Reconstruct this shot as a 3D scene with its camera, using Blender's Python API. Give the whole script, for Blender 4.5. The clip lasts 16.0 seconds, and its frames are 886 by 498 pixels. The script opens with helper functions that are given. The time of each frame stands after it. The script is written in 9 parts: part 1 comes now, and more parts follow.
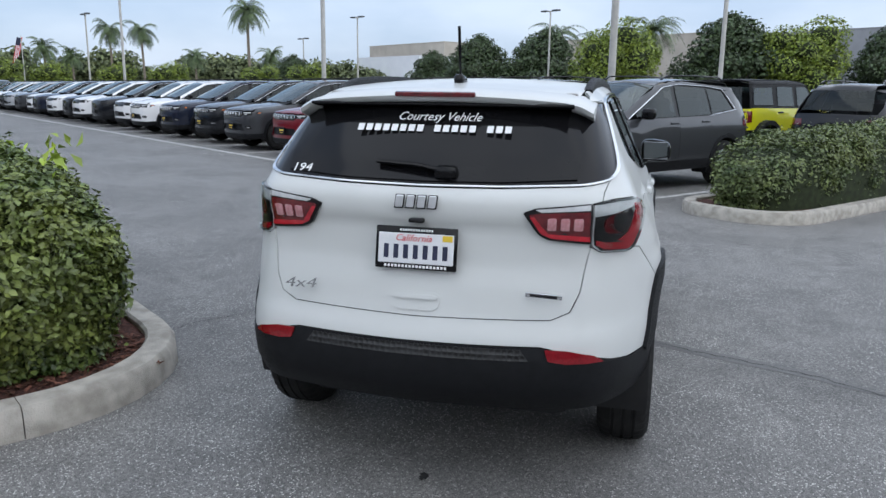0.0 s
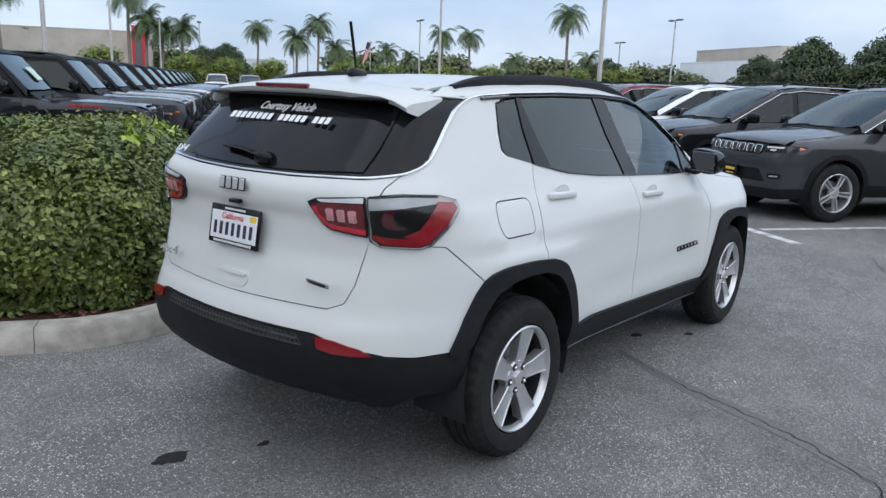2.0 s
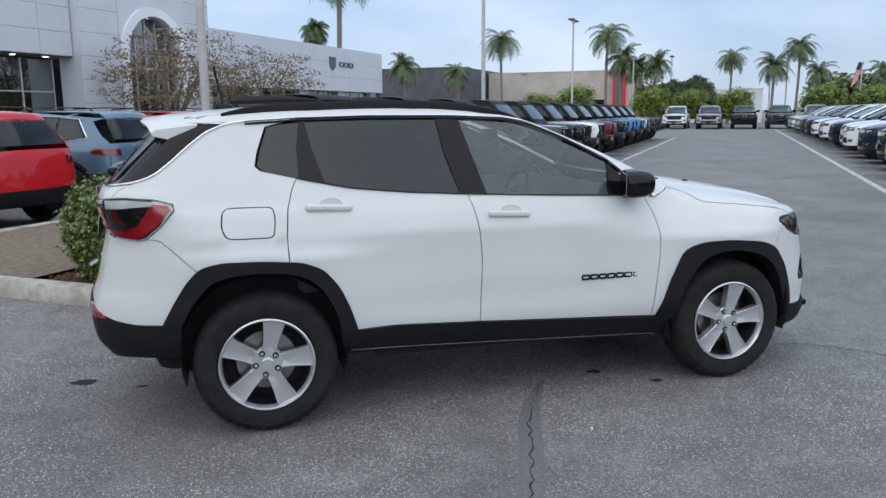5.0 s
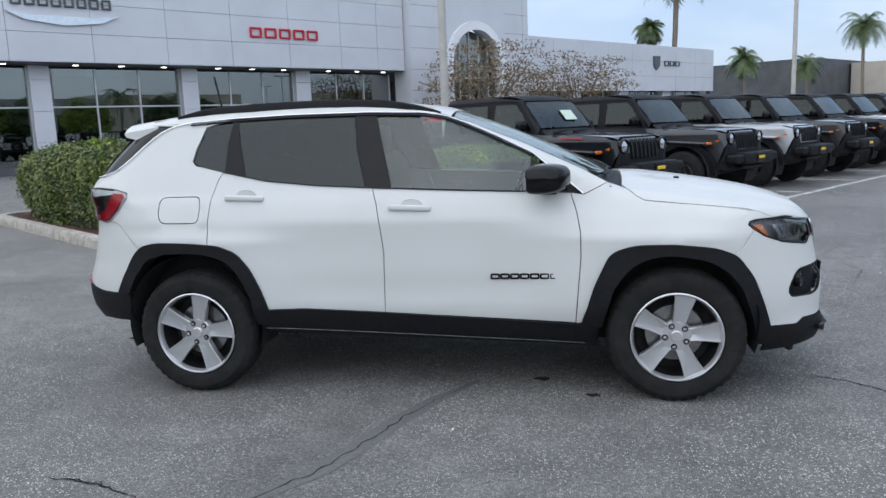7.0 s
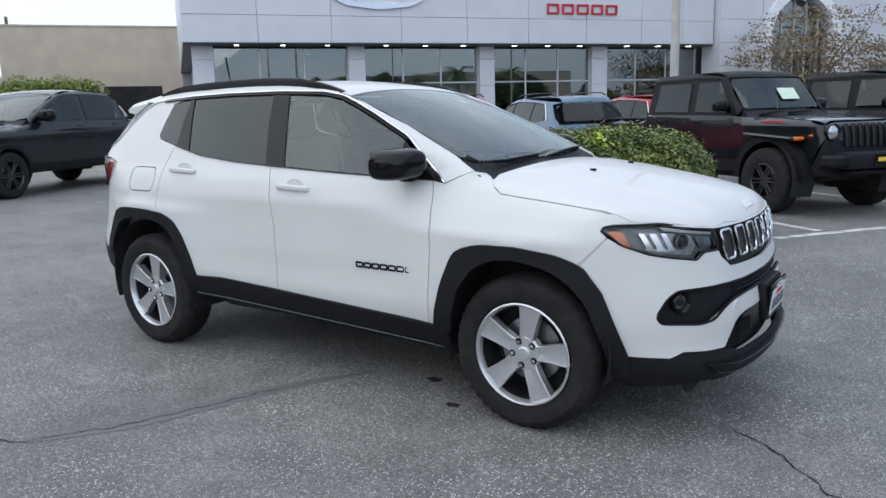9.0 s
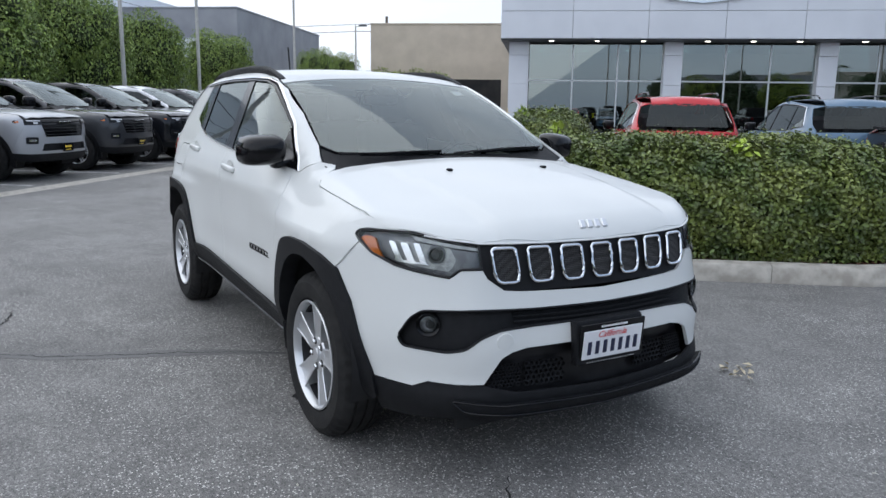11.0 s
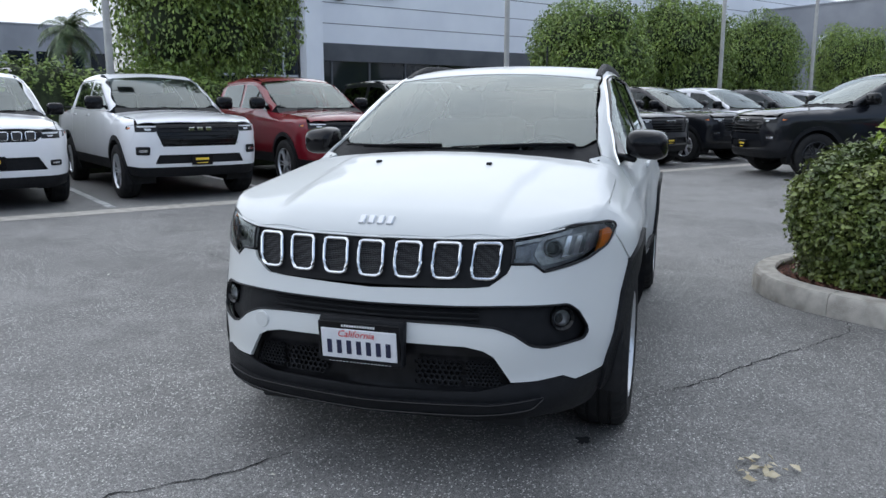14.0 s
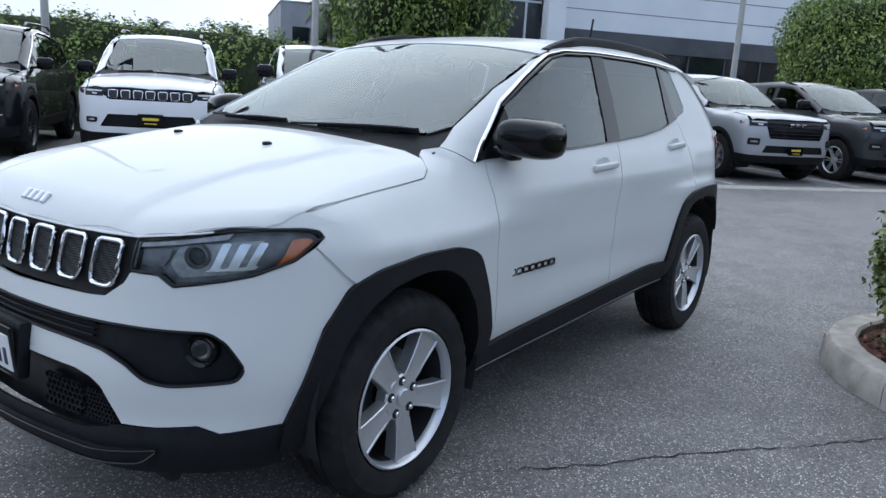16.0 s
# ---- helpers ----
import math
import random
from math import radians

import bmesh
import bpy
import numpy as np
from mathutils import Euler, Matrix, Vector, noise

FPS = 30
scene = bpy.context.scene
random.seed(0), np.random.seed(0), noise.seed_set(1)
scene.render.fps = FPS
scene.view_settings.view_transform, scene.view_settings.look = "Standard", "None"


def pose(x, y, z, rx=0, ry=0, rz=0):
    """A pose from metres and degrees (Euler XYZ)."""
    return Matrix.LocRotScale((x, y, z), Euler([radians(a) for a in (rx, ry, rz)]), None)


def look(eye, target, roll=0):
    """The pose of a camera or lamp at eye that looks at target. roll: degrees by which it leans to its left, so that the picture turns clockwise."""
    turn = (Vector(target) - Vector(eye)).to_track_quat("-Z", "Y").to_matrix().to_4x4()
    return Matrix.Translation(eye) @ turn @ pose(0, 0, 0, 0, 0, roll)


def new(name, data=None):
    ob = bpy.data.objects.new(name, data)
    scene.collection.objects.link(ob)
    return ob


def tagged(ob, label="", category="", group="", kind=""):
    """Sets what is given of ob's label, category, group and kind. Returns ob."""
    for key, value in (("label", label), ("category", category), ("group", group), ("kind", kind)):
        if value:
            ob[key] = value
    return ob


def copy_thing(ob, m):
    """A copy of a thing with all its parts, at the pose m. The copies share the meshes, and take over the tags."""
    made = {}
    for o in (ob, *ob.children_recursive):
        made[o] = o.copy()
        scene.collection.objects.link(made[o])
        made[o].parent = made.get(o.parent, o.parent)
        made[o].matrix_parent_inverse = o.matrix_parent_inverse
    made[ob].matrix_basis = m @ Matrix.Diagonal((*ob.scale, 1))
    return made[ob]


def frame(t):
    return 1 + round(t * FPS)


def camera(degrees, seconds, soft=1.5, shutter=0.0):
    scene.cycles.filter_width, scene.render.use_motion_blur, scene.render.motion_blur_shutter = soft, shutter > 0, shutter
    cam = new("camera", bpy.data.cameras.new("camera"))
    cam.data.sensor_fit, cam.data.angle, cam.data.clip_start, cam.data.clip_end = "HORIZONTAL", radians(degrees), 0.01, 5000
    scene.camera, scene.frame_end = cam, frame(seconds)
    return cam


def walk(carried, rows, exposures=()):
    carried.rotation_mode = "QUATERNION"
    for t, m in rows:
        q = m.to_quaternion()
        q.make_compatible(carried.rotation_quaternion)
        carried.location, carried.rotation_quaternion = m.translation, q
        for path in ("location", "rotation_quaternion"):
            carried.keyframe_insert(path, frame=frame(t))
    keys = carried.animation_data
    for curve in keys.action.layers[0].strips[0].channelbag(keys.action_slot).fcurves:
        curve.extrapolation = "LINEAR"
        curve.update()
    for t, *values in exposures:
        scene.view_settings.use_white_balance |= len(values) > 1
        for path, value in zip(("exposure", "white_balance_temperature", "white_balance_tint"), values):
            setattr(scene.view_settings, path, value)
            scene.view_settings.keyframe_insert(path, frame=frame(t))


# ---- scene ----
cam = camera(60.4, 16.0)
PATH = [
    (0, (-4.766, -0.777, 1.556), (-2.87, -0.292, 1.148), 0.7),
    (0.5, (-4.672, -1.169, 1.56), (-2.83, -0.512, 1.142), 0.9),
    (1, (-4.515, -1.629, 1.553), (-2.756, -0.774, 1.134), 1.3),
    (1.5, (-4.262, -2.056, 1.559), (-2.601, -1.023, 1.142), 1.8),
    (2, (-3.962, -2.487, 1.558), (-2.42, -1.283, 1.141), 2.1),
    (2.5, (-3.607, -2.861, 1.552), (-2.201, -1.498, 1.142), 1.9),
    (3, (-3.246, -3.212, 1.552), (-1.988, -1.71, 1.149), 1.7),
    (3.5, (-2.874, -3.565, 1.545), (-1.78, -1.937, 1.153), 1.1),
    (4, (-2.439, -3.931, 1.554), (-1.52, -2.196, 1.175), 0.4),
    (4.5, (-1.979, -4.281, 1.572), (-1.243, -2.458, 1.201), -0.1),
    (5, (-1.466, -4.555, 1.56), (-0.927, -2.662, 1.207), -0.5),
    (5.625, (-0.808, -4.836, 1.548), (-0.526, -2.868, 1.209), -1.1),
    (6.25, (-0.085, -4.915, 1.515), (-0.083, -2.921, 1.186), -1.8),
    (6.875, (0.647, -4.817, 1.477), (0.367, -2.847, 1.15), -2.2),
    (7.5, (1.337, -4.566, 1.449), (0.795, -2.67, 1.117), -2.2),
    (8, (1.88, -4.345, 1.432), (1.135, -2.52, 1.092), -2.1),
    (8.5, (2.377, -4.054, 1.422), (1.444, -2.319, 1.073), -1.8),
    (9, (2.859, -3.723, 1.415), (1.75, -2.098, 1.058), -1.5),
    (9.625, (3.415, -3.265, 1.402), (2.085, -1.784, 1.037), -0.9),
    (10.25, (3.863, -2.703, 1.386), (2.332, -1.408, 1.02), 0.0),
    (10.875, (4.207, -2.085, 1.374), (2.51, -1.027, 1.01), 0.7),
    (11.5, (4.451, -1.46, 1.369), (2.637, -0.698, 1.01), 0.7),
    (12, (4.638, -0.98, 1.357), (2.735, -0.47, 1.013), 0.3),
    (12.5, (4.765, -0.482, 1.37), (2.81, -0.243, 1.02), -0.1),
    (13, (4.788, 0.026, 1.378), (2.82, -0.017, 1.025), -0.3),
    (13.5, (4.744, 0.55, 1.378), (2.804, 0.223, 1.013), -0.3),
    (14, (4.586, 1.047, 1.351), (2.709, 0.46, 0.987), -0.0),
    (14.5, (4.357, 1.532, 1.349), (2.571, 0.72, 0.962), 0.7),
    (15, (4.037, 1.912, 1.313), (2.329, 0.944, 0.928), 1.5),
    (15.5, (3.619, 2.193, 1.34), (1.985, 1.115, 0.929), 2.7),
    (16, (3.13, 2.309, 1.337), (1.552, 1.152, 0.924), 3.5),
]
walk(cam, [(t, look(eye, target, roll)) for t, eye, target, roll in PATH],
     exposures=[(0.0, 0.42, 6330, 8), (5.0, 0.36, 6350, 8), (8.5, 0.44, 6400, 8), (12.5, 0.42, 6420, 9), (14.0, 0.44, 6330, 8), (16.0, 0.42, 6000, 8)])

# the lot's grid is turned against the white car, which stands along x
GRID = 53.0
CU, SU = math.cos(radians(GRID)), math.sin(radians(GRID))


def lot(u, v, z=0.0):
    return Vector((u * CU - v * SU, u * SU + v * CU, z))


def lotpose(u, v, heading=0.0, z=0.0):
    """heading in degrees from the u axis."""
    p = lot(u, v, z)
    return pose(p.x, p.y, p.z, 0, 0, GRID + heading)


# ---- world and sun: bright overcast with thin cloud ----
world = bpy.data.worlds.new("sky")
scene.world = world
world.use_nodes = True
wn, wl = world.node_tree.nodes, world.node_tree.links
wn.clear()
sky = wn.new("ShaderNodeTexSky")
sky.sky_type, sky.sun_disc = "NISHITA", False
sky.sun_elevation, sky.sun_rotation = radians(51), radians(186)
sky.dust_density, sky.air_density = 1.6, 1.1
tc = wn.new("ShaderNodeTexCoord")
mp = wn.new("ShaderNodeMapping")
mp.inputs["Scale"].default_value = (1.0, 1.0, 2.6)
cloud = wn.new("ShaderNodeTexNoise")
cloud.inputs["Scale"].default_value, cloud.inputs["Detail"].default_value = 2.6, 7.0
ramp = wn.new("ShaderNodeValToRGB")
ramp.color_ramp.elements[0].position, ramp.color_ramp.elements[1].position = 0.38, 0.64
ramp.color_ramp.elements[0].color = (0.04, 0.04, 0.04, 1)
ramp.color_ramp.elements[1].color = (0.92, 0.92, 0.92, 1)
mixw = wn.new("ShaderNodeMixRGB")
mixw.inputs[2].default_value = (13.6, 14.2, 15.6, 1)
bgw = wn.new("ShaderNodeBackground")
bgw.inputs[1].default_value = 0.070
wo = wn.new("ShaderNodeOutputWorld")
wl.new(tc.outputs["Generated"], mp.inputs[0])
wl.new(mp.outputs[0], cloud.inputs["Vector"])
wl.new(cloud.outputs["Fac"], ramp.inputs[0])
# cloud cover is thinner towards the horizon haze
zs_ = wn.new("ShaderNodeSeparateXYZ")
wl.new(tc.outputs["Generated"], zs_.inputs[0])
mr_ = wn.new("ShaderNodeMapRange")
mr_.inputs["From Min"].default_value, mr_.inputs["From Max"].default_value = 0.0, 0.55
mr_.inputs["To Min"].default_value, mr_.inputs["To Max"].default_value = 0.36, 0.42
wl.new(zs_.outputs["Z"], mr_.inputs["Value"])
mm_ = wn.new("ShaderNodeMath")
mm_.operation = "MULTIPLY"
wl.new(ramp.outputs[0], mm_.inputs[0])
wl.new(mr_.outputs[0], mm_.inputs[1])
# white haze on the side away from the car's nose
hz_ = wn.new("ShaderNodeMapRange")
hz_.inputs["From Min"].default_value, hz_.inputs["From Max"].default_value = 0.15, -0.8
hz_.inputs["To Min"].default_value, hz_.inputs["To Max"].default_value = 0.0, 0.60
wl.new(zs_.outputs["X"], hz_.inputs["Value"])
ad_ = wn.new("ShaderNodeMath")
ad_.operation, ad_.use_clamp = "ADD", True
wl.new(mm_.outputs[0], ad_.inputs[0])
wl.new(hz_.outputs[0], ad_.inputs[1])
wl.new(ad_.outputs[0], mixw.inputs[0])
blue_ = wn.new("ShaderNodeMixRGB")
blue_.blend_type = "MULTIPLY"
blue_.inputs[0].default_value, blue_.inputs[2].default_value = 1.0, (1.40, 1.45, 1.62, 1)
wl.new(sky.outputs[0], blue_.inputs[1])
haze_ = wn.new("ShaderNodeMixRGB")
haze_.inputs[0].default_value, haze_.inputs[2].default_value = 0.65, (5.6, 7.2, 10.1, 1)
wl.new(blue_.outputs[0], haze_.inputs[1])
wl.new(haze_.outputs[0], mixw.inputs[1])
wl.new(mixw.outputs[0], bgw.inputs[0])
wl.new(bgw.outputs[0], wo.inputs[0])
sl = bpy.data.lights.new("sun", "SUN")
sl.energy, sl.angle, sl.color = 1.30, radians(140), (1.0, 0.97, 0.92)
new("sun", sl).matrix_world = look((-0.7, -6.8, 8.5), (0, 0, 0))

# ---- materials ----
def _principled(name):
    m = bpy.data.materials.new(name)
    m.use_nodes = True
    return m, m.node_tree.nodes, m.node_tree.links, m.node_tree.nodes["Principled BSDF"]


def _put(b, **kw):
    for k, v in kw.items():
        b.inputs[k.replace("_", " ")].default_value = v


def surface(name, a, b=None, rough=0.6, metal=0.0, scale=8.0, detail=6.0, bump=0.0, bump_scale=None, coat=0.0, lo=0.35, hi=0.65,
            rough_var=0.0, spec=0.5, island=0.0):
    """Two colours mixed by noise in object space, with fine relief."""
    m, n, l, p = _principled(name)
    b = b or a
    _put(p, Roughness=rough, Metallic=metal)
    p.inputs["Coat Weight"].default_value = coat
    p.inputs["Coat Roughness"].default_value = 0.04
    p.inputs["Specular IOR Level"].default_value = spec
    t = n.new("ShaderNodeTexCoord")
    nz = n.new("ShaderNodeTexNoise")
    _put(nz, Scale=scale, Detail=detail)
    l.new(t.outputs["Object"], nz.inputs["Vector"])
    r = n.new("ShaderNodeValToRGB")
    r.color_ramp.elements[0].position, r.color_ramp.elements[1].position = lo, hi
    r.color_ramp.elements[0].color, r.color_ramp.elements[1].color = (*a, 1), (*b, 1)
    l.new(nz.outputs["Fac"], r.inputs[0])
    out = r.outputs[0]
    if island:
        g = n.new("ShaderNodeNewGeometry")
        mul = n.new("ShaderNodeMapRange")
        _put(mul, To_Min=1.0 - island, To_Max=1.0 + island)
        l.new(g.outputs["Random Per Island"], mul.inputs["Value"])
        hsv = n.new("ShaderNodeHueSaturation")
        l.new(mul.outputs[0], hsv.inputs["Value"])
        l.new(out, hsv.inputs["Color"])
        out = hsv.outputs[0]
    l.new(out, p.inputs["Base Color"])
    if rough_var:
        mr = n.new("ShaderNodeMapRange")
        _put(mr, To_Min=rough - rough_var, To_Max=rough + rough_var)
        l.new(nz.outputs["Fac"], mr.inputs["Value"])
        l.new(mr.outputs[0], p.inputs["Roughness"])
    if bump:
        nb = n.new("ShaderNodeTexNoise")
        _put(nb, Scale=bump_scale or scale * 6, Detail=4.0)
        l.new(t.outputs["Object"], nb.inputs["Vector"])
        bp = n.new("ShaderNodeBump")
        _put(bp, Strength=bump, Distance=0.01)
        l.new(nb.outputs["Fac"], bp.inputs["Height"])
        l.new(bp.outputs[0], p.inputs["Normal"])
    return m


def paint(name, c, flake=0.0, rough=0.45, coat=1.0):
    m = surface(name, c, tuple(min(1, x * 1.04) for x in c), rough=rough, metal=flake, scale=2.0, coat=coat, spec=0.12)
    p = m.node_tree.nodes["Principled BSDF"]
    p.inputs["Coat IOR"].default_value, p.inputs["Coat Roughness"].default_value = 1.45, 0.02
    return m


def glass(name, tint, rough=0.0, mixv=0.5):
    """Tinted pane: part see-through, part mirror by angle."""
    m, n, l, p = _principled(name)
    n.remove(p)
    tr, gl, mx, fr = n.new("ShaderNodeBsdfTransparent"), n.new("ShaderNodeBsdfGlossy"), n.new("ShaderNodeMixShader"), n.new("ShaderNodeFresnel")
    tr.inputs[0].default_value = (*tint, 1)
    gl.inputs["Roughness"].default_value = rough
    gl.inputs["Color"].default_value = (0.93, 1, 0.985, 1)
    fr.inputs[0].default_value = 1.0 + mixv
    l.new(fr.outputs[0], mx.inputs[0])
    l.new(tr.outputs[0], mx.inputs[1])
    l.new(gl.outputs[0], mx.inputs[2])
    l.new(mx.outputs[0], n["Material Output"].inputs[0])
    return m


def mesh_grille(name, a, b, sx, metal=0.0):
    """Fine woven mesh of small hexagon-like cells."""
    m, n, l, p = _principled(name)
    t, v = n.new("ShaderNodeTexCoord"), n.new("ShaderNodeTexVoronoi")
    v.inputs["Scale"].default_value = sx
    v.inputs["Randomness"].default_value = 0.15
    l.new(t.outputs["Object"], v.inputs["Vector"])
    r = n.new("ShaderNodeValToRGB")
    r.color_ramp.elements[0].position, r.color_ramp.elements[1].position = 0.3, 0.5
    r.color_ramp.elements[0].color, r.color_ramp.elements[1].color = (*a, 1), (*b, 1)
    l.new(v.outputs["Distance"], r.inputs[0])
    l.new(r.outputs[0], p.inputs["Base Color"])
    bp = n.new("ShaderNodeBump")
    _put(bp, Strength=0.8, Distance=0.01)
    l.new(v.outputs["Distance"], bp.inputs["Height"])
    l.new(bp.outputs[0], p.inputs["Normal"])
    _put(p, Roughness=0.45, Metallic=metal)
    return m


WHITE = paint("white_car_paint", (0.625, 0.637, 0.625), coat=0.5)
TRIM = surface("black_textured_plastic", (0.0055, 0.006, 0.0075), (0.009, 0.0096, 0.0115), rough=0.55, scale=30, bump=0.25, bump_scale=900, spec=0.24)
GLOSSBLACK = surface("gloss_black", (0.006, 0.006, 0.007), (0.008, 0.008, 0.009), rough=0.08, scale=6, spec=0.25)
DARK = surface("dark_underbody", (0.010, 0.010, 0.011), (0.016, 0.016, 0.017), rough=0.85, scale=12)
RUBBER = surface("tyre_rubber", (0.012, 0.012, 0.0125), (0.022, 0.0215, 0.021), rough=0.8, spec=0.25, scale=14, bump=0.2, bump_scale=160)
ALLOY = surface("silver_alloy", (0.56, 0.57, 0.585), (0.64, 0.65, 0.665), rough=0.30, metal=0.7, scale=6, coat=0.4)
ALLOYDARK = surface("dark_alloy", (0.035, 0.036, 0.04), (0.05, 0.05, 0.055), rough=0.35, metal=0.6, scale=6, coat=0.5)
CHROME = surface("chrome", (0.72, 0.73, 0.75), (0.78, 0.79, 0.8), rough=0.10, metal=1.0, scale=5)
STEEL = surface("brake_steel", (0.22, 0.22, 0.23), (0.32, 0.31, 0.3), rough=0.4, metal=0.9, scale=20)
TINT = glass("privacy_glass", (0.035, 0.038, 0.042), mixv=0.58)
CLEAR = glass("window_glass", (0.72, 0.83, 0.80), mixv=0.85)
SHIELD = glass("windshield_glass", (0.70, 0.80, 0.77), mixv=1.0)
LENS = glass("lamp_lens", (0.95, 0.96, 0.96), mixv=0.38)
REDLENS = surface("red_lamp_plastic", (0.40, 0.008, 0.020), (0.52, 0.012, 0.028), rough=0.18, scale=40, coat=1.0)
REDDARK = surface("smoked_red_plastic", (0.10, 0.006, 0.010), (0.16, 0.008, 0.014), rough=0.15, scale=30, coat=1.0)
PINKLENS = surface("lit_red_cell", (0.52, 0.22, 0.24), (0.66, 0.34, 0.36), rough=0.25, scale=60, coat=0.5)
REDREF = surface("deep_red_reflector", (0.18, 0.003, 0.008), (0.25, 0.005, 0.012), rough=0.22, scale=120, coat=0.6)
LAMPTOP = surface("clear_lamp_band", (0.58, 0.59, 0.60), (0.72, 0.73, 0.74), rough=0.25, scale=30, coat=0.2)
MIRROR = surface("mirror_glass", (0.30, 0.31, 0.33), (0.34, 0.35, 0.37), rough=0.02, metal=1.0, scale=4)
LAMPGREY = surface("grey_lamp_bowl", (0.09, 0.092, 0.10), (0.20, 0.205, 0.215), rough=0.3, metal=0.35, scale=24)
BADGE = surface("bright_badge_metal", (0.70, 0.71, 0.73), (0.76, 0.77, 0.79), rough=0.28, metal=0.45, scale=8)
AMBER = surface("amber_plastic", (0.75, 0.19, 0.012), (0.62, 0.14, 0.01), rough=0.25, scale=60, coat=1.0)
REFLECT = surface("lamp_reflector", (0.62, 0.63, 0.66), (0.75, 0.76, 0.78), rough=0.16, metal=0.9, scale=22)
LAMPBOWL = surface("satin_lamp_bowl", (0.26, 0.27, 0.27), (0.42, 0.43, 0.42), rough=0.32, metal=0.4, scale=45)
LAMPBLACK = surface("lamp_housing", (0.006, 0.006, 0.007), (0.014, 0.014, 0.016), rough=0.3, scale=18, spec=0.3)
CABIN = surface("cabin_trim", (0.050, 0.053, 0.058), (0.070, 0.073, 0.078), rough=0.8, scale=10)
SEAT = surface("seat_cloth", (0.085, 0.090, 0.098), (0.12, 0.125, 0.132), rough=0.9, scale=50)
PLATEWHITE = surface("plate_white", (0.72, 0.73, 0.75), (0.78, 0.78, 0.8), rough=0.4, scale=20)
PLATEBLUE = surface("plate_blue_ink", (0.012, 0.016, 0.045), (0.018, 0.022, 0.06), rough=0.5, scale=20)
PLATERED = surface("plate_red_ink", (0.55, 0.03, 0.03), (0.6, 0.04, 0.04), rough=0.5, scale=20)
DECAL = surface("white_decal", (0.82, 0.82, 0.83), (0.86, 0.86, 0.86), rough=0.5, scale=20)
YELLOWINK = surface("yellow_sticker", (0.75, 0.52, 0.03), (0.8, 0.56, 0.05), rough=0.5, scale=20)
HEXBIG = mesh_grille("bumper_mesh", (0.006, 0.006, 0.006), (0.022, 0.022, 0.023), 46.0)
HEXMESH = mesh_grille("grille_mesh", (0.055, 0.055, 0.058), (0.010, 0.010, 0.011), 150.0, 0.2)

from mathutils import geometry

# ---- mesh kit ----
def mesh_from(name, verts, faces, mat, normals=None, smooth=True):
    me = bpy.data.meshes.new(name)
    me.from_pydata([tuple(map(float, v)) for v in verts], [], [tuple(map(int, f)) for f in faces])
    for m in (mat if isinstance(mat, (list, tuple)) else [mat]):
        me.materials.append(m)
    if smooth:
        me.polygons.foreach_set("use_smooth", [True] * len(me.polygons))
    if normals is not None:
        me.normals_split_custom_set_from_vertices([tuple(map(float, v)) for v in normals])
    me.update()
    return me


def thing(name, m, label, category, group="", kind=""):
    ob = new(name)
    ob.matrix_world = m
    return tagged(ob, label, category, group, kind)


def attach(name, me, parent, label="", at=None):
    ob = new(name, me)
    ob.parent = parent
    if at is not None:
        ob.matrix_basis = at
    return tagged(ob, label) if label else ob


def part(name, bm, mat, parent, label="", at=None, smooth=35):
    me = bpy.data.meshes.new(name)
    bm.normal_update()
    bm.to_mesh(me)
    bm.free()
    me.materials.append(mat)
    if smooth:
        for p in me.polygons:
            p.use_smooth = True
        me.set_sharp_from_angle(angle=radians(smooth))
    return attach(name, me, parent, label, at)


def rbox(sx, sy, sz, r=0.02, seg=2, at=None):
    """A box with rounded edges, centred."""
    bm = bmesh.new()
    bmesh.ops.create_cube(bm, size=1)
    bmesh.ops.scale(bm, vec=(sx, sy, sz), verts=bm.verts)
    if r > 0:
        bmesh.ops.bevel(bm, geom=bm.edges[:], offset=min(r, 0.45 * min(sx, sy, sz)), segments=seg, affect="EDGES", profile=0.5)
    if at is not None:
        bmesh.ops.transform(bm, matrix=at, verts=bm.verts)
    return bm


def join(*bms):
    out = bmesh.new()
    for b in bms:
        me = bpy.data.meshes.new("tmp")
        b.to_mesh(me)
        b.free()
        out.from_mesh(me)
        bpy.data.meshes.remove(me)
    return out


def revolve(profile, n=48, axis="y", close=False, notch=None):
    """Turn (radius, along) pairs round an axis."""
    bm = bmesh.new()
    rings = []
    for k in range(n):
        a = 2 * math.pi * k / n
        c, s = math.cos(a), math.sin(a)
        ring = []
        for r, h in profile:
            if notch and r > notch[0] and abs(h) > 0.055 and k % 4 < 2:
                r -= notch[1]
            co = (r * c, h, r * s) if axis == "y" else (r * c, r * s, h) if axis == "z" else (h, r * c, r * s)
            ring.append(bm.verts.new(co))
        rings.append(ring)
    m = len(profile)
    for k in range(n):
        a, b = rings[k], rings[(k + 1) % n]
        for i in range(m if close else m - 1):
            j = (i + 1) % m
            bm.faces.new((a[i], a[j], b[j], b[i]))
    bmesh.ops.remove_doubles(bm, verts=bm.verts, dist=1e-5)
    bmesh.ops.recalc_face_normals(bm, faces=bm.faces)
    return bm


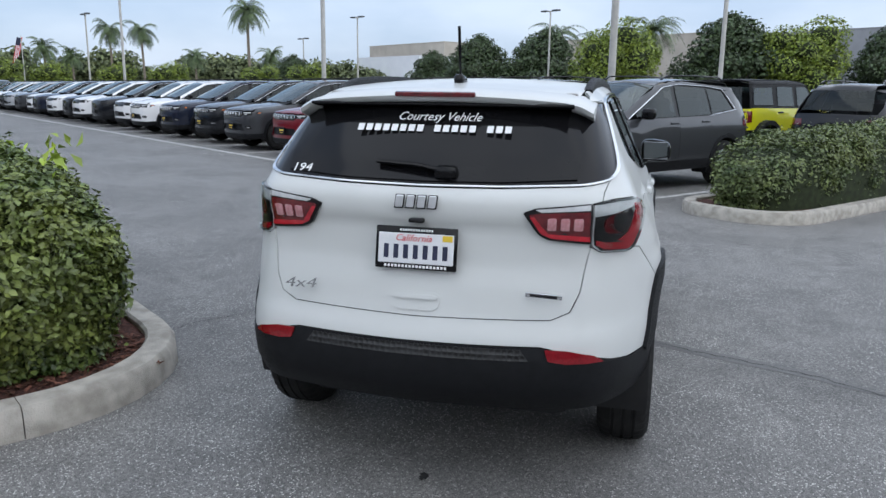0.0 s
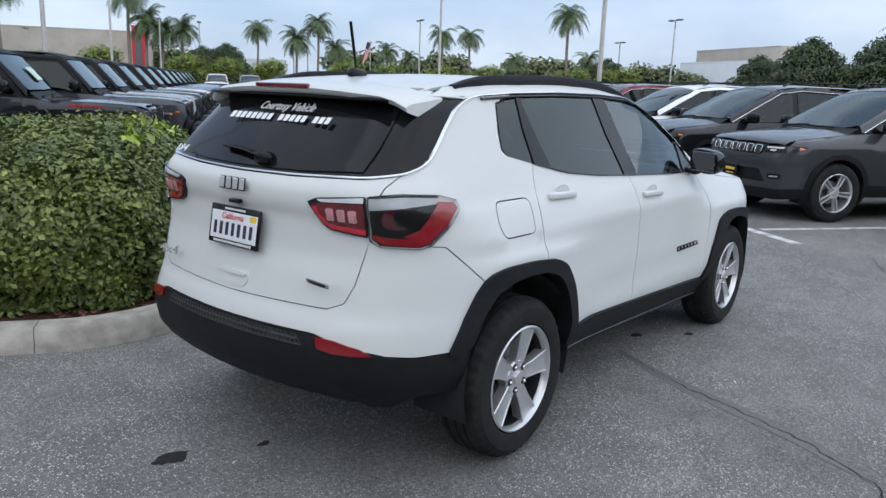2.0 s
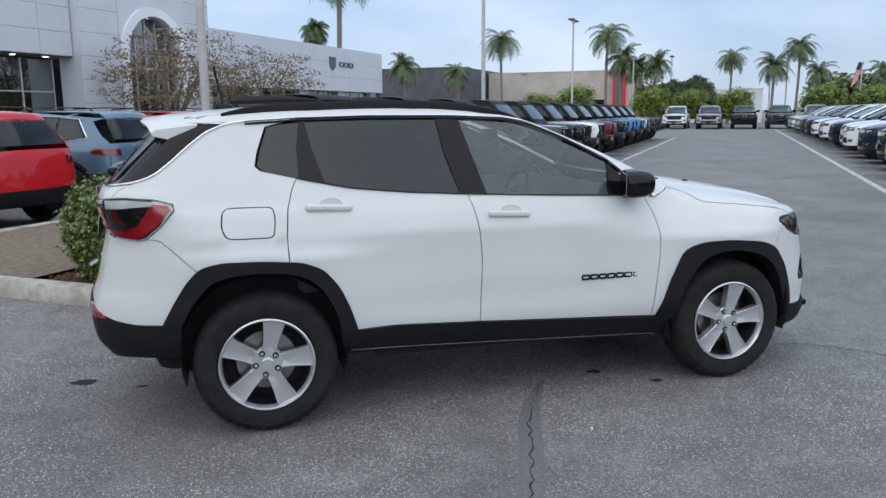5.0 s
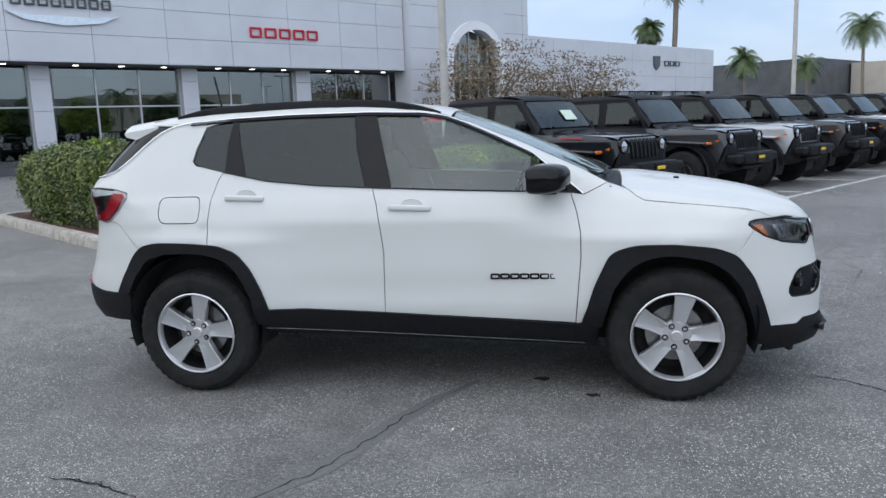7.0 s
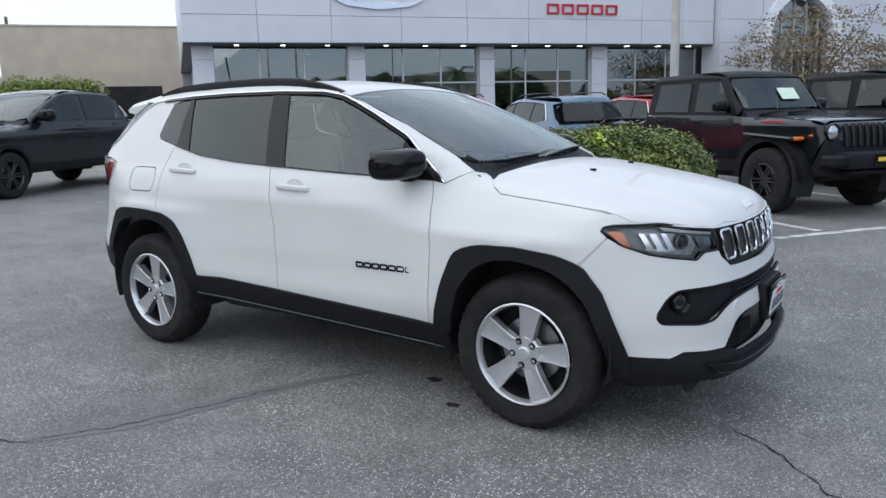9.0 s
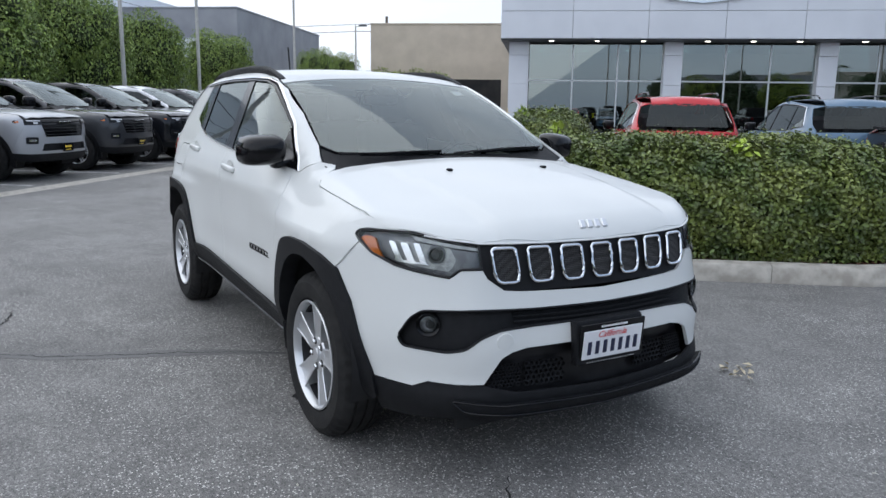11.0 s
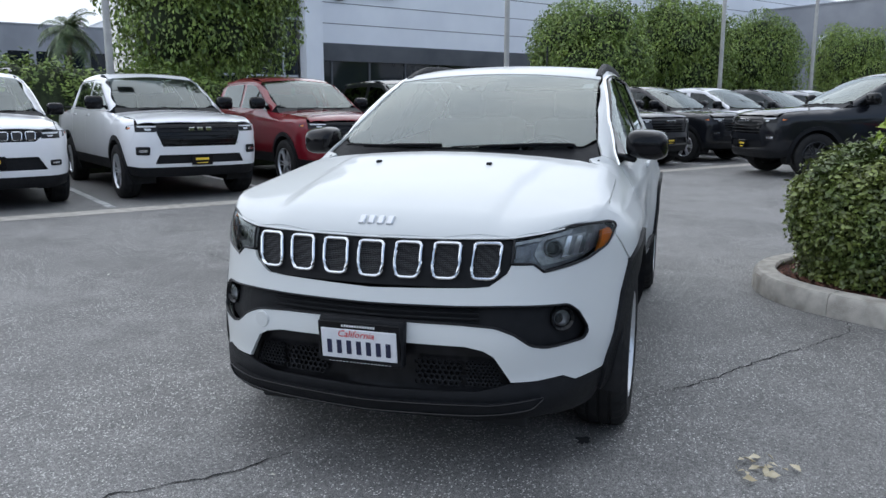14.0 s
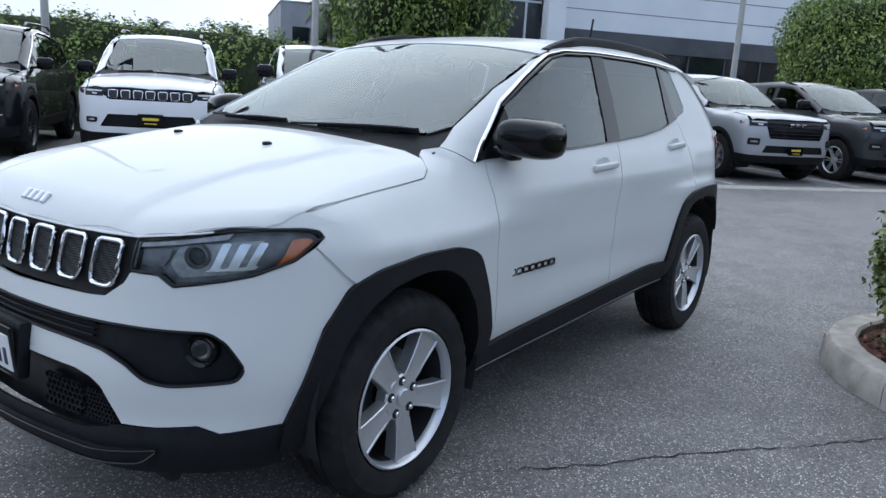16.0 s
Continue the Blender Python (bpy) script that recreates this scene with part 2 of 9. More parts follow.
def tube(pts, r, n=8, closed=False, flat=1.0, up=(0, 0, 1), radii=None):
    """A round or flattened bar along points."""
    bm = bmesh.new()
    pts = [Vector(p) for p in pts]
    rings, N = [], len(pts)
    for i, p in enumerate(pts):
        a = pts[(i - 1) % N] if closed or i else p
        b = pts[(i + 1) % N] if closed or i < N - 1 else p
        t = (b - a).normalized()
        s = t.cross(Vector(up))
        s = s.normalized() if s.length > 1e-4 else t.orthogonal().normalized()
        w = s.cross(t).normalized()
        q = radii[i] if radii else r
        rings.append([bm.verts.new(p + s * math.cos(2 * math.pi * k / n) * q + w * math.sin(2 * math.pi * k / n) * q * flat) for k in range(n)])
    for i in range(N if closed else N - 1):
        a, b = rings[i], rings[(i + 1) % N]
        for k in range(n):
            bm.faces.new((a[k], a[(k + 1) % n], b[(k + 1) % n], b[k]))
    if not closed:
        bm.faces.new(rings[0][::-1])
        bm.faces.new(rings[-1])
    bmesh.ops.recalc_face_normals(bm, faces=bm.faces)
    return bm


def prism(outline, y0, y1, axis="y", bevel=0.0, seg=2):
    """A flat outline given thickness along an axis."""
    bm = bmesh.new()
    mk = {"y": lambda a, b, h: (a, h, b), "z": lambda a, b, h: (a, b, h), "x": lambda a, b, h: (h, a, b)}[axis]
    f = bm.faces.new([bm.verts.new(mk(a, b, y0)) for a, b in outline])
    g = bmesh.ops.extrude_face_region(bm, geom=[f])
    d = mk(0, 0, y1 - y0)
    bmesh.ops.translate(bm, vec=d, verts=[v for v in g["geom"] if isinstance(v, bmesh.types.BMVert)])
    bmesh.ops.recalc_face_normals(bm, faces=bm.faces)
    if bevel:
        bmesh.ops.bevel(bm, geom=bm.edges[:], offset=bevel, segments=seg, affect="EDGES", profile=0.5)
    return bm


def lettering(text, size, mat, parent, at, name="lettering", depth=0.001, shear=0.0, label="", width=None):
    cu = bpy.data.curves.new("txt", "FONT")
    cu.body, cu.size, cu.align_x, cu.align_y, cu.extrude, cu.shear = text, size, "CENTER", "CENTER", depth, shear
    cu.resolution_u = 2
    tmp = bpy.data.objects.new("txt", cu)
    me = bpy.data.meshes.new_from_object(tmp)
    bpy.data.objects.remove(tmp)
    me.materials.clear()
    me.materials.append(mat)
    if width:
        xs = [v.co.x for v in me.vertices]
        k = width / (max(xs) - min(xs))
        for v in me.vertices:
            v.co.x *= k
    return attach(name, me, parent, label, at)


def smooth_curve(pts):
    """A monotone smooth function through points."""
    xs, ys = np.array([p[0] for p in pts], float), np.array([p[1] for p in pts], float)
    h, d = np.diff(xs), np.diff(ys) / np.diff(xs)
    m = np.concatenate([[d[0]], np.where(d[:-1] * d[1:] > 0, 2 * d[:-1] * d[1:] / (d[:-1] + d[1:] + 1e-12), 0), [d[-1]]])
    X = np.concatenate([np.linspace(xs[i], xs[i + 1], 12, endpoint=False) for i in range(len(h))] + [[xs[-1]]])
    i = np.clip(np.searchsorted(xs, X, side="right") - 1, 0, len(h) - 1)
    t = (X - xs[i]) / h[i]
    Y = (2 * t**3 - 3 * t**2 + 1) * ys[i] + (t**3 - 2 * t**2 + t) * h[i] * m[i] + (-2 * t**3 + 3 * t**2) * ys[i + 1] + (t**3 - t**2) * h[i] * m[i + 1]
    return lambda q: np.interp(q, X, Y)


def smax(a, b, k):
    h = np.maximum(k - np.abs(a - b), 0) / k
    return np.maximum(a, b) + h * h * k / 4


def sstep(a, b, x):
    t = np.clip((x - a) / (b - a), 0, 1)
    return t * t * (3 - 2 * t)


def inside(poly, P):
    poly, P = np.asarray(poly), np.asarray(P)
    x, y = P[:, 0], P[:, 1]
    a, b = poly, np.roll(poly, -1, 0)
    res = np.zeros(len(P), bool)
    for (x0, y0), (x1, y1) in zip(a, b):
        c = (y0 > y) != (y1 > y)
        res ^= c & (x < (x1 - x0) * (y - y0) / (y1 - y0 + 1e-15) + x0)
    return res


class Shape:
    """A car body as one smooth closed surface, on which panels are cut. x ahead, y to its left, z up."""

    def __init__(self, top, front, rear, side, crown, front_bow, rear_bow, extra=None, axis=1.0, k_top=0.06, k_front=0.16, k_rear=0.16, k_nose=0.06):
        self.top, self.front, self.rear, self.side = map(smooth_curve, (top, front, rear, side))
        self.crown, self.front_bow, self.rear_bow, self.extra, self.axis = crown, front_bow, rear_bow, extra, axis
        self.k = k_top, k_front, k_rear, k_nose

    def f(self, P):
        x, y, z = P[:, 0], np.abs(P[:, 1]), P[:, 2]
        w = self.side(z) + (self.extra(x, z) if self.extra else 0)
        fs = (y - w) * 0.93
        e = 0.02
        slope = (self.top(x + e) - self.top(x - e)) / (2 * e)
        ft = (z - self.top(x) + self.crown(x, y)) / np.sqrt(1 + slope**2)
        ff = x - self.front(z) + self.front_bow(y)
        fr = -x + self.rear(z) + self.rear_bow(y)
        s = (self.rear(z + e) - self.rear(z - e)) / (2 * e)
        fr = fr / np.sqrt(1 + s**2)
        a = smax(ft, ff, self.k[3])
        b = smax(fs, fr, self.k[2])
        a = smax(a, b, self.k[0])
        return smax(a, smax(fs, ff, self.k[1]), 0.01)

    def normal(self, P):
        e, g = 0.004, []
        for i in range(3):
            d = np.zeros(3)
            d[i] = e
            g.append(self.f(P + d) - self.f(P - d))
        g = np.stack(g, 1)
        return g / (np.linalg.norm(g, axis=1, keepdims=True) + 1e-12)

    def cast(self, kind, A, B):
        A, B = np.asarray(A, float), np.asarray(B, float)
        n, z = len(A), np.zeros(len(A))
        if kind == "s":
            o, d = np.stack([A, z - 1.5, B], 1), np.array([0, 1.0, 0])
        elif kind == "t":
            o, d = np.stack([A, B, z + 2.6], 1), np.array([0, 0, -1.0])
        elif kind == "f":
            o, d = np.stack([z + 4.2, A, B], 1), np.array([-1.0, 0, 0])
        elif kind == "r":
            o, d = np.stack([z - 4.2, A, B], 1), np.array([1.0, 0, 0])
        else:
            th, sg = A / 0.9, 1 if kind == "cf" else -1
            d = np.stack([-sg * np.cos(th), -np.sin(th), z], 1)
            o = np.stack([z + sg * self.axis, z, B], 1) - d * 2.6
        D = np.broadcast_to(d, o.shape)
        L = 4.2 if kind in "fr" else 2.6
        K = 60
        ts = np.linspace(0, L, K)
        Q = (o[None] + D[None] * ts[:, None, None]).reshape(-1, 3)
        ins = (self.f(Q) <= 0).reshape(K, n)
        first = np.where(ins.any(0), ins.argmax(0), K - 1)
        hi = ts[first]
        lo = hi - L / (K - 1)
        for _ in range(13):
            mid = (lo + hi) / 2
            ins = self.f(o + D * mid[:, None]) <= 0
            hi = np.where(ins, mid, hi)
            lo = np.where(ins, lo, mid)
        return o + D * hi[:, None]

    def flat(self, kind, P):
        if kind == "s":
            return P[:, [0, 2]]
        if kind == "t":
            return P[:, [0, 1]]
        if kind in "fr":
            return P[:, [1, 2]]
        sg = 1 if kind == "cf" else -1
        return np.stack([0.9 * np.arctan2(P[:, 1], sg * P[:, 0] - self.axis), P[:, 2]], 1)

    def settle(self, kind, pts):
        """Points given as (a, b) in a projection or (kind, a, b) in another, all in the first."""
        out = np.zeros((len(pts), 2))
        for k in {p[0] for p in pts if len(p) == 3}:
            idx = [i for i, p in enumerate(pts) if len(p) == 3 and p[0] == k]
            out[idx] = self.flat(kind, self.cast(k, [pts[i][1] for i in idx], [pts[i][2] for i in idx]))
        for i, p in enumerate(pts):
            if len(p) == 2:
                out[i] = p
        return out

    def line(self, kind, pts, step, closed=True, soft=0):
        """Outline in a projection from points given as (a, b) in it or (kind, a, b) in another."""
        out = self.settle(kind, pts)
        if soft:
            N, cut = len(out), []
            for i, p in enumerate(out):
                if not closed and i in (0, N - 1):
                    cut.append(p)
                    continue
                a, b = out[i - 1], out[(i + 1) % N]
                p0 = p + (a - p) * min(0.45, soft / (np.linalg.norm(a - p) + 1e-9))
                p1 = p + (b - p) * min(0.45, soft / (np.linalg.norm(b - p) + 1e-9))
                cut += [p0 * (1 - t) ** 2 + p * 2 * t * (1 - t) + p1 * t * t for t in (0, 0.25, 0.5, 0.75, 1)]
            out = np.array(cut)
        dense = []
        for i in range(len(out) if closed else len(out) - 1):
            a, b = out[i], out[(i + 1) % len(out)]
            k = max(1, int(np.ceil(np.linalg.norm(b - a) / step)))
            dense += [a + (b - a) * j / k for j in range(k)]
        if not closed:
            dense.append(out[-1])
        return np.array(dense)

    def panel(self, kind, outline, holes=(), off=0.0, step=0.05, thick=0.012, gap=0.0025, soft=0, hsoft=0, proud=None, mirror=False):
        """A piece of the body's skin within an outline, with a rim turned inwards. Gives verts, faces, normals."""
        loops = [self.line(kind, outline, step, soft=soft)] + [self.line(kind, h, step, soft=hsoft) for h in holes]
        if gap:
            for i, lp in enumerate(loops):
                a = np.sum(lp[:, 0] * np.roll(lp[:, 1], -1) - np.roll(lp[:, 0], -1) * lp[:, 1])
                t = np.roll(lp, -1, 0) - np.roll(lp, 1, 0)
                t /= np.linalg.norm(t, axis=1, keepdims=True) + 1e-12
                nrm = np.stack([-t[:, 1], t[:, 0]], 1) * (1 if a > 0 else -1) * (1 if i == 0 else -1)
                loops[i] = lp + nrm * gap
        lo, hi = loops[0].min(0), loops[0].max(0)
        gx, gy = np.meshgrid(np.arange(lo[0] + step / 2, hi[0], step), np.arange(lo[1] + step / 2, hi[1], step))
        G = np.stack([gx.ravel(), gy.ravel()], 1)
        if len(G):
            ok = inside(loops[0], G)
            for h in loops[1:]:
                ok &= ~inside(h, G)
            allb = np.concatenate(loops)
            d = np.array([np.min(np.sum((allb - g) ** 2, 1)) for g in G]) if len(G) else np.zeros(0)
            G = G[ok & (d > (0.4 * step) ** 2)]
        pts, edges, o = [], [], 0
        for lp in loops:
            k = len(lp)
            edges += [(o + i, o + (i + 1) % k) for i in range(k)]
            pts += [Vector(p) for p in lp]
            o += k
        pts += [Vector(p) for p in G]
        from_cdt = mathutils_cdt(pts, edges)
        V, F = np.array([tuple(v) for v in from_cdt[0]]), from_cdt[2]
        C = np.array([np.mean([V[i] for i in f], 0) for f in F])
        ok = inside(loops[0], C)
        for h in loops[1:]:
            ok &= ~inside(h, C)
        F = [f for f, k in zip(F, ok) if k]
        P = self.cast(kind, V[:, 0], V[:, 1])
        N = self.normal(P)
        o2 = off if proud is None else off + proud(V)[:, None]
        S = P + N * o2
        faces = []
        for f in F:
            nn = np.cross(S[f[1]] - S[f[0]], S[f[2]] - S[f[0]])
            faces.append(tuple(f) if np.dot(nn, N[f[0]]) > 0 else tuple(f)[::-1])
        count = {}
        for f in faces:
            for i in range(len(f)):
                e = (f[i], f[(i + 1) % len(f)])
                count[e] = 1
        rim = [e for e in count if (e[1], e[0]) not in count]
        verts, norms = [tuple(v) for v in S], [tuple(v) for v in N]
        if thick:
            idx = {}
            for a, b in rim:
                t = S[b] - S[a]
                n = np.cross(t, N[a])
                n = n / (np.linalg.norm(n) + 1e-12)
                q = len(verts)
                verts += [tuple(S[a]), tuple(S[b]), tuple(S[b] - N[b] * thick), tuple(S[a] - N[a] * thick)]
                norms += [tuple(n)] * 4
                faces.append((q + 1, q, q + 3, q + 2))
        if mirror:
            verts = [(x, -y, z) for x, y, z in verts]
            norms = [(x, -y, z) for x, y, z in norms]
            faces = [f[::-1] for f in faces]
        return verts, faces, norms

    def add(self, name, kind, outline, mat, parent, label="", both=False, **kw):
        v, f, n = self.panel(kind, outline, **kw)
        obs = [attach(name, mesh_from(name, v, f, mat, n), parent, label)]
        if both:
            v = [(x, -y, z) for x, y, z in v]
            n = [(x, -y, z) for x, y, z in n]
            obs.append(attach(name, mesh_from(name, v, [q[::-1] for q in f], mat, n), parent, label))
        return obs

    def path(self, kind, pts, step=0.04, off=0.0, closed=False, soft=0.02):
        q = self.line(kind, pts, step, closed, soft)
        P = self.cast(kind, q[:, 0], q[:, 1])
        return [Vector(p) for p in P + self.normal(P) * off]


def mathutils_cdt(pts, edges):
    return geometry.delaunay_2d_cdt(pts, edges, [], 0, 1e-6)


# ---- ground ----
def asphalt():
    m, n, l, p = _principled("worn_asphalt")
    t = n.new("ShaderNodeTexCoord")

    def noise_node(scale, detail=6.0, rough=0.55):
        z = n.new("ShaderNodeTexNoise")
        _put(z, Scale=scale, Detail=detail, Roughness=rough)
        l.new(t.outputs["Object"], z.inputs["Vector"])
        return z.outputs["Fac"]

    def ramp_node(src, a, b, c0, c1):
        r = n.new("ShaderNodeValToRGB")
        r.color_ramp.elements[0].position, r.color_ramp.elements[1].position = a, b
        r.color_ramp.elements[0].color, r.color_ramp.elements[1].color = (*c0, 1), (*c1, 1)
        l.new(src, r.inputs[0])
        return r.outputs[0]

    def mix(kind, fac, a, b):
        x = n.new("ShaderNodeMixRGB")
        x.blend_type = kind
        for i, v in enumerate((fac, a, b)):
            if isinstance(v, (int, float)):
                x.inputs[i].default_value = v if i == 0 else (v, v, v, 1)
            elif isinstance(v, tuple):
                x.inputs[i].default_value = (*v, 1)
            else:
                l.new(v, x.inputs[i])
        return x.outputs[0]

    grain = ramp_node(noise_node(170, 3, 0.7), 0.34, 0.66, (0.042, 0.0415, 0.041), (0.305, 0.298, 0.288))
    worn = ramp_node(noise_node(0.55, 5), 0.40, 0.60, (0.80, 0.80, 0.80), (1.06, 1.06, 1.06))
    base = mix("MULTIPLY", 1.0, grain, worn)
    base = mix("MULTIPLY", 1.0, base, ramp_node(noise_node(4.5, 7, 0.65), 0.30, 0.70, (0.78, 0.78, 0.79), (1.15, 1.15, 1.15)))
    base = mix("MULTIPLY", 1.0, base, ramp_node(noise_node(48, 4, 0.7), 0.32, 0.68, (0.50, 0.50, 0.50), (1.50, 1.49, 1.46)))
    # light stones in the surface
    v = n.new("ShaderNodeTexVoronoi")
    v.inputs["Scale"].default_value = 100.0
    l.new(t.outputs["Object"], v.inputs["Vector"])
    sep = n.new("ShaderNodeSeparateColor")
    l.new(v.outputs["Color"], sep.inputs[0])
    pick = ramp_node(sep.outputs[0], 0.70, 0.74, (0, 0, 0), (1, 1, 1))
    core = ramp_node(v.outputs["Distance"], 0.28, 0.42, (1, 1, 1), (0, 0, 0))
    where = ramp_node(noise_node(0.8, 4), 0.36, 0.58, (0.25, 0.25, 0.25), (1, 1, 1))
    st = mix("MULTIPLY", 1.0, pick, core)
    st = mix("MULTIPLY", 1.0, st, where)
    base = mix("MIX", st, base, (0.74, 0.72, 0.68))
    v2 = n.new("ShaderNodeTexVoronoi")
    v2.inputs["Scale"].default_value = 34.0
    l.new(t.outputs["Object"], v2.inputs["Vector"])
    sep2 = n.new("ShaderNodeSeparateColor")
    l.new(v2.outputs["Color"], sep2.inputs[0])
    big = mix("MULTIPLY", 1.0, ramp_node(sep2.outputs[1], 0.965, 0.97, (0, 0, 0), (1, 1, 1)), ramp_node(v2.outputs["Distance"], 0.10, 0.18, (1, 1, 1), (0, 0, 0)))
    base = mix("MIX", big, base, (0.55, 0.54, 0.52))
    # old oil stains and tyre polish
    oil = ramp_node(noise_node(1.3, 6, 0.6), 0.62, 0.78, (1, 1, 1), (0.55, 0.55, 0.56))
    base = mix("MULTIPLY", 1.0, base, oil)
    l.new(base, p.inputs["Base Color"])
    _put(p, Roughness=0.66)
    p.inputs["Specular IOR Level"].default_value = 0.5
    bp = n.new("ShaderNodeBump")
    _put(bp, Strength=0.55, Distance=0.004)
    l.new(noise_node(240, 3, 0.7), bp.inputs["Height"])
    l.new(bp.outputs[0], p.inputs["Normal"])
    return m


ASPHALT = asphalt()
CONCRETE = surface("kerb_concrete", (0.33, 0.305, 0.265), (0.52, 0.49, 0.435), rough=0.85, scale=9, detail=9, bump=0.5, bump_scale=140)
SEALED = surface("tar_patch", (0.115, 0.114, 0.113), (0.165, 0.163, 0.160), rough=0.72, scale=60, bump=0.3, bump_scale=150)
# near-black: shade down in the cracks, painted on flat ribbons; also the oil spots
CRACKSHADE_OIL = surface("crack_shade_and_oil", (0.008, 0.008, 0.009), (0.022, 0.021, 0.020), rough=0.9, scale=30)
WHITELINE = surface("worn_white_line", (0.20, 0.20, 0.20), (0.62, 0.62, 0.60), rough=0.8, scale=7, detail=10, lo=0.30, hi=0.55)
YELLOWLINE = surface("worn_yellow_line", (0.36, 0.25, 0.08), (0.60, 0.42, 0.10), rough=0.8, scale=7, detail=10)
MULCH = surface("red_bark_mulch", (0.035, 0.016, 0.012), (0.14, 0.055, 0.040), rough=0.95, scale=45, detail=8, bump=1.0, bump_scale=60)
SOIL = surface("dry_soil", (0.13, 0.10, 0.07), (0.22, 0.18, 0.13), rough=0.95, scale=14, detail=9, bump=0.7, bump_scale=60)
BARK_CHIP = surface("bark_chip", (0.07, 0.028, 0.018), (0.20, 0.085, 0.055), rough=0.9, scale=40, island=0.5)

ground = new("ground")
tagged(ground, "worn grey asphalt of a car lot with light stones", "ground", kind="structure")
bm = bmesh.new()
for r0, r1, k in ((0, 40, 24), (40, 300, 24), (300, 3000, 24)):
    for i in range(k):
        a0, a1 = 2 * math.pi * i / k, 2 * math.pi * (i + 1) / k
        q = [(r * math.cos(a), r * math.sin(a), 0) for r, a in ((r0, a0), (r1, a0), (r1, a1), (r0, a1))]
        bm.faces.new([bm.verts.new(c) for c in (q if r0 else q[1:3] + [(0, 0, 0)])])
bmesh.ops.remove_doubles(bm, verts=bm.verts, dist=1e-4)
bmesh.ops.recalc_face_normals(bm, faces=bm.faces)
for f in bm.faces:
    if f.normal.z < 0:
        f.normal_flip()
part("asphalt", bm, ASPHALT, ground, smooth=0)


def ribbon(name, pts, width, z, mat, parent, jag=0.0, taper=False, seed=1):
    """A flat band along points, jagged like a crack where asked."""
    rng = random.Random(seed)
    dense = []
    for a, b in zip(pts, pts[1:]):
        a, b = Vector((*a, 0)), Vector((*b, 0))
        k = max(1, int((b - a).length / (0.035 if jag else 1.0)))
        dense += [a.lerp(b, i / k) for i in range(k)]
    dense.append(Vector((*pts[-1], 0)))
    b = bmesh.new()
    prev = None
    N = len(dense)
    for i, p in enumerate(dense):
        d = (dense[min(i + 1, N - 1)] - dense[max(i - 1, 0)]).normalized()
        s = Vector((-d.y, d.x, 0))
        w = width / 2 * ((0.35 + 1.0 * rng.random()) if jag else 1.0)
        if taper:
            w *= min(1, 0.25 + 4 * min(i, N - 1 - i) / N)
        c = p + s * (rng.uniform(-jag, jag) if jag else 0) + Vector((0, 0, z))
        cur = (b.verts.new(c + s * w), b.verts.new(c - s * w))
        if prev:
            b.faces.new((prev[0], prev[1], cur[1], cur[0]))
        prev = cur
    bmesh.ops.recalc_face_normals(b, faces=b.faces)
    for f in b.faces:
        if f.normal.z < 0:
            f.normal_flip()
    return part(name, b, mat, parent, smooth=0)


CRACKS = [
    [(1.08, 0.90), (0.92, 1.04), (0.67, 1.25), (0.35, 1.47), (0.13, 1.65), (-0.14, 1.87), (-0.46, 2.09), (-0.68, 2.12)],
    [(0.26, -0.60), (0.06, -0.92), (-0.07, -1.20), (-0.13, -1.37), (-0.22, -1.6), (-0.30, -1.8), (-0.42, -1.97), (-0.52, -2.13), (-0.70, -2.23), (-1.21, -2.75), (-1.57, -3.28)],
    [(-1.12, -2.04), (-1.50, -1.96)],
    [(-1.42, -1.97), (-1.22, -2.0), (-0.96, -2.13)],
    [(2.80, -0.98), (2.53, -0.80), (2.33, -0.55), (2.05, -0.37)],
    [(3.1, 1.9), (3.4, 2.6), (3.3, 3.4), (3.8, 4.2)],
    [(3.4, -2.2), (4.0, -1.5), (4.9, -1.2)],
    [(5.5, 3.2), (6.6, 3.9), (7.2, 5.3), (8.6, 6.1)],
]
for i, c in enumerate(CRACKS):
    if i == 1:
        ribbon("sealed_strip", c[:8], 0.12, 0.002, SEALED, ground, 0.0, True, 40)
    ribbon("crack", c, 0.009, 0.0035, CRACKSHADE_OIL, ground, 0.014, True, 7 + i)
for i, (x, y, r, asp) in enumerate([(-2.34, 0.18, 0.045, 2.0), (-2.0, 0.0, 0.022, 1.8), (1.60, 0.72, 0.03, 1.5), (0.62, -0.55, 0.03, 2.0), (0.9, -0.8, 0.03, 1.6)]):
    rng = random.Random(i)
    b = bmesh.new()
    b.faces.new([b.verts.new((x + r * asp * math.cos(a) * (0.75 + 0.5 * rng.random()) * 0.8, y + r * math.sin(a) * (0.6 + 0.8 * rng.random()), 0.003)) for a in np.linspace(0, 2 * math.pi, 19)[:-1]])
    part("oil_spot", b, CRACKSHADE_OIL, ground, smooth=0)
# painted lines of the bays
g2 = lambda u, v: tuple(lot(u, v))[:2]
ribbon("bay_line", [g2(2.6, -4.25), g2(66, -4.25)], 0.14, 0.004, WHITELINE, ground)
ribbon("bay_line", [g2(4.6, 1.85), g2(42, 1.85)], 0.12, 0.004, WHITELINE, ground)
for i in range(23):
    ribbon("bay_line", [g2(3.42 + 2.66 * i, -4.4), g2(3.42 + 2.66 * i, -9.9)], 0.11, 0.0045, WHITELINE, ground)
for i in range(13):
    ribbon("bay_line", [g2(5.35 + 2.7 * i, 2.0), g2(5.35 + 2.7 * i, 7.4)], 0.11, 0.0045, WHITELINE, ground)
for i in range(14):
    ribbon("bay_line", [g2(-7.55, -6.1 + 2.72 * i), g2(-13.2, -6.1 + 2.72 * i)], 0.11, 0.0045, WHITELINE, ground)
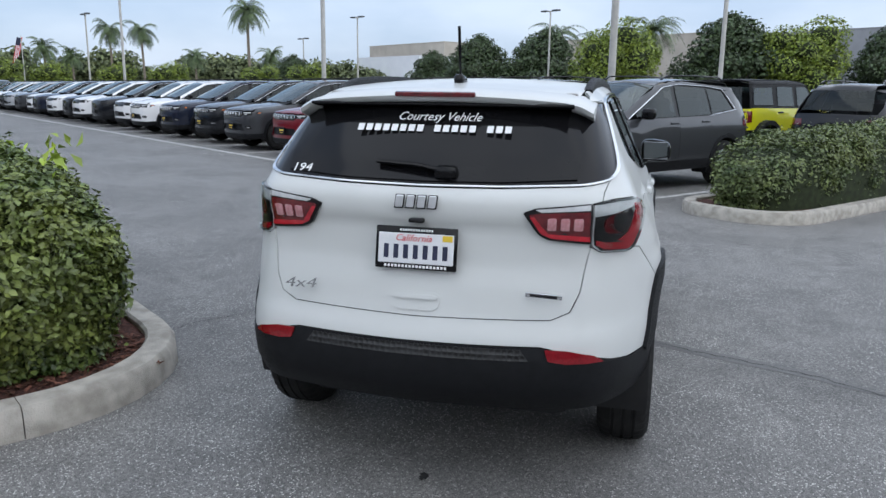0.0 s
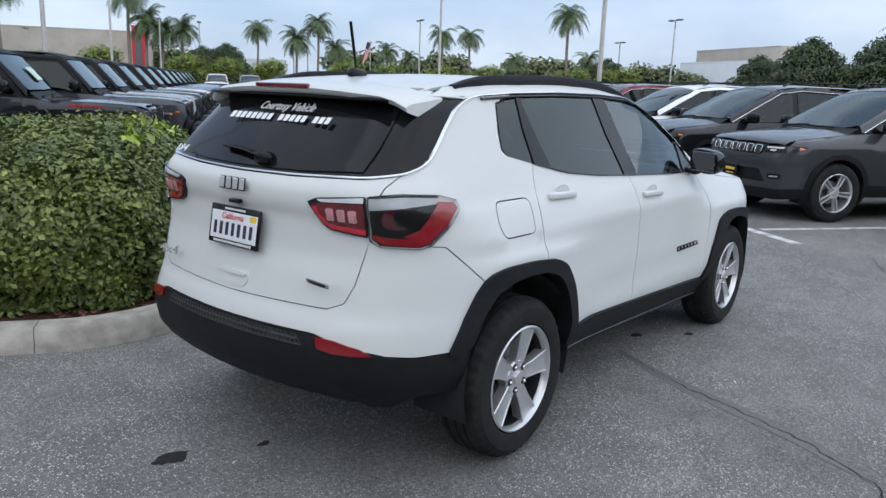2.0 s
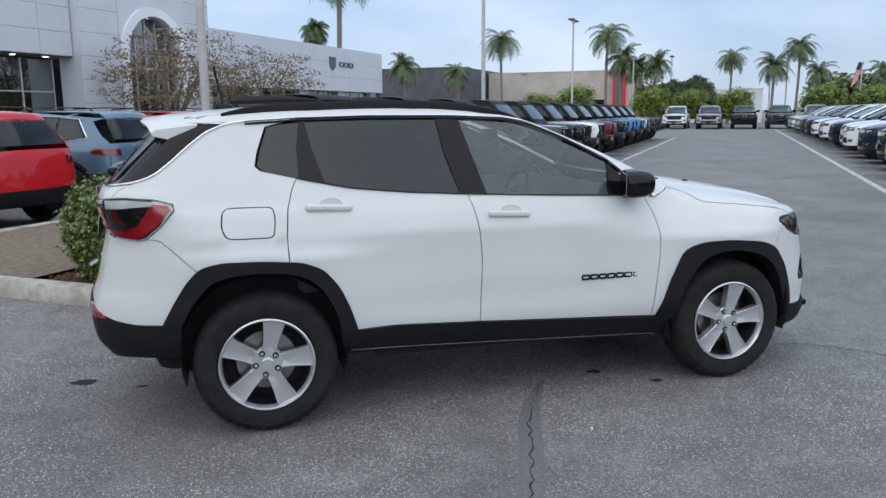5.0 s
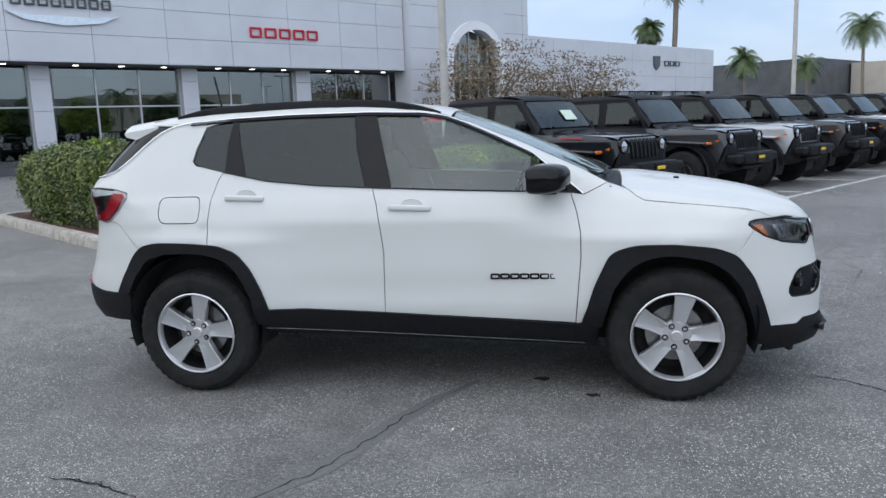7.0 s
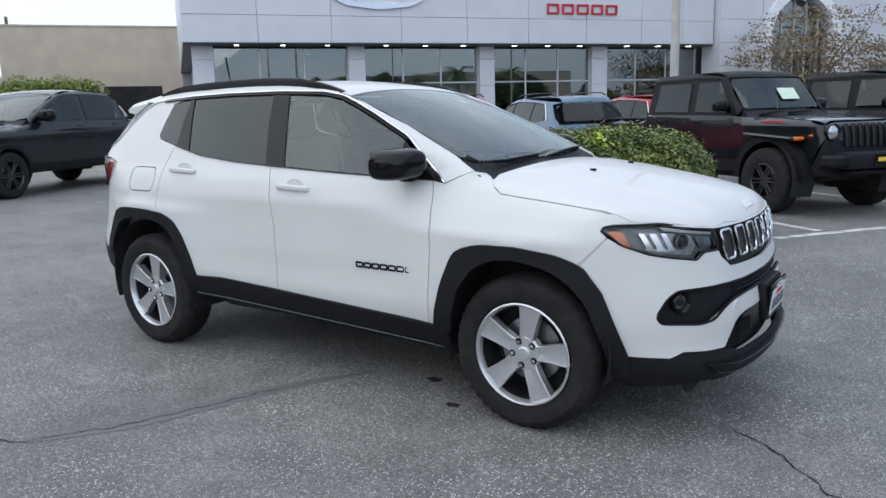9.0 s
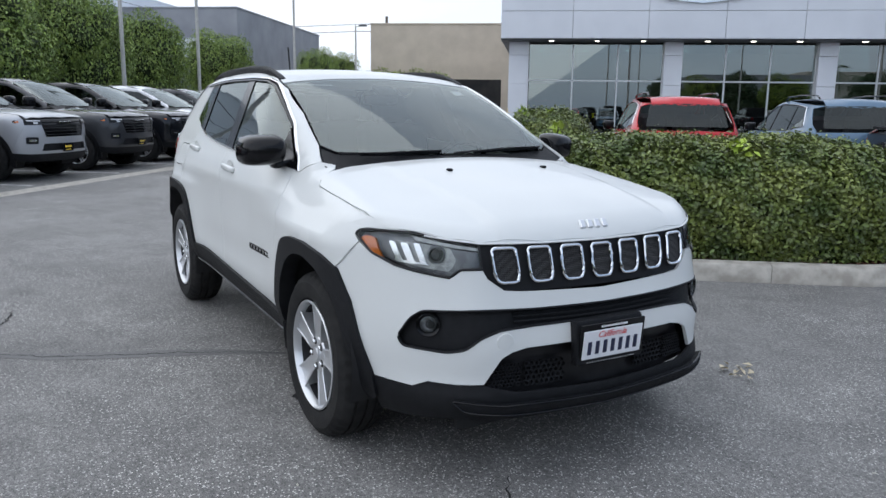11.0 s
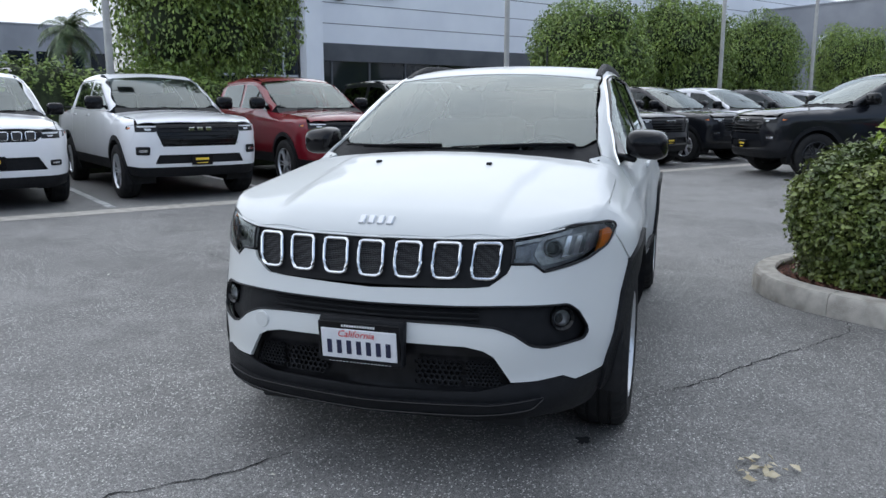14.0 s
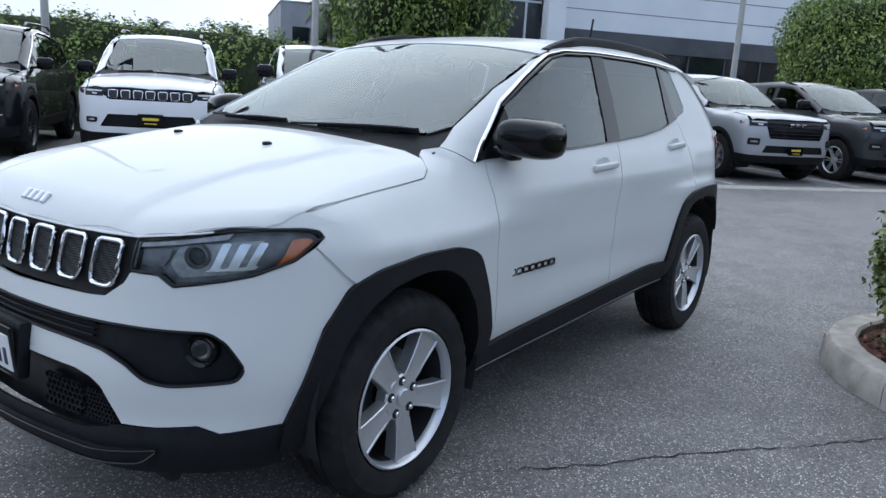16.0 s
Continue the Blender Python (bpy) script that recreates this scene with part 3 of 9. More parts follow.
ribbon("concrete_gutter", [g2(-7.15, -12), g2(-7.15, 40)], 0.42, 0.004, CONCRETE, ground)
ribbon("yellow_line", [g2(-13.0, 19.55), g2(-2.3, 19.55)], 0.20, 0.004, YELLOWLINE, ground)


def kerb_loop(outline, width=0.17, h=0.15):
    """Kerb cross-section swept round a closed outline, cut into stones. Gives a list of bmeshes."""
    N = len(outline)
    prof = [(0.0, 0.0), (0.006, h * 0.80), (0.030, h), (width - 0.015, h + 0.004), (width, h - 0.01), (width, 0.0)]
    rings = []
    for i, p in enumerate(outline):
        d = (Vector(outline[(i + 1) % N]) - Vector(outline[i - 1])).normalized()
        s = Vector((-d.y, d.x))
        rings.append([(p[0] + s.x * o, p[1] + s.y * o, z) for o, z in prof])
    stones, start, run = [], 0, 0.0
    for i in range(N):
        run += (Vector(outline[(i + 1) % N]) - Vector(outline[i])).length
        if run > 1.5 or i == N - 1:
            b = bmesh.new()
            vr = [[b.verts.new(c) for c in rings[k % N]] for k in range(start, i + 2)]
            e0 = (vr[1][0].co - vr[0][0].co).normalized() * 0.005
            for v in vr[0]:
                v.co += e0
            for a, c in zip(vr, vr[1:]):
                for q in range(len(prof) - 1):
                    b.faces.new((a[q], c[q], c[q + 1], a[q + 1]))
            b.faces.new(vr[0])
            b.faces.new(vr[-1][::-1])
            bmesh.ops.recalc_face_normals(b, faces=b.faces)
            stones.append(b)
            start, run = i + 1, 0.0
    return stones


def rounded(poly, radii):
    """An outline with its corners rounded, walked in steps of half a metre."""
    pts, n = [], len(poly)
    for i, (p, r) in enumerate(zip(poly, radii)):
        p, a, b = Vector(p), Vector(poly[i - 1]), Vector(poly[(i + 1) % n])
        p0, p1 = p + (a - p).normalized() * r, p + (b - p).normalized() * r
        c = p0 + p1 - p
        for k in range(9):
            w = math.pi / 2 * k / 8
            pts.append(c + (p0 - c) * math.cos(w) + (p1 - c) * math.sin(w))
    dense = []
    for a, b in zip(pts, pts[1:] + pts[:1]):
        k = max(1, int((b - a).length / 0.5))
        dense += [tuple(a.lerp(b, i / k)) for i in range(k)]
    return dense


def island(name, poly, radii, label, filler, flabel):
    dense = rounded(poly, radii)
    isl = new(name)
    isl.matrix_world = lotpose(0, 0)
    tagged(isl, label, "planter", kind="structure")
    for b in kerb_loop(dense):
        part("kerb_stone", b, CONCRETE, isl, smooth=40)
    b, N, ring = bmesh.new(), len(dense), []
    for i, q in enumerate(dense):
        d = (Vector(dense[(i + 1) % N]) - Vector(dense[i - 1])).normalized()
        ring.append(b.verts.new((q[0] - d.y * 0.15, q[1] + d.x * 0.15, 0.11)))
    b.faces.new(ring)
    bmesh.ops.triangulate(b, faces=b.faces)
    part("planting_bed", b, filler, isl, flabel, smooth=0)
    return isl


def bmesh_lump(b, seed):
    """A flat face cut fine and gently heaped."""
    bmesh.ops.triangulate(b, faces=b.faces)
    bmesh.ops.subdivide_edges(b, edges=b.edges, cuts=9, use_grid_fill=True)
    rng = random.Random(seed)
    for v in b.verts:
        v.co.z += rng.uniform(-0.010, 0.018)
    for f in b.faces:
        if f.normal.z < 0:
            f.normal_flip()
    return b


island("planter_1", [(0.14, 1.84), (4.55, 1.84), (4.55, 7.15), (2.10, 7.15), (2.10, 12.3), (0.14, 12.3)], [0.98, 0.98, 0.9, 0.4, 0.6, 0.6], "concrete-kerbed planter with a clipped hedge and bark mulch", MULCH, "red-brown bark mulch")
soil_pts = [(0.34, 4.20), (4.38, 4.20), (4.38, 6.35), (3.75, 6.96), (0.34, 6.96)]
b = bmesh.new()
b.faces.new([b.verts.new((u, v, 0.14)) for u, v in soil_pts])
bmesh.ops.recalc_face_normals(b, faces=b.faces)
part("dry_soil", bmesh_lump(b, 5), SOIL, bpy.data.objects["planter_1"], "bare dry tan soil")
island("planter_2", [(0.85, -19.0), (2.65, -19.0), (2.65, -5.3), (0.85, -5.3)], [0.75] * 4, "long concrete-kerbed planter at the end of the car row", MULCH, "dark bark mulch")
# loose chips of bark on the bed
rng = np.random.default_rng(5)
V, F = [], []
for k in range(2600):
    edge = rng.random()
    u, v = (0.42 + 0.5 * rng.random(), 2.1 + 3.2 * rng.random()) if edge < 0.45 else (0.5 + 3.8 * rng.random(), 2.06 + 0.5 * rng.random())
    p = lot(u, v, 0.112 + 0.015 * rng.random())
    a, L, W = rng.random() * 6.28, 0.012 + 0.022 * rng.random(), 0.004 + 0.006 * rng.random()
    d, s = Vector((math.cos(a), math.sin(a), 0.5 * (rng.random() - 0.5))) * L, Vector((-math.sin(a), math.cos(a), 0)) * W
    q = len(V)
    V += [tuple(p - d - s), tuple(p + d - s), tuple(p + d + s), tuple(p - d + s + Vector((0, 0, 0.006)))]
    F.append((q, q + 1, q + 2, q + 3))
tagged(new("bark_chips", mesh_from("bark_chips", V, F, BARK_CHIP, smooth=False)), "loose red bark chips on the planter bed", "mulch", kind="stuff")

# ---- wheels ----
def wheel(parent, at, R=0.352, W=0.225, rim=0.230, spokes=5, alloy=None, style="wide", tread=40, fine=True, white_letters=False):
    """A wheel with tyre and rim as parts; its outer face looks to -y. at: pose of its centre."""
    alloy = alloy or ALLOY
    hw = W / 2
    tyre_profile = [(rim + 0.002, -hw + 0.028), (rim + 0.012, -hw + 0.010), (rim + 0.045, -hw), (rim + 0.08, -hw + 0.002), (R - 0.035, -hw + 0.008),
                    (R - 0.014, -hw + 0.020), (R - 0.003, -hw + 0.040)]
    grooves = []
    for gy in (-0.045, 0.0, 0.045):
        gy *= W / 0.225
        grooves += [(R, gy - 0.007), (R - 0.008, gy - 0.005), (R - 0.008, gy + 0.005), (R, gy + 0.007)]
    tyre_profile += grooves + [(r, -h) for r, h in tyre_profile[::-1]]
    w = new("wheel")
    w.parent = parent
    w.matrix_basis = at
    part("tyre", revolve(tyre_profile, 168 if fine else 32, notch=(R - 0.016, 0.006) if fine else None), RUBBER, w, smooth=30)
    y0 = -hw + 0.020
    barrel = [(rim + 0.004, y0 - 0.010), (rim - 0.003, y0 - 0.014), (rim - 0.010, y0 - 0.006), (rim - 0.016, y0 + 0.02), (rim - 0.036, hw - 0.03), (rim - 0.01, hw - 0.012)]
    rm = part("rim", revolve(barrel[:4], 64 if fine else 32), alloy, w)
    part("barrel", revolve(barrel[3:], 48 if fine else 24), ALLOYDARK, rm)
    # spokes
    sp = []
    inner, outer = (0.066 if fine else 0.045), rim - 0.006
    for k in range(spokes):
        if style == "wide":
            pr = [(-0.034, inner), (-0.037, inner + 0.06), (-0.046, outer - 0.03), (-0.055, outer), (0.055, outer), (0.046, outer - 0.03), (0.037, inner + 0.06), (0.034, inner)]
            b = bmesh.new()
            top, low = [], []
            for x, z in pr:
                t = (z - inner) / (outer - inner)
                top.append(b.verts.new((x, y0 + 0.012 - 0.010 * t, z)))
                low.append(b.verts.new((x * 0.96, y0 + 0.055, z)))
            mids = []
            for z in (inner, inner + 0.06, outer - 0.03, outer):
                t = (z - inner) / (outer - inner)
                mids.append(b.verts.new((0, y0 + 0.020 - 0.010 * t, z)))
            for i in range(3):
                b.faces.new((top[i], top[i + 1], mids[i + 1], mids[i]))
                b.faces.new((mids[i], mids[i + 1], top[6 - i], top[7 - i]))
            for i in range(8):
                j = (i + 1) % 8
                if i not in (3, 7):
                    b.faces.new((top[j], top[i], low[i], low[j]))
            bmesh.ops.recalc_face_normals(b, faces=b.faces)
            bmesh.ops.bevel(b, geom=[e for e in b.edges if len(e.link_faces) == 2 and e.calc_face_angle(0) > 0.5], offset=0.003, segments=1, affect="EDGES")
            b = join(b, *[tube([(s * 0.031, y0 + 0.014, inner + 0.02), (s * 0.036, y0 + 0.009, inner + 0.07), (s * 0.051, y0 + 0.001, outer - 0.004)], 0.0045, 6) for s in (-1, 1)])
        else:
            b = join(*[prism([(s * 0.016 - 0.011, inner), (s * 0.03 - 0.012, outer), (s * 0.03 + 0.012, outer), (s * 0.016 + 0.011, inner)], y0 + 0.006, y0 + 0.04, "y", 0.003, 1)
                       for s in (-1, 1)])
        bmesh.ops.transform(b, matrix=Matrix.Rotation(2 * math.pi * k / spokes, 4, "Y"), verts=b.verts)
        if fine:
            part("spoke", b, alloy, rm, smooth=25)
        else:
            sp.append(b)
    if sp:
        part("spoke", join(*sp), alloy, rm, smooth=25)
    hub = revolve([(0.001, y0 + 0.004), (0.026, y0 + 0.004), (0.030, y0 + 0.007), (0.031, y0 + 0.015), (0.074, y0 + 0.015), (0.080, y0 + 0.022), (0.08, y0 + 0.06)], 32)
    part("hub", hub, alloy, rm)
    if fine:
        for k in range(5):
            a = 2 * math.pi * (k + 0.5) / 5
            nut = revolve([(0.001, y0 + 0.003), (0.007, y0 + 0.003), (0.0095, y0 + 0.007), (0.0095, y0 + 0.02)], 6)
            pocket = revolve([(0.009, y0 + 0.013), (0.0155, y0 + 0.013), (0.0165, y0 + 0.016)], 16)
            for name, b, mat in (("lug_nut", nut, CHROME), ("nut_pocket", pocket, LAMPBLACK)):
                bmesh.ops.translate(b, vec=(0.057 * math.cos(a + math.pi / 2), 0, 0.057 * math.sin(a + math.pi / 2)), verts=b.verts)
                part(name, b, mat, rm, smooth=20)
    part("brake_disc", revolve([(0.06, 0.0), (0.148, 0.0), (0.15, 0.012), (0.15, 0.03), (0.06, 0.03)], 32), STEEL, w)
    part("back_plate", revolve([(0.001, 0.045), (rim - 0.03, 0.045)], 24), DARK, w)
    return w

# ---- the white car ----
def hero_extra(x, z):
    hi = sstep(0.85, 1.10, z)
    w = -hi * (0.075 * sstep(0.15, 0.95, x) + 0.015 * sstep(0.9, 1.7, x))
    w = w - hi * 0.012 * sstep(-1.0, -1.8, x)
    for wx in (1.318, -1.318):
        w = w + 0.034 * np.exp(-((x - wx) / 0.50) ** 4) * sstep(0.955, 0.86, z) * sstep(0.2, 0.5, z)
    w = w - 0.012 * np.exp(-((z - 0.60) / 0.10) ** 2) * np.exp(-((x + 0.0) / 0.75) ** 4)
    return w


HERO = Shape(
    top=[(-2.3, 1.48), (-1.9, 1.54), (-1.5, 1.587), (-1.2, 1.606), (-0.9, 1.618), (-0.6, 1.621), (-0.3, 1.612), (-0.1, 1.592), (0.03, 1.574), (0.2, 1.520),
         (0.5, 1.402), (0.8, 1.268), (0.95, 1.196), (1.04, 1.152), (1.2, 1.130), (1.5, 1.086), (1.8, 1.030), (1.95, 0.988), (2.05, 0.945), (2.12, 0.89), (2.3, 0.6)],
    front=[(0.1, 1.95), (0.2, 2.05), (0.28, 2.155), (0.34, 2.175), (0.42, 2.160), (0.52, 2.165), (0.60, 2.155), (0.66, 2.142), (0.73, 2.125), (0.82, 2.108),
           (0.90, 2.088), (0.97, 2.05), (1.2, 1.9)],
    rear=[(0.1, -1.9), (0.3, -2.02), (0.40, -2.13), (0.48, -2.185), (0.58, -2.197), (0.66, -2.185), (0.71, -2.162), (0.76, -2.148), (0.85, -2.128), (0.95, -2.106),
          (1.05, -2.103), (1.10, -2.118), (1.15, -2.122), (1.19, -2.105), (1.23, -2.066), (1.30, -2.005), (1.40, -1.905), (1.50, -1.805), (1.70, -1.60)],
    side=[(0.1, 0.70), (0.25, 0.765), (0.35, 0.815), (0.44, 0.850), (0.52, 0.866), (0.65, 0.869), (0.80, 0.864), (0.92, 0.868), (0.965, 0.870), (1.00, 0.862), (1.05, 0.844),
          (1.09, 0.830), (1.13, 0.806), (1.20, 0.775), (1.35, 0.704), (1.48, 0.645), (1.55, 0.612), (1.62, 0.575), (1.7, 0.52)],
    crown=lambda x, y: np.where(x > 1.0, 0.036, 0.030) * (y / 0.6) ** 2 - sstep(1.05, 1.25, x) * 0.013 * sstep(0.505 - 0.06 * sstep(1.1, 1.9, x), 0.455 - 0.06 * sstep(1.1, 1.9, x), y),
    front_bow=lambda y: 0.05 * (y / 0.5) ** 2 + 0.28 * np.maximum(0, (y - 0.45) / 0.4) ** 2,
    rear_bow=lambda y: 0.034 * (y / 0.4) ** 2 + 0.22 * np.maximum(0, (y - 0.58) / 0.25) ** 2,
    extra=hero_extra)


def both_halves(sh, kind, half):
    """Points of one half (y < 0), turned into the projection, then closed with their mirror."""
    q = [tuple(p) for p in sh.settle(kind, half)]
    return q + [(-a, b) for a, b in q[::-1]]


def letter_bars(n, w, h, sp, mat, parent, at, name, depth=0.004, shear=0.0):
    """A row of plain rounded bars where a wordmark stands."""
    bms = []
    for i in range(n):
        x = (i - (n - 1) / 2) * sp
        b = rbox(w, h, depth, depth * 0.4, 1)
        for v in b.verts:
            v.co.x += x + v.co.y * shear
        bms.append(b)
    if w >= 0.015:
        return [part(name, b, mat, parent, at=at, smooth=0) for b in bms]
    return part(name, join(*bms), mat, parent, at=at, smooth=0)


def badge_rings(n, w, h, sp, mat, parent, at, name, depth=0.004, bar=0.006, shear=0.0, r=0.3):
    """A row of plain rounded rings where a wordmark stands."""
    for i in range(n):
        rr_ = min(w, h) * r
        pts = []
        for cx_, cy_, a0 in ((w / 2 - rr_, h / 2 - rr_, 0), (-w / 2 + rr_, h / 2 - rr_, 90), (-w / 2 + rr_, -h / 2 + rr_, 180), (w / 2 - rr_, -h / 2 + rr_, 270)):
            pts += [(cx_ + rr_ * math.cos(radians(a0 + 30 * k)), cy_ + rr_ * math.sin(radians(a0 + 30 * k)), 0) for k in range(4)]
        x0 = (i - (n - 1) / 2) * sp
        b = tube([(x + x0 + y * shear, y, 0) for x, y, _ in pts], bar, 6, True, depth / bar / 2)
        part(name, b, mat, parent, at=at, smooth=50)


def number_plate(parent, at, stickers=False):
    """Plate in a black frame; its face looks to -y before at."""
    pl = new("number_plate")
    pl.parent, pl.matrix_basis = parent, at
    part("plate_frame", rbox(0.312, 0.012, 0.158, 0.005), GLOSSBLACK, pl)
    part("plate", rbox(0.288, 0.006, 0.112, 0.002, 1, at=Matrix.Translation((0, -0.0055, -0.002))), PLATEWHITE, pl)
    up = pose(0, 0, 0, 90, 0, 0)
    letter_bars(7, 0.019, 0.052, 0.0375, PLATEBLUE, pl, Matrix.Translation((0, -0.009, -0.014)) @ up, "plate_number", 0.002)
    lettering("California", 0.036, PLATERED, pl, Matrix.Translation((-0.01, -0.0095, 0.036)) @ up, "plate_word", 0.0006, 0.3)
    letter_bars(13, 0.007, 0.008, 0.0100, DECAL, pl, Matrix.Translation((0, -0.0065, 0.066)) @ up, "frame_lettering", 0.002)
    letter_bars(18, 0.009, 0.010, 0.0135, DECAL, pl, Matrix.Translation((0, -0.0065, -0.068)) @ up, "frame_lettering", 0.002)
    if stickers:
        part("sticker", rbox(0.038, 0.002, 0.022, 0.001, 1, at=Matrix.Translation((0.12, -0.009, 0.04))), YELLOWINK, pl)
        part("sticker", rbox(0.03, 0.002, 0.02, 0.001, 1, at=Matrix.Translation((-0.122, -0.009, 0.04))), PLATEWHITE, pl)
    return pl


def strip(sh, name, kind, pts, r, mat, parent, both=True, off=0.002, flat=0.6, soft=0.03, closed=False, n=6):
    p = sh.path(kind, pts, 0.03, off, closed, soft)
    part(name, tube(p, r, n, closed, flat), mat, parent)
    if both:
        part(name, tube([Vector((q.x, -q.y, q.z)) for q in p], r, n, closed, flat), mat, parent)


def honeycomb(sh, name, outline, cell, depth, mat, parent, off):
    """Open hexagon cells laid on the nose inside an outline of (y, z)."""
    ys, zs = [p[0] for p in outline], [p[1] for p in outline]
    b = bmesh.new()
    row, z = 0, min(zs)
    while z < max(zs) + cell:
        y = min(ys) + (cell / 2 if row % 2 else 0)
        while y < max(ys) + cell:
            if inside(outline, np.array([[y, z]]))[0]:
                an = [math.pi / 6 + k * math.pi / 3 for k in range(6)]
                rings = []
                for r, dx in ((cell * 0.577, 0.0), (cell * 0.43, 0.0), (cell * 0.40, -depth)):
                    q = sh.cast("f", [y + r * math.cos(a) for a in an], [z + r * math.sin(a) for a in an])
                    rings.append([b.verts.new((c[0] + off + dx, c[1], c[2])) for c in q])
                for ra, rb in zip(rings, rings[1:]):
                    for k in range(6):
                        b.faces.new((ra[k], ra[(k + 1) % 6], rb[(k + 1) % 6], rb[k]))
            y += cell
        row, z = row + 1, z + cell * 0.866
    part(name, b, mat, parent, smooth=0)


def build_hero():
    H = HERO
    car = thing("white_suv", Matrix(), "white compact SUV with black lower cladding parked on the asphalt lane", "car")
    ST = 0.05
    belt = [(-1.13, 1.247), (-0.87, 1.193), (-0.58, 1.163), (-0.26, 1.143)]
    arch_r = [(-0.87, 0.48), (-0.92, 0.63), (-0.965, 0.715), (-1.04, 0.80), (-1.10, 0.828), (-1.19, 0.842)]
    arch_q = [(-1.19, 0.842), (-1.32, 0.855), (-1.46, 0.86), (-1.56, 0.855), (-1.62, 0.83)]
    chrome = [(0.86, 1.082), (0.60, 1.295), (0.385, 1.402), (0.25, 1.462), (0.13, 1.508), (0.0, 1.532), (-0.31, 1.546), (-0.75, 1.549), (-1.1, 1.541), (-1.36, 1.527),
              (-1.46, 1.512), (-1.55, 1.475), (-1.64, 1.405), (-1.73, 1.325), (-1.80, 1.272), (-1.88, 1.245)]
    # doors, fenders, quarters
    fd = [(-0.21, 0.468), (-0.20, 0.80), (-0.215, 0.95), (-0.235, 1.06), (-0.262, 1.143), (0.25, 1.118), (0.79, 1.092), (0.82, 1.00), (0.838, 0.90), (0.84, 0.77), (0.825, 0.60), (0.81, 0.415)]
    door = H.add("front_door", "s", fd, WHITE, car, both=True, step=ST)
    rd = [(-0.262, 1.143), (-0.235, 1.06), (-0.215, 0.95), (-0.20, 0.80), (-0.21, 0.468)] + arch_r + [(-1.195, 0.97), (-1.182, 1.11), (-1.155, 1.20)] + belt[:-1]
    rdoor = H.add("rear_door", "s", rd, WHITE, car, both=True, step=ST)
    fen = [(0.81, 0.415), (0.825, 0.60), (0.84, 0.77), (0.838, 0.90), (0.82, 1.00), (0.79, 1.092), (0.86, 1.080), ("t", 0.98, -0.690), ("t", 1.085, -0.692), ("t", 1.12, -0.748), ("t", 1.165, -0.772), ("t", 1.30, -0.778), ("t", 1.43, -0.781), ("t", 1.56, -0.784), ("t", 1.69, -0.778), ("t", 1.76, -0.760), ("t", 1.80, -0.741),
           (1.79, 0.940), (1.70, 0.938), (1.668, 0.930), (1.660, 0.915), (1.69, 0.888), (1.61, 0.800), (1.58, 0.775), (1.50, 0.80), (1.42, 0.818), (1.27, 0.826), (1.12, 0.818), (1.04, 0.80), (0.985, 0.765), (0.91, 0.61), (0.84, 0.415)]
    H.add("front_fender", "s", fen, WHITE, car, both=True, step=ST)
    win_q = [("s", -1.13, 1.247), ("s", -1.30, 1.287), ("s", -1.325, 1.31), ("s", -1.31, 1.38), ("s", -1.265, 1.497)]
    q = [("s", -1.155, 1.20), ("s", -1.182, 1.11), ("s", -1.195, 0.97)] + [("s", a, b) for a, b in arch_q] + \
        [("s", -1.78, 0.975), ("s", -1.838, 0.982), ("s", -1.768, 1.043), ("s", -1.708, 1.113), ("s", -1.712, 1.146), ("s", -1.80, 1.168), ("s", -1.93, 1.175), ("r", -0.66, 1.172), ("r", -0.662, 1.20), ("r", -0.675, 1.236)] + \
        [("s", a, b) for a, b in chrome[::-1][0:8]] + win_q[::-1]
    fuel = [("s", -1.485, 1.118), ("s", -1.255, 1.118), ("s", -1.245, 1.07), ("s", -1.255, 0.975), ("s", -1.475, 0.975), ("s", -1.50, 1.03)]
    H.add("rear_quarter", "cr", q, WHITE, car, step=ST, holes=[fuel], hsoft=0.03)
    H.add("rear_quarter", "cr", [(-a, b) for a, b in H.settle("cr", q)], WHITE, car, step=ST)
    H.add("fuel_flap", "cr", fuel, WHITE, car, step=ST, soft=0.03, gap=0.003)
    # roof
    roof_side = chrome[:11] + [(-1.58, 1.520), (-1.70, 1.522), ("t", -1.74, -0.53), ("t", -1.52, -0.54), ("t", -1.0, -0.555), ("t", -0.5, -0.56), ("t", -0.1, -0.572), ("t", 0.06, -0.585), ("t", 0.25, -0.588), ("t", 0.55, -0.614), ("t", 0.86, -0.655), ("t", 0.98, -0.690)]
    H.add("roof_side", "s", roof_side, WHITE, car, both=True, step=ST, gap=0.001)
    rf = [(0.125, 0.0), (0.13, -0.25), (0.14, -0.45), (0.15, -0.586), (0.06, -0.585), (-0.1, -0.572), (-0.5, -0.56), (-1.0, -0.555), (-1.52, -0.54), (-1.74, -0.53), (-1.755, 0.0)]
    H.add("roof", "t", rf[:-1] + [(-1.75, 0.0)] + [(a, -b) for a, b in rf[1:-1][::-1]], WHITE, car, step=0.07, gap=0.001)
    # spoiler with the raised brake lamp
    prof = [(-1.60, 1.572), (-1.72, 1.566), (-1.86, 1.548), (-1.885, 1.535), (-1.875, 1.520), (-1.79, 1.500), (-1.62, 1.51)]
    bm = bmesh.new()
    rows = []
    for i in range(25):
        y = -0.60 + 1.2 * i / 24
        a = abs(y) / 0.60
        drop = 0.034 * (y / 0.6) ** 2 + 0.028 * max(0, (a - 0.82) / 0.18) ** 2
        pull = 0.085 * a ** 2.5
        rows.append([bm.verts.new((x + (pull if x < -1.7 else pull * 0.2), y, z - drop + (0.002 if z > 1.53 else 0.0))) for x, z in prof])
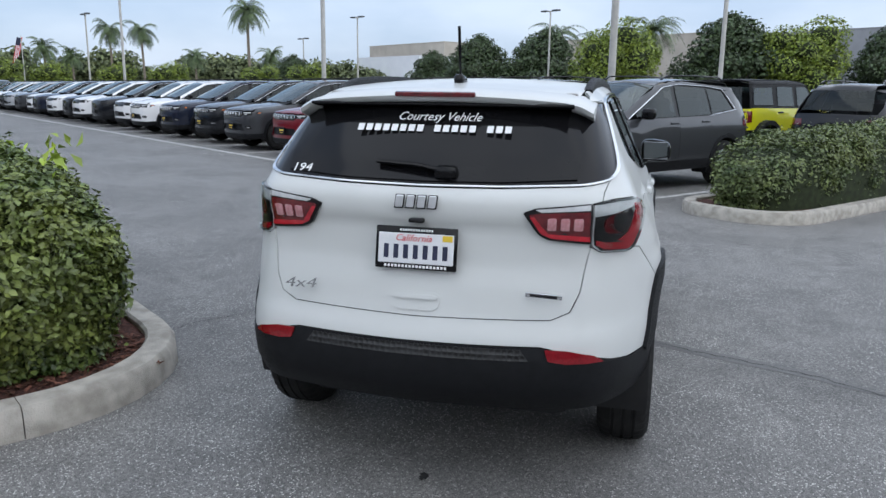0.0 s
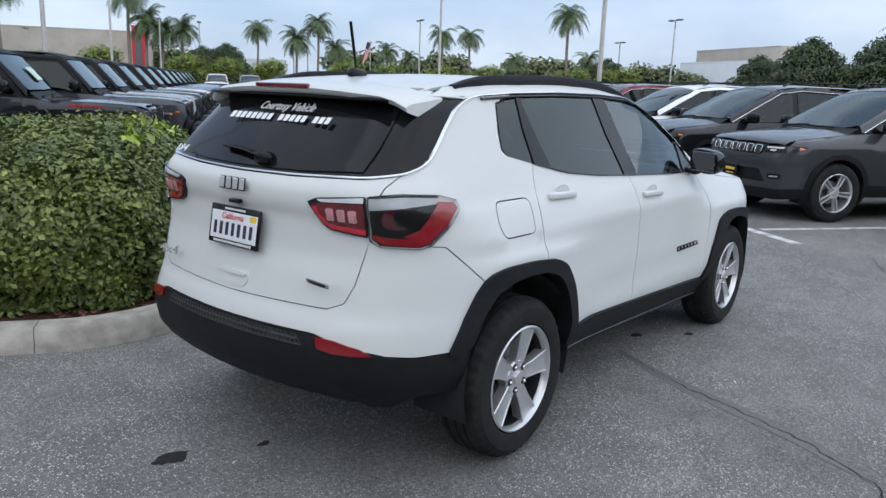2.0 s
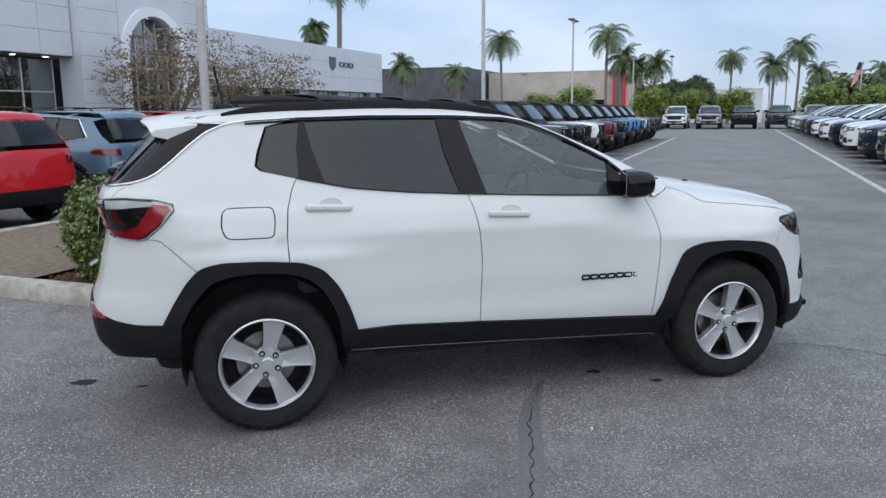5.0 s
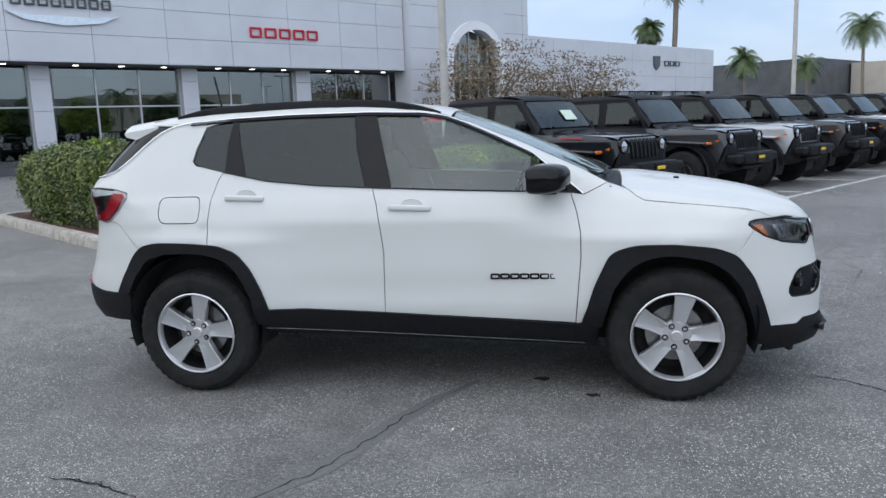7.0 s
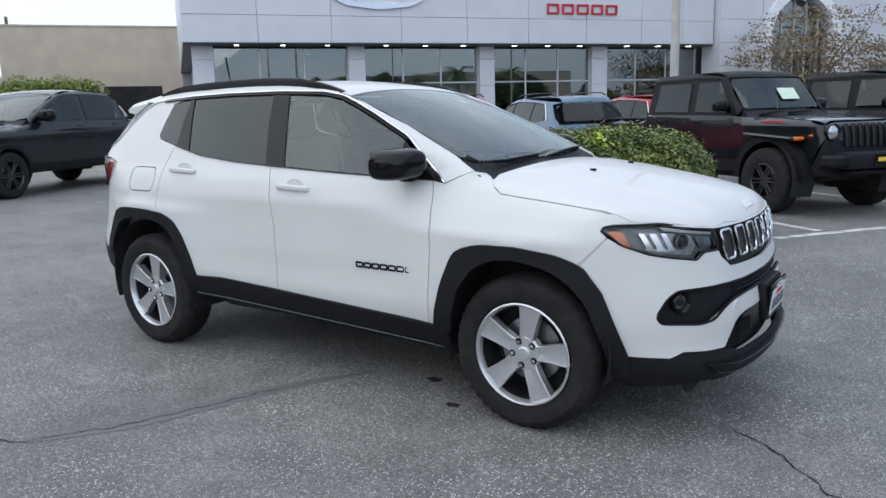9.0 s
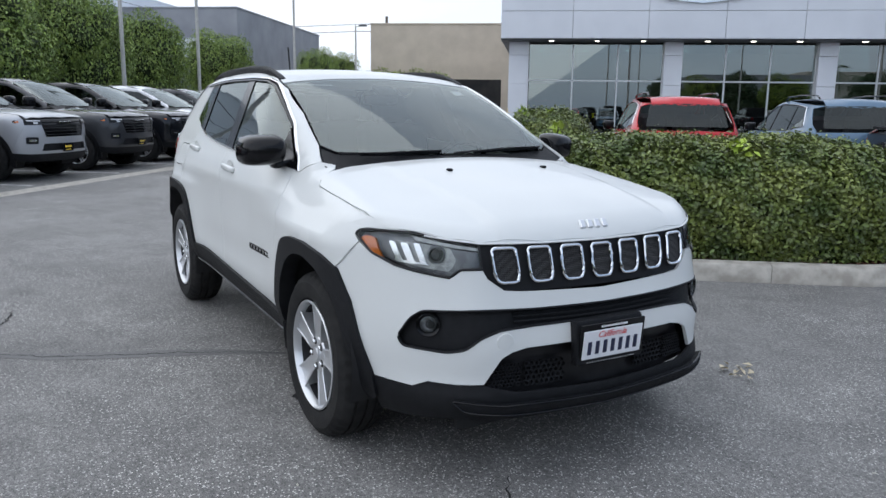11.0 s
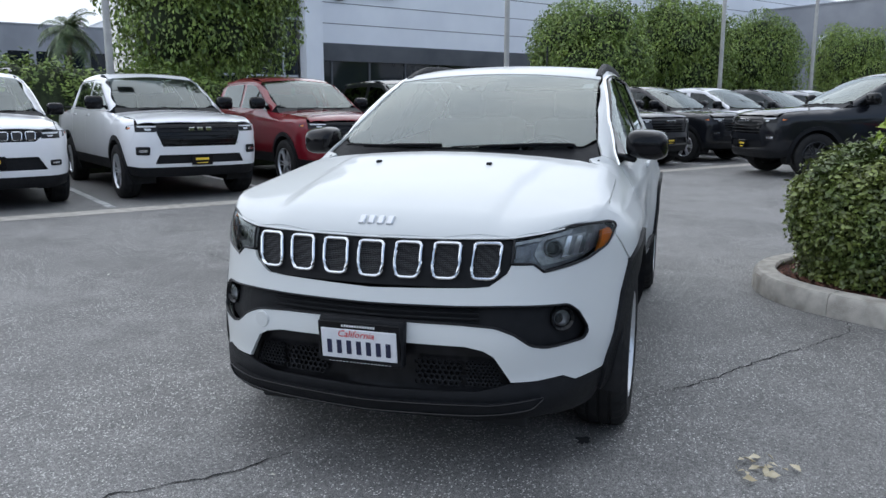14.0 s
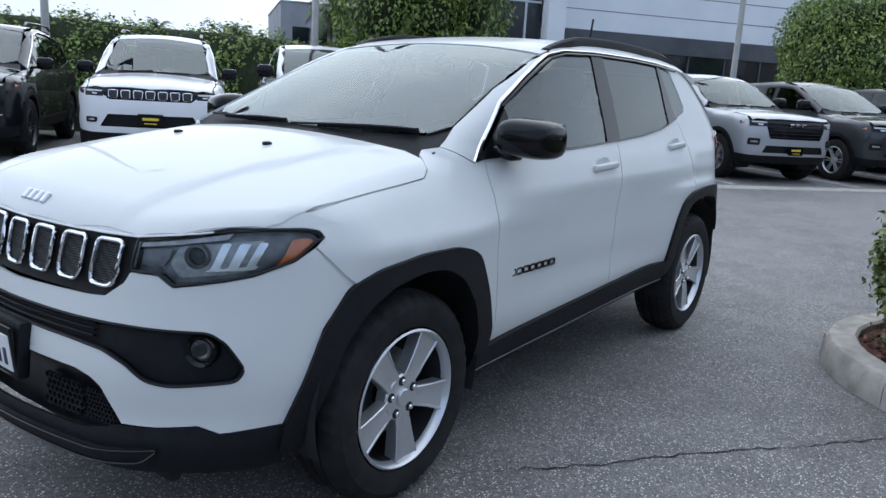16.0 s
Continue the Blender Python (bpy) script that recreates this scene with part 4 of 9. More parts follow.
    for a, b in zip(rows, rows[1:]):
        for i in range(len(prof)):
            j = (i + 1) % len(prof)
            bm.faces.new((a[i], a[j], b[j], b[i]))
    bm.faces.new(rows[0])
    bm.faces.new(rows[-1][::-1])
    bmesh.ops.recalc_face_normals(bm, faces=bm.faces)
    sp = part("spoiler", bm, WHITE, car, smooth=50)
    part("brake_lamp", rbox(0.02, 0.32, 0.020, 0.006, at=pose(-1.883, 0, 1.541, 0, -12, 0)), REDDARK, sp, "dark red high brake lamp")
    part("spoiler_underside", rbox(0.10, 1.06, 0.012, 0.004, at=pose(-1.80, 0, 1.494, 0, 12, 0)), GLOSSBLACK, sp)
    # hood
    hd = [(1.085, 0.0), (1.075, -0.35), (1.06, -0.60), (1.085, -0.692), (1.12, -0.748), (1.165, -0.772), (1.30, -0.778), (1.43, -0.781), (1.56, -0.784), (1.69, -0.778), (1.76, -0.760), (1.80, -0.741), ("f", -0.688, 0.941), ("f", -0.60, 0.919), ("f", -0.503, 0.906), ("f", -0.25, 0.900), ("f", 0.0, 0.897)]
    hd = [tuple(p) for p in H.settle("t", hd)]
    H.add("hood", "t", hd + [(a, -b) for a, b in hd[1:-1][::-1]], WHITE, car, step=0.03, gap=0.001, off=0.002)
    strip(H, "hood_lip", "f", [(-0.66, 0.930), (-0.60, 0.919), (-0.503, 0.9065), (-0.25, 0.9005), (0.0, 0.898), (0.25, 0.9005), (0.503, 0.9065), (0.60, 0.919), (0.66, 0.930)], 0.0065, WHITE, car, both=False, off=0.0, soft=0)
    lining = [("s", 1.60, 0.945), ("s", 1.70, 0.985), ("f", -0.66, 0.985), ("f", -0.5, 0.955), ("f", 0.0, 0.955), ("f", 0.0, 0.898), ("f", -0.25, 0.9005), ("f", -0.5, 0.9065), ("f", -0.60, 0.921), ("f", -0.69, 0.943), ("s", 1.76, 0.946), ("s", 1.68, 0.942)]
    gut = [(1.06, -0.66), (1.11, -0.76), (1.16, -0.788), (1.43, -0.795), (1.56, -0.797), (1.68, -0.79), (1.74, -0.77), (1.74, -0.70), (1.50, -0.74), (1.20, -0.735)]
    H.add("hood_gutter", "t", gut, WHITE, car, both=True, step=0.06, off=-0.007, gap=0)
    H.add("fender_lining", "s", [(1.56, 0.91), (1.645, 0.912), (1.695, 0.872), (1.76, 0.843), (1.72, 0.76), (1.52, 0.76)], WHITE, car, both=True, step=0.06, off=-0.007, gap=0)
    H.add("nose_panel", "cf", both_halves(H, "cf", lining), WHITE, car, step=0.03, off=0.0, gap=0)
    # glass
    ws = [(1.01, 0.0), (0.985, -0.35), (0.93, -0.60), (0.855, -0.653), (0.55, -0.612), (0.25, -0.586), (0.165, -0.583), (0.150, -0.45), (0.137, -0.25), (0.132, 0.0)]
    H.add("windshield", "t", ws + [(a, -b) for a, b in ws[1:-1][::-1]], SHIELD, car, "large clear windshield", step=0.07, thick=0.0, off=-0.003)
    cowl = [(1.10, 0.0), (1.09, -0.35), (1.075, -0.60), (1.075, -0.69), (0.985, -0.688), (0.865, -0.657), (0.93, -0.60), (0.985, -0.35), (1.005, 0.0)]
    H.add("cowl", "t", cowl + [(a, -b) for a, b in cowl[1:-1][::-1]], TRIM, car, step=0.06, off=-0.012, thick=0.03)
    qg = [(-1.105, 1.238), (-1.20, 1.262), (-1.29, 1.284), (-1.318, 1.31), (-1.30, 1.38), (-1.258, 1.497), (-1.18, 1.512), (-1.085, 1.520), (-1.11, 1.40)]
    H.add("quarter_window", "s", qg, TINT, car, "dark privacy glass", both=True, step=0.08, thick=0.004, off=-0.002)
    rg = [(-1.105, 1.238), (-0.87, 1.190), (-0.58, 1.160), (-0.30, 1.143), (-0.36, 1.35), (-0.385, 1.532), (-0.7, 1.537), (-1.085, 1.523), (-1.11, 1.40)]
    g = H.add("rear_door_glass", "s", rg, TINT, car, "dark privacy glass", both=True, step=0.08, thick=0.004, off=-0.002)
    fg = [(-0.155, 1.140), (0.25, 1.118), (0.80, 1.092), (0.575, 1.285), (0.365, 1.388), (0.235, 1.446), (0.12, 1.492), (0.0, 1.517), (-0.26, 1.531), (-0.215, 1.35)]
    H.add("front_door_glass", "s", fg, CLEAR, car, "clear side window", both=True, step=0.08, thick=0.004, off=-0.002)
    bp = [(-0.30, 1.143), (-0.155, 1.140), (-0.215, 1.35), (-0.26, 1.531), (-0.385, 1.532), (-0.36, 1.35)]
    H.add("b_pillar_trim", "s", bp, GLOSSBLACK, car, both=True, step=0.06, off=0.003, gap=0.001)
    dv = [(-1.12, 1.244), (-0.99, 1.215), (-1.045, 1.40), (-1.07, 1.523), (-1.10, 1.523), (-1.12, 1.40)]
    H.add("window_divider", "s", dv, GLOSSBLACK, car, both=True, step=0.06, off=0.003, gap=0.001)
    sail = [(0.80, 1.092), (0.56, 1.100), (0.585, 1.275)]
    H.add("mirror_base", "s", sail, GLOSSBLACK, car, both=True, step=0.06, off=0.004)
    strip(H, "window_seal", "s", [(-1.13, 1.247), (-0.87, 1.193), (-0.58, 1.163), (-0.26, 1.143), (0.25, 1.118), (0.84, 1.09)], 0.007, GLOSSBLACK, car)
    strip(H, "window_seal", "s", [(a, b - 0.014) for a, b in chrome[1:10]], 0.010, GLOSSBLACK, car)
    strip(H, "chrome_strip", "cr", [("s", a, b) for a, b in chrome[8:]] + [("r", -0.66, 1.238), ("r", -0.58, 1.226), ("r", -0.3, 1.216), ("r", 0.0, 1.213)], 0.008, CHROME, car)
    strip(H, "chrome_strip", "s", chrome[:9], 0.009, CHROME, car)
    # tail: window, gate, lamps, bumper
    rw = [("r", 0.0, 1.203), ("r", -0.3, 1.207), ("r", -0.60, 1.222), ("r", -0.68, 1.245)] + [("s", a, b) for a, b in chrome[::-1][0:7]] + [("s", -1.50, 1.525), ("s", -1.60, 1.535), ("r", -0.45, 1.53), ("r", 0.0, 1.535)]
    H.add("rear_window_surround", "cr", both_halves(H, "cr", rw), GLOSSBLACK, car, step=0.07, off=-0.004, gap=0)
    gl = [("r", 0.0, 1.228), ("r", -0.3, 1.231), ("r", -0.565, 1.245), ("r", -0.57, 1.33), ("r", -0.53, 1.50), ("r", 0.0, 1.52)]
    rwin = H.add("rear_window", "cr", both_halves(H, "cr", gl), GLOSSBLACK, car, "dark tinted rear window", step=0.07, off=0.002, gap=0)[0]
    lamp_i = [("r", -0.385, 1.130), ("r", -0.43, 1.148), ("r", -0.624, 1.166), ("r", -0.624, 1.016), ("r", -0.475, 1.030), ("r", -0.44, 1.048)]
    gate_half = [("r", 0.0, 0.734), ("r", -0.50, 0.742), ("r", -0.567, 0.772), ("r", -0.597, 0.84), ("r", -0.627, 1.0), ("r", -0.627, 1.165), ("r", -0.66, 1.172), ("r", -0.662, 1.20), ("r", -0.675, 1.236), ("r", -0.58, 1.222), ("r", -0.3, 1.211), ("r", 0.0, 1.208)]
    crease = lambda V: -0.012 * sstep(1.13, 1.085, V[:, 1]) * sstep(0.90, 1.02, V[:, 1]) * sstep(0.60, 0.42, np.abs(V[:, 0]))
    gate = H.add("tailgate", "cr", both_halves(H, "cr", gate_half), WHITE, car, step=0.04, gap=0.0018, thick=0.02, proud=crease)[0]
    for sgn in (1, -1):
        def rr(*pts):
            return [("r", sgn * a, b) for a, b in pts]
        inner = H.add("tail_lamp", "cr", [(a, sgn * b, c) for a, b, c in lamp_i], LAMPBLACK, gate, "smoked red inner tail lamp", step=0.05, off=0.004, soft=0.008, gap=0, thick=0.03)[0]
        H.add("lamp_band", "cr", rr((-0.405, 1.124), (-0.44, 1.130), (-0.618, 1.138), (-0.618, 1.024), (-0.482, 1.037), (-0.45, 1.052)), REDDARK, inner, step=0.05, off=0.008, gap=0, soft=0.006)
        H.add("lamp_edge", "cr", rr((-0.410, 1.116), (-0.425, 1.118), (-0.474, 1.056), (-0.618, 1.044), (-0.618, 1.026), (-0.482, 1.038), (-0.448, 1.056)), REDLENS, inner, step=0.05, off=0.012, gap=0)
        H.add("lamp_core", "cr", rr((-0.438, 1.118), (-0.612, 1.126), (-0.612, 1.062), (-0.470, 1.066)), REDDARK, inner, step=0.05, off=0.011, gap=0, soft=0.006)
        H.add("lamp_top", "cr", rr((-0.43, 1.143), (-0.618, 1.161), (-0.618, 1.143), (-0.45, 1.134)), LAMPTOP, inner, step=0.05, off=0.008, gap=0)
        for k in range(3):
            y0 = -0.487 - 0.046 * k
            H.add("lamp_cell", "cr", rr((y0 - 0.016, 1.116), (y0 + 0.015, 1.114), (y0 + 0.017, 1.073), (y0 - 0.014, 1.072)), PINKLENS, inner, step=0.05, off=0.014, soft=0.006, gap=0)
    def side_pts(pts, sgn):
        if sgn > 0:
            return [tuple(p) for p in H.settle("cr", pts)]
        return [(-a, b) for a, b in side_pts(pts, 1)]
    lo = [("r", -0.630, 1.168), ("r", -0.70, 1.172), ("s", -1.93, 1.173), ("s", -1.80, 1.166), ("s", -1.715, 1.144), ("s", -1.71, 1.115), ("s", -1.77, 1.045), ("s", -1.84, 0.985), ("r", -0.75, 0.975), ("r", -0.66, 0.985), ("r", -0.630, 1.008)]
    red = [("r", -0.64, 1.012), ("r", -0.67, 0.995), ("r", -0.75, 0.984), ("s", -1.845, 0.996), ("s", -1.775, 1.055), ("s", -1.722, 1.117), ("s", -1.735, 1.138), ("s", -1.80, 1.146), ("s", -1.835, 1.10), ("s", -1.875, 1.045), ("s", -1.93, 1.022), ("r", -0.74, 1.012), ("r", -0.67, 1.020), ("r", -0.64, 1.03)]
    ring = [("r", -0.665, 1.115), ("r", -0.74, 1.128), ("s", -1.97, 1.122), ("s", -1.95, 1.06), ("r", -0.74, 1.045), ("r", -0.665, 1.052)]
    bowl = [("r", -0.636, 1.118), ("r", -0.72, 1.126), ("s", -1.92, 1.128), ("s", -1.80, 1.138), ("s", -1.725, 1.125), ("s", -1.77, 1.05), ("s", -1.84, 0.99), ("r", -0.75, 0.98), ("r", -0.66, 0.99), ("r", -0.636, 1.012)]
    rim = [("r", -0.632, 1.167), ("r", -0.70, 1.171), ("s", -1.93, 1.172), ("s", -1.80, 1.165), ("s", -1.80, 1.158), ("s", -1.93, 1.165), ("r", -0.70, 1.164), ("r", -0.632, 1.160)]
    for sgn in (1, -1):
        lamp = H.add("tail_lamp", "cr", side_pts(lo, sgn), LAMPTOP, car, "smoked red outer tail lamp", step=0.04, off=0.002, soft=0.014, gap=0, thick=0.03)[0]
        H.add("lamp_band", "cr", side_pts(red, sgn), REDLENS, lamp, step=0.04, off=0.008, gap=0)
        H.add("lamp_core", "cr", side_pts(ring, sgn), REDDARK, lamp, step=0.04, off=0.008, soft=0.03, gap=0)
        H.add("lamp_bowl", "cr", side_pts(bowl, sgn), LAMPBLACK, lamp, step=0.04, off=0.0045, gap=0)
        H.add("lamp_rim", "cr", side_pts(rim, sgn), LAMPBLACK, lamp, step=0.04, off=0.006, gap=0)
        H.add("lamp_lens", "cr", side_pts(lo, sgn), LENS, lamp, step=0.05, off=0.014, soft=0.014, gap=0.002, thick=0.012)
    bw = [("r", 0.0, 0.734), ("r", -0.50, 0.742), ("r", -0.567, 0.772), ("r", -0.597, 0.84), ("r", -0.627, 1.004), ("r", -0.66, 0.984), ("r", -0.75, 0.973), ("s", -1.84, 0.982), ("s", -1.78, 0.975), ("s", -1.62, 0.83), ("s", -1.66, 0.785), ("s", -1.72, 0.67), ("s", -1.78, 0.575),
          ("s", -1.92, 0.575), ("r", -0.72, 0.590), ("r", -0.68, 0.605), ("r", -0.47, 0.650), ("r", 0.0, 0.648)]
    rb = H.add("rear_bumper", "cr", both_halves(H, "cr", bw), WHITE, car, step=0.05, gap=0.0018)[0]
    bl = [("r", 0.0, 0.648), ("r", -0.47, 0.650), ("r", -0.68, 0.605), ("r", -0.72, 0.590), ("s", -1.92, 0.575), ("s", -1.70, 0.575), ("s", -1.70, 0.41), ("s", -1.90, 0.405), ("r", -0.60, 0.395), ("r", 0.0, 0.385)]
    H.add("bumper_cladding", "cr", both_halves(H, "cr", bl), TRIM, rb, "matt black lower bumper", step=0.05, off=0.006)
    band = [("r", 0.0, 0.640), ("r", -0.40, 0.640), ("r", -0.43, 0.600), ("r", 0.0, 0.598)]
    H.add("bumper_mesh", "cr", both_halves(H, "cr", band), HEXBIG, rb, step=0.06, off=0.009, gap=0)
    rf_ = [("r", -0.485, 0.643), ("r", -0.57, 0.640), ("r", -0.655, 0.620), ("r", -0.69, 0.594), ("r", -0.56, 0.594), ("r", -0.50, 0.602)]
    for sgn in (1, -1):
        H.add("rear_reflector", "cr", [(a, sgn * b, c) for a, b, c in rf_], REDREF, rb, "red rear reflector", step=0.05, off=0.012, soft=0.006, gap=0)
    number_plate(gate, pose(-2.128, 0, 0.985, -9, 0, -90), True)
    up = pose(0, 0, 0, 90, 0, -90)
    letter_bars(4, 0.036, 0.052, 0.0415, GLOSSBLACK, gate, pose(-2.135, 0.0, 1.159, 0, 0, 0) @ up, "badge_edge", 0.006, 0.15)
    letter_bars(4, 0.029, 0.045, 0.0415, BADGE, gate, pose(-2.138, 0.0, 1.160, 0, 0, 0) @ up, "badge", 0.008, 0.15)
    lettering("4x4", 0.055, CHROME, gate, pose(-2.135, 0.465, 0.822, 0, 4, 5) @ up, "badge", 0.003, 0.2, width=0.125)
    part("badge", rbox(0.006, 0.135, 0.018, 0.003, at=pose(-2.122, -0.475, 0.838, 0, 0, -6)), CHROME, gate)
    part("badge", rbox(0.006, 0.100, 0.010, 0.002, at=pose(-2.126, -0.475, 0.838, 0, 0, -6)), LAMPBLACK, gate)
    hp = [("r", -0.10, 0.822), ("r", 0.10, 0.822), ("r", 0.09, 0.755), ("r", -0.09, 0.755)]
    H.add("gate_handle", "cr", hp, WHITE, gate, step=0.03, off=0.004, soft=0.03, gap=0, thick=0.01)
    hp = [("r", -0.085, 0.812), ("r", 0.085, 0.812), ("r", 0.085, 0.796), ("r", -0.085, 0.796)]
    H.add("gate_handle", "cr", hp, WHITE, gate, step=0.03, off=0.012, soft=0.03, gap=0, thick=0.02)
    part("camera_housing", rbox(0.03, 0.06, 0.018, 0.008, at=pose(-2.122, 0, 1.088)), GLOSSBLACK, gate)
    # writing on the rear window
    tilt = pose(0, 0, 0, 90, 0, -90) @ pose(0, 0, 0, -44, 0, 0)
    lettering("Courtesy Vehicle", 0.062, DECAL, rwin, pose(-1.868, -0.015, 1.455) @ tilt, "lettering", 0.0006, 0.35, width=0.33)
    for k in range(18):
        if k not in (8, 14):
            part("letter_bar", rbox(0.025, 0.034, 0.0015, 0.0005, 1), DECAL, rwin, at=pose(-1.903, 0.0, 1.413) @ tilt @ Matrix.Translation(((k - 8.5) * 0.0345, 0, 0)), smooth=0)
    lettering("194", 0.055, DECAL, rwin, pose(-2.035, 0.49, 1.258) @ tilt, "lettering", 0.0006, 0.1)
    # rear wiper
    part("rear_wiper", join(tube([(-2.058, -0.12, 1.262), (-2.05, 0.02, 1.285), (-2.03, 0.18, 1.292)], 0.016, 8, False, 0.6), rbox(0.05, 0.09, 0.05, 0.018, at=pose(-2.048, -0.09, 1.262))), GLOSSBLACK, car)
    # arches and sills
    ao_r = [(-1.80, 0.555), (-1.73, 0.68), (-1.66, 0.79), (-1.60, 0.85), (-1.50, 0.872), (-1.32, 0.868), (-1.13, 0.852), (-1.03, 0.812), (-0.955, 0.72), (-0.905, 0.61), (-0.865, 0.485), (-0.86, 0.40)]
    ai_r = [(-0.945, 0.4), (-0.96, 0.559), (-1.029, 0.704), (-1.102, 0.771), (-1.195, 0.802), (-1.32, 0.813), (-1.465, 0.807), (-1.559, 0.776), (-1.642, 0.683), (-1.706, 0.564)]
    H.add("wheel_arch", "s", ao_r + ai_r, TRIM, car, "matt black wheel arch cladding", both=True, step=0.03, off=0.016, thick=0.07, gap=0, soft=0.04)
    ao_f = [(0.838, 0.40), (0.85, 0.44), (0.905, 0.62), (0.98, 0.78), (1.04, 0.812), (1.12, 0.830), (1.30, 0.832), (1.50, 0.812), (1.60, 0.770), (1.685, 0.655), (1.745, 0.50), (1.785, 0.38), (1.785, 0.30)]
    ai_f = [(1.715, 0.3), (1.69, 0.43), (1.625, 0.605), (1.545, 0.700), (1.455, 0.750), (1.299, 0.775), (1.185, 0.765), (1.091, 0.72), (1.006, 0.612), (0.95, 0.43), (0.948, 0.4)]
    H.add("wheel_arch", "s", ao_f + ai_f, TRIM, car, "matt black wheel arch cladding", both=True, step=0.03, off=0.016, thick=0.07, gap=0, soft=0.04)
    sill = [(-0.87, 0.488), (-0.66, 0.492), (-0.22, 0.472), (0.845, 0.411), (0.93, 0.395), (0.915, 0.285), (-0.22, 0.335), (-0.92, 0.365)]
    H.add("sill_cladding", "s", sill, TRIM, car, "matt black sill cladding", both=True, step=0.05, off=0.015, thick=0.05, gap=0)
    strip(H, "sill_trim", "s", [(-0.90, 0.385), (-0.22, 0.356), (0.86, 0.305)], 0.0035, LAMPGREY, car, off=0.018, soft=0)
    # nose
    lamp = [("s", 1.662, 0.914), ("s", 1.672, 0.930), ("s", 1.72, 0.936), ("s", 1.79, 0.938), ("f", -0.688, 0.939), ("f", -0.60, 0.917), ("f", -0.506, 0.903), ("f", -0.506, 0.820), ("f", -0.575, 0.818), ("f", -0.608, 0.788), ("f", -0.70, 0.806), ("s", 1.84, 0.820), ("s", 1.745, 0.856), ("s", 1.69, 0.902)]
    def cf_pts(pts, sgn):
        q = [tuple(p) for p in H.settle("cf", pts)]
        return q if sgn > 0 else [(-a, b) for a, b in q]
    for sgn in (1, -1):
        lp = new("headlamp")
        lp.parent = car
        tagged(lp, "clear headlamp with amber corner")
        H.add("housing", "cf", cf_pts(lamp, sgn), LAMPGREY, lp, step=0.04, off=-0.035, gap=0, thick=0)
        am = [("s", 1.684, 0.906), ("s", 1.70, 0.917), ("s", 1.742, 0.912), ("s", 1.765, 0.870), ("s", 1.797, 0.824), ("s", 1.755, 0.850)]
        H.add("side_marker", "cf", cf_pts(am, sgn), AMBER, lp, "amber side marker", step=0.04, off=-0.012, gap=0, soft=0.010)
        bowl = [("f", -0.752, 0.914), ("f", -0.600, 0.896), ("f", -0.585, 0.845), ("f", -0.612, 0.806), ("f", -0.735, 0.824)]
        H.add("lamp_bowl", "cf", cf_pts(bowl, sgn), LAMPBOWL, lp, step=0.03, off=-0.033, gap=0, soft=0.010)
        for y0, y1, z0, z1, off in ((-0.758, -0.744, 0.834, 0.905, -0.012), (-0.732, -0.714, 0.832, 0.902, -0.016), (-0.700, -0.684, 0.828, 0.904, -0.020)):
            cell = [("f", y0, z1), ("f", y1, z1), ("f", y1 + 0.014, z0), ("f", y0 + 0.014, z0)]
            H.add("reflector", "cf", cf_pts(cell, sgn), REFLECT, lp, step=0.03, off=off, gap=0, soft=0.006)
        shelf = [("f", -0.752, 0.842), ("f", -0.672, 0.834), ("f", -0.660, 0.826), ("f", -0.745, 0.831)]
        H.add("reflector_shelf", "cf", cf_pts(shelf, sgn), REFLECT, lp, step=0.03, off=-0.014, gap=0, soft=0.004)
        pr = H.cast("f", [sgn * -0.632], [0.862])[0]
        ring_at = pose(pr[0] - 0.018, pr[1], pr[2], 0, 0, sgn * -32)
        part("projector_ring", revolve([(0.024, -0.014), (0.028, 0.0), (0.033, -0.002), (0.034, -0.02)], 28, "x"), LAMPGREY, lp, at=ring_at)
        part("projector_lens", revolve([(0.001, 0.000), (0.015, -0.003), (0.025, -0.013)], 28, "x"), GLOSSBLACK, lp, at=ring_at)
        inn = [("f", -0.590, 0.884), ("f", -0.518, 0.878), ("f", -0.518, 0.836), ("f", -0.578, 0.836)]
        H.add("inner_reflector", "cf", cf_pts(inn, sgn), LAMPGREY, lp, step=0.03, off=-0.020, gap=0, soft=0.010)
        tr = [("f", -0.695, 0.930), ("f", -0.60, 0.909), ("f", -0.512, 0.895), ("f", -0.512, 0.884), ("f", -0.60, 0.896), ("f", -0.69, 0.914)]
        H.add("light_bar", "cf", cf_pts(tr, sgn), LAMPBOWL, lp, step=0.04, off=-0.012, gap=0)
        p = H.path("cf", cf_pts(lamp, sgn), 0.03, 0.001, True, 0.010)
        part("lamp_seal", tube(p, 0.0042, 6, True), LAMPBLACK, lp)
        H.add("lens", "cf", cf_pts(lamp, sgn), LENS, lp, step=0.04, off=0.0, gap=0.002, thick=0.01)
    white_top = [("s", 1.69, 0.888), ("s", 1.745, 0.853), ("s", 1.84, 0.815), ("f", -0.70, 0.801), ("f", -0.608, 0.783), ("f", -0.572, 0.813), ("f", -0.503, 0.815), ("f", -0.488, 0.785), ("f", -0.43, 0.742), ("f", -0.36, 0.735), ("f", 0.0, 0.731)]
    opening = [("f", 0.0, 0.536), ("f", -0.36, 0.532), ("f", -0.42, 0.520), ("f", -0.457, 0.500), ("f", -0.517, 0.405)]
    white_low = [("f", -0.60, 0.403), ("f", -0.68, 0.408), ("s", 1.93, 0.384), ("s", 1.78, 0.392), ("s", 1.735, 0.52), ("s", 1.68, 0.66), ("s", 1.60, 0.77)]
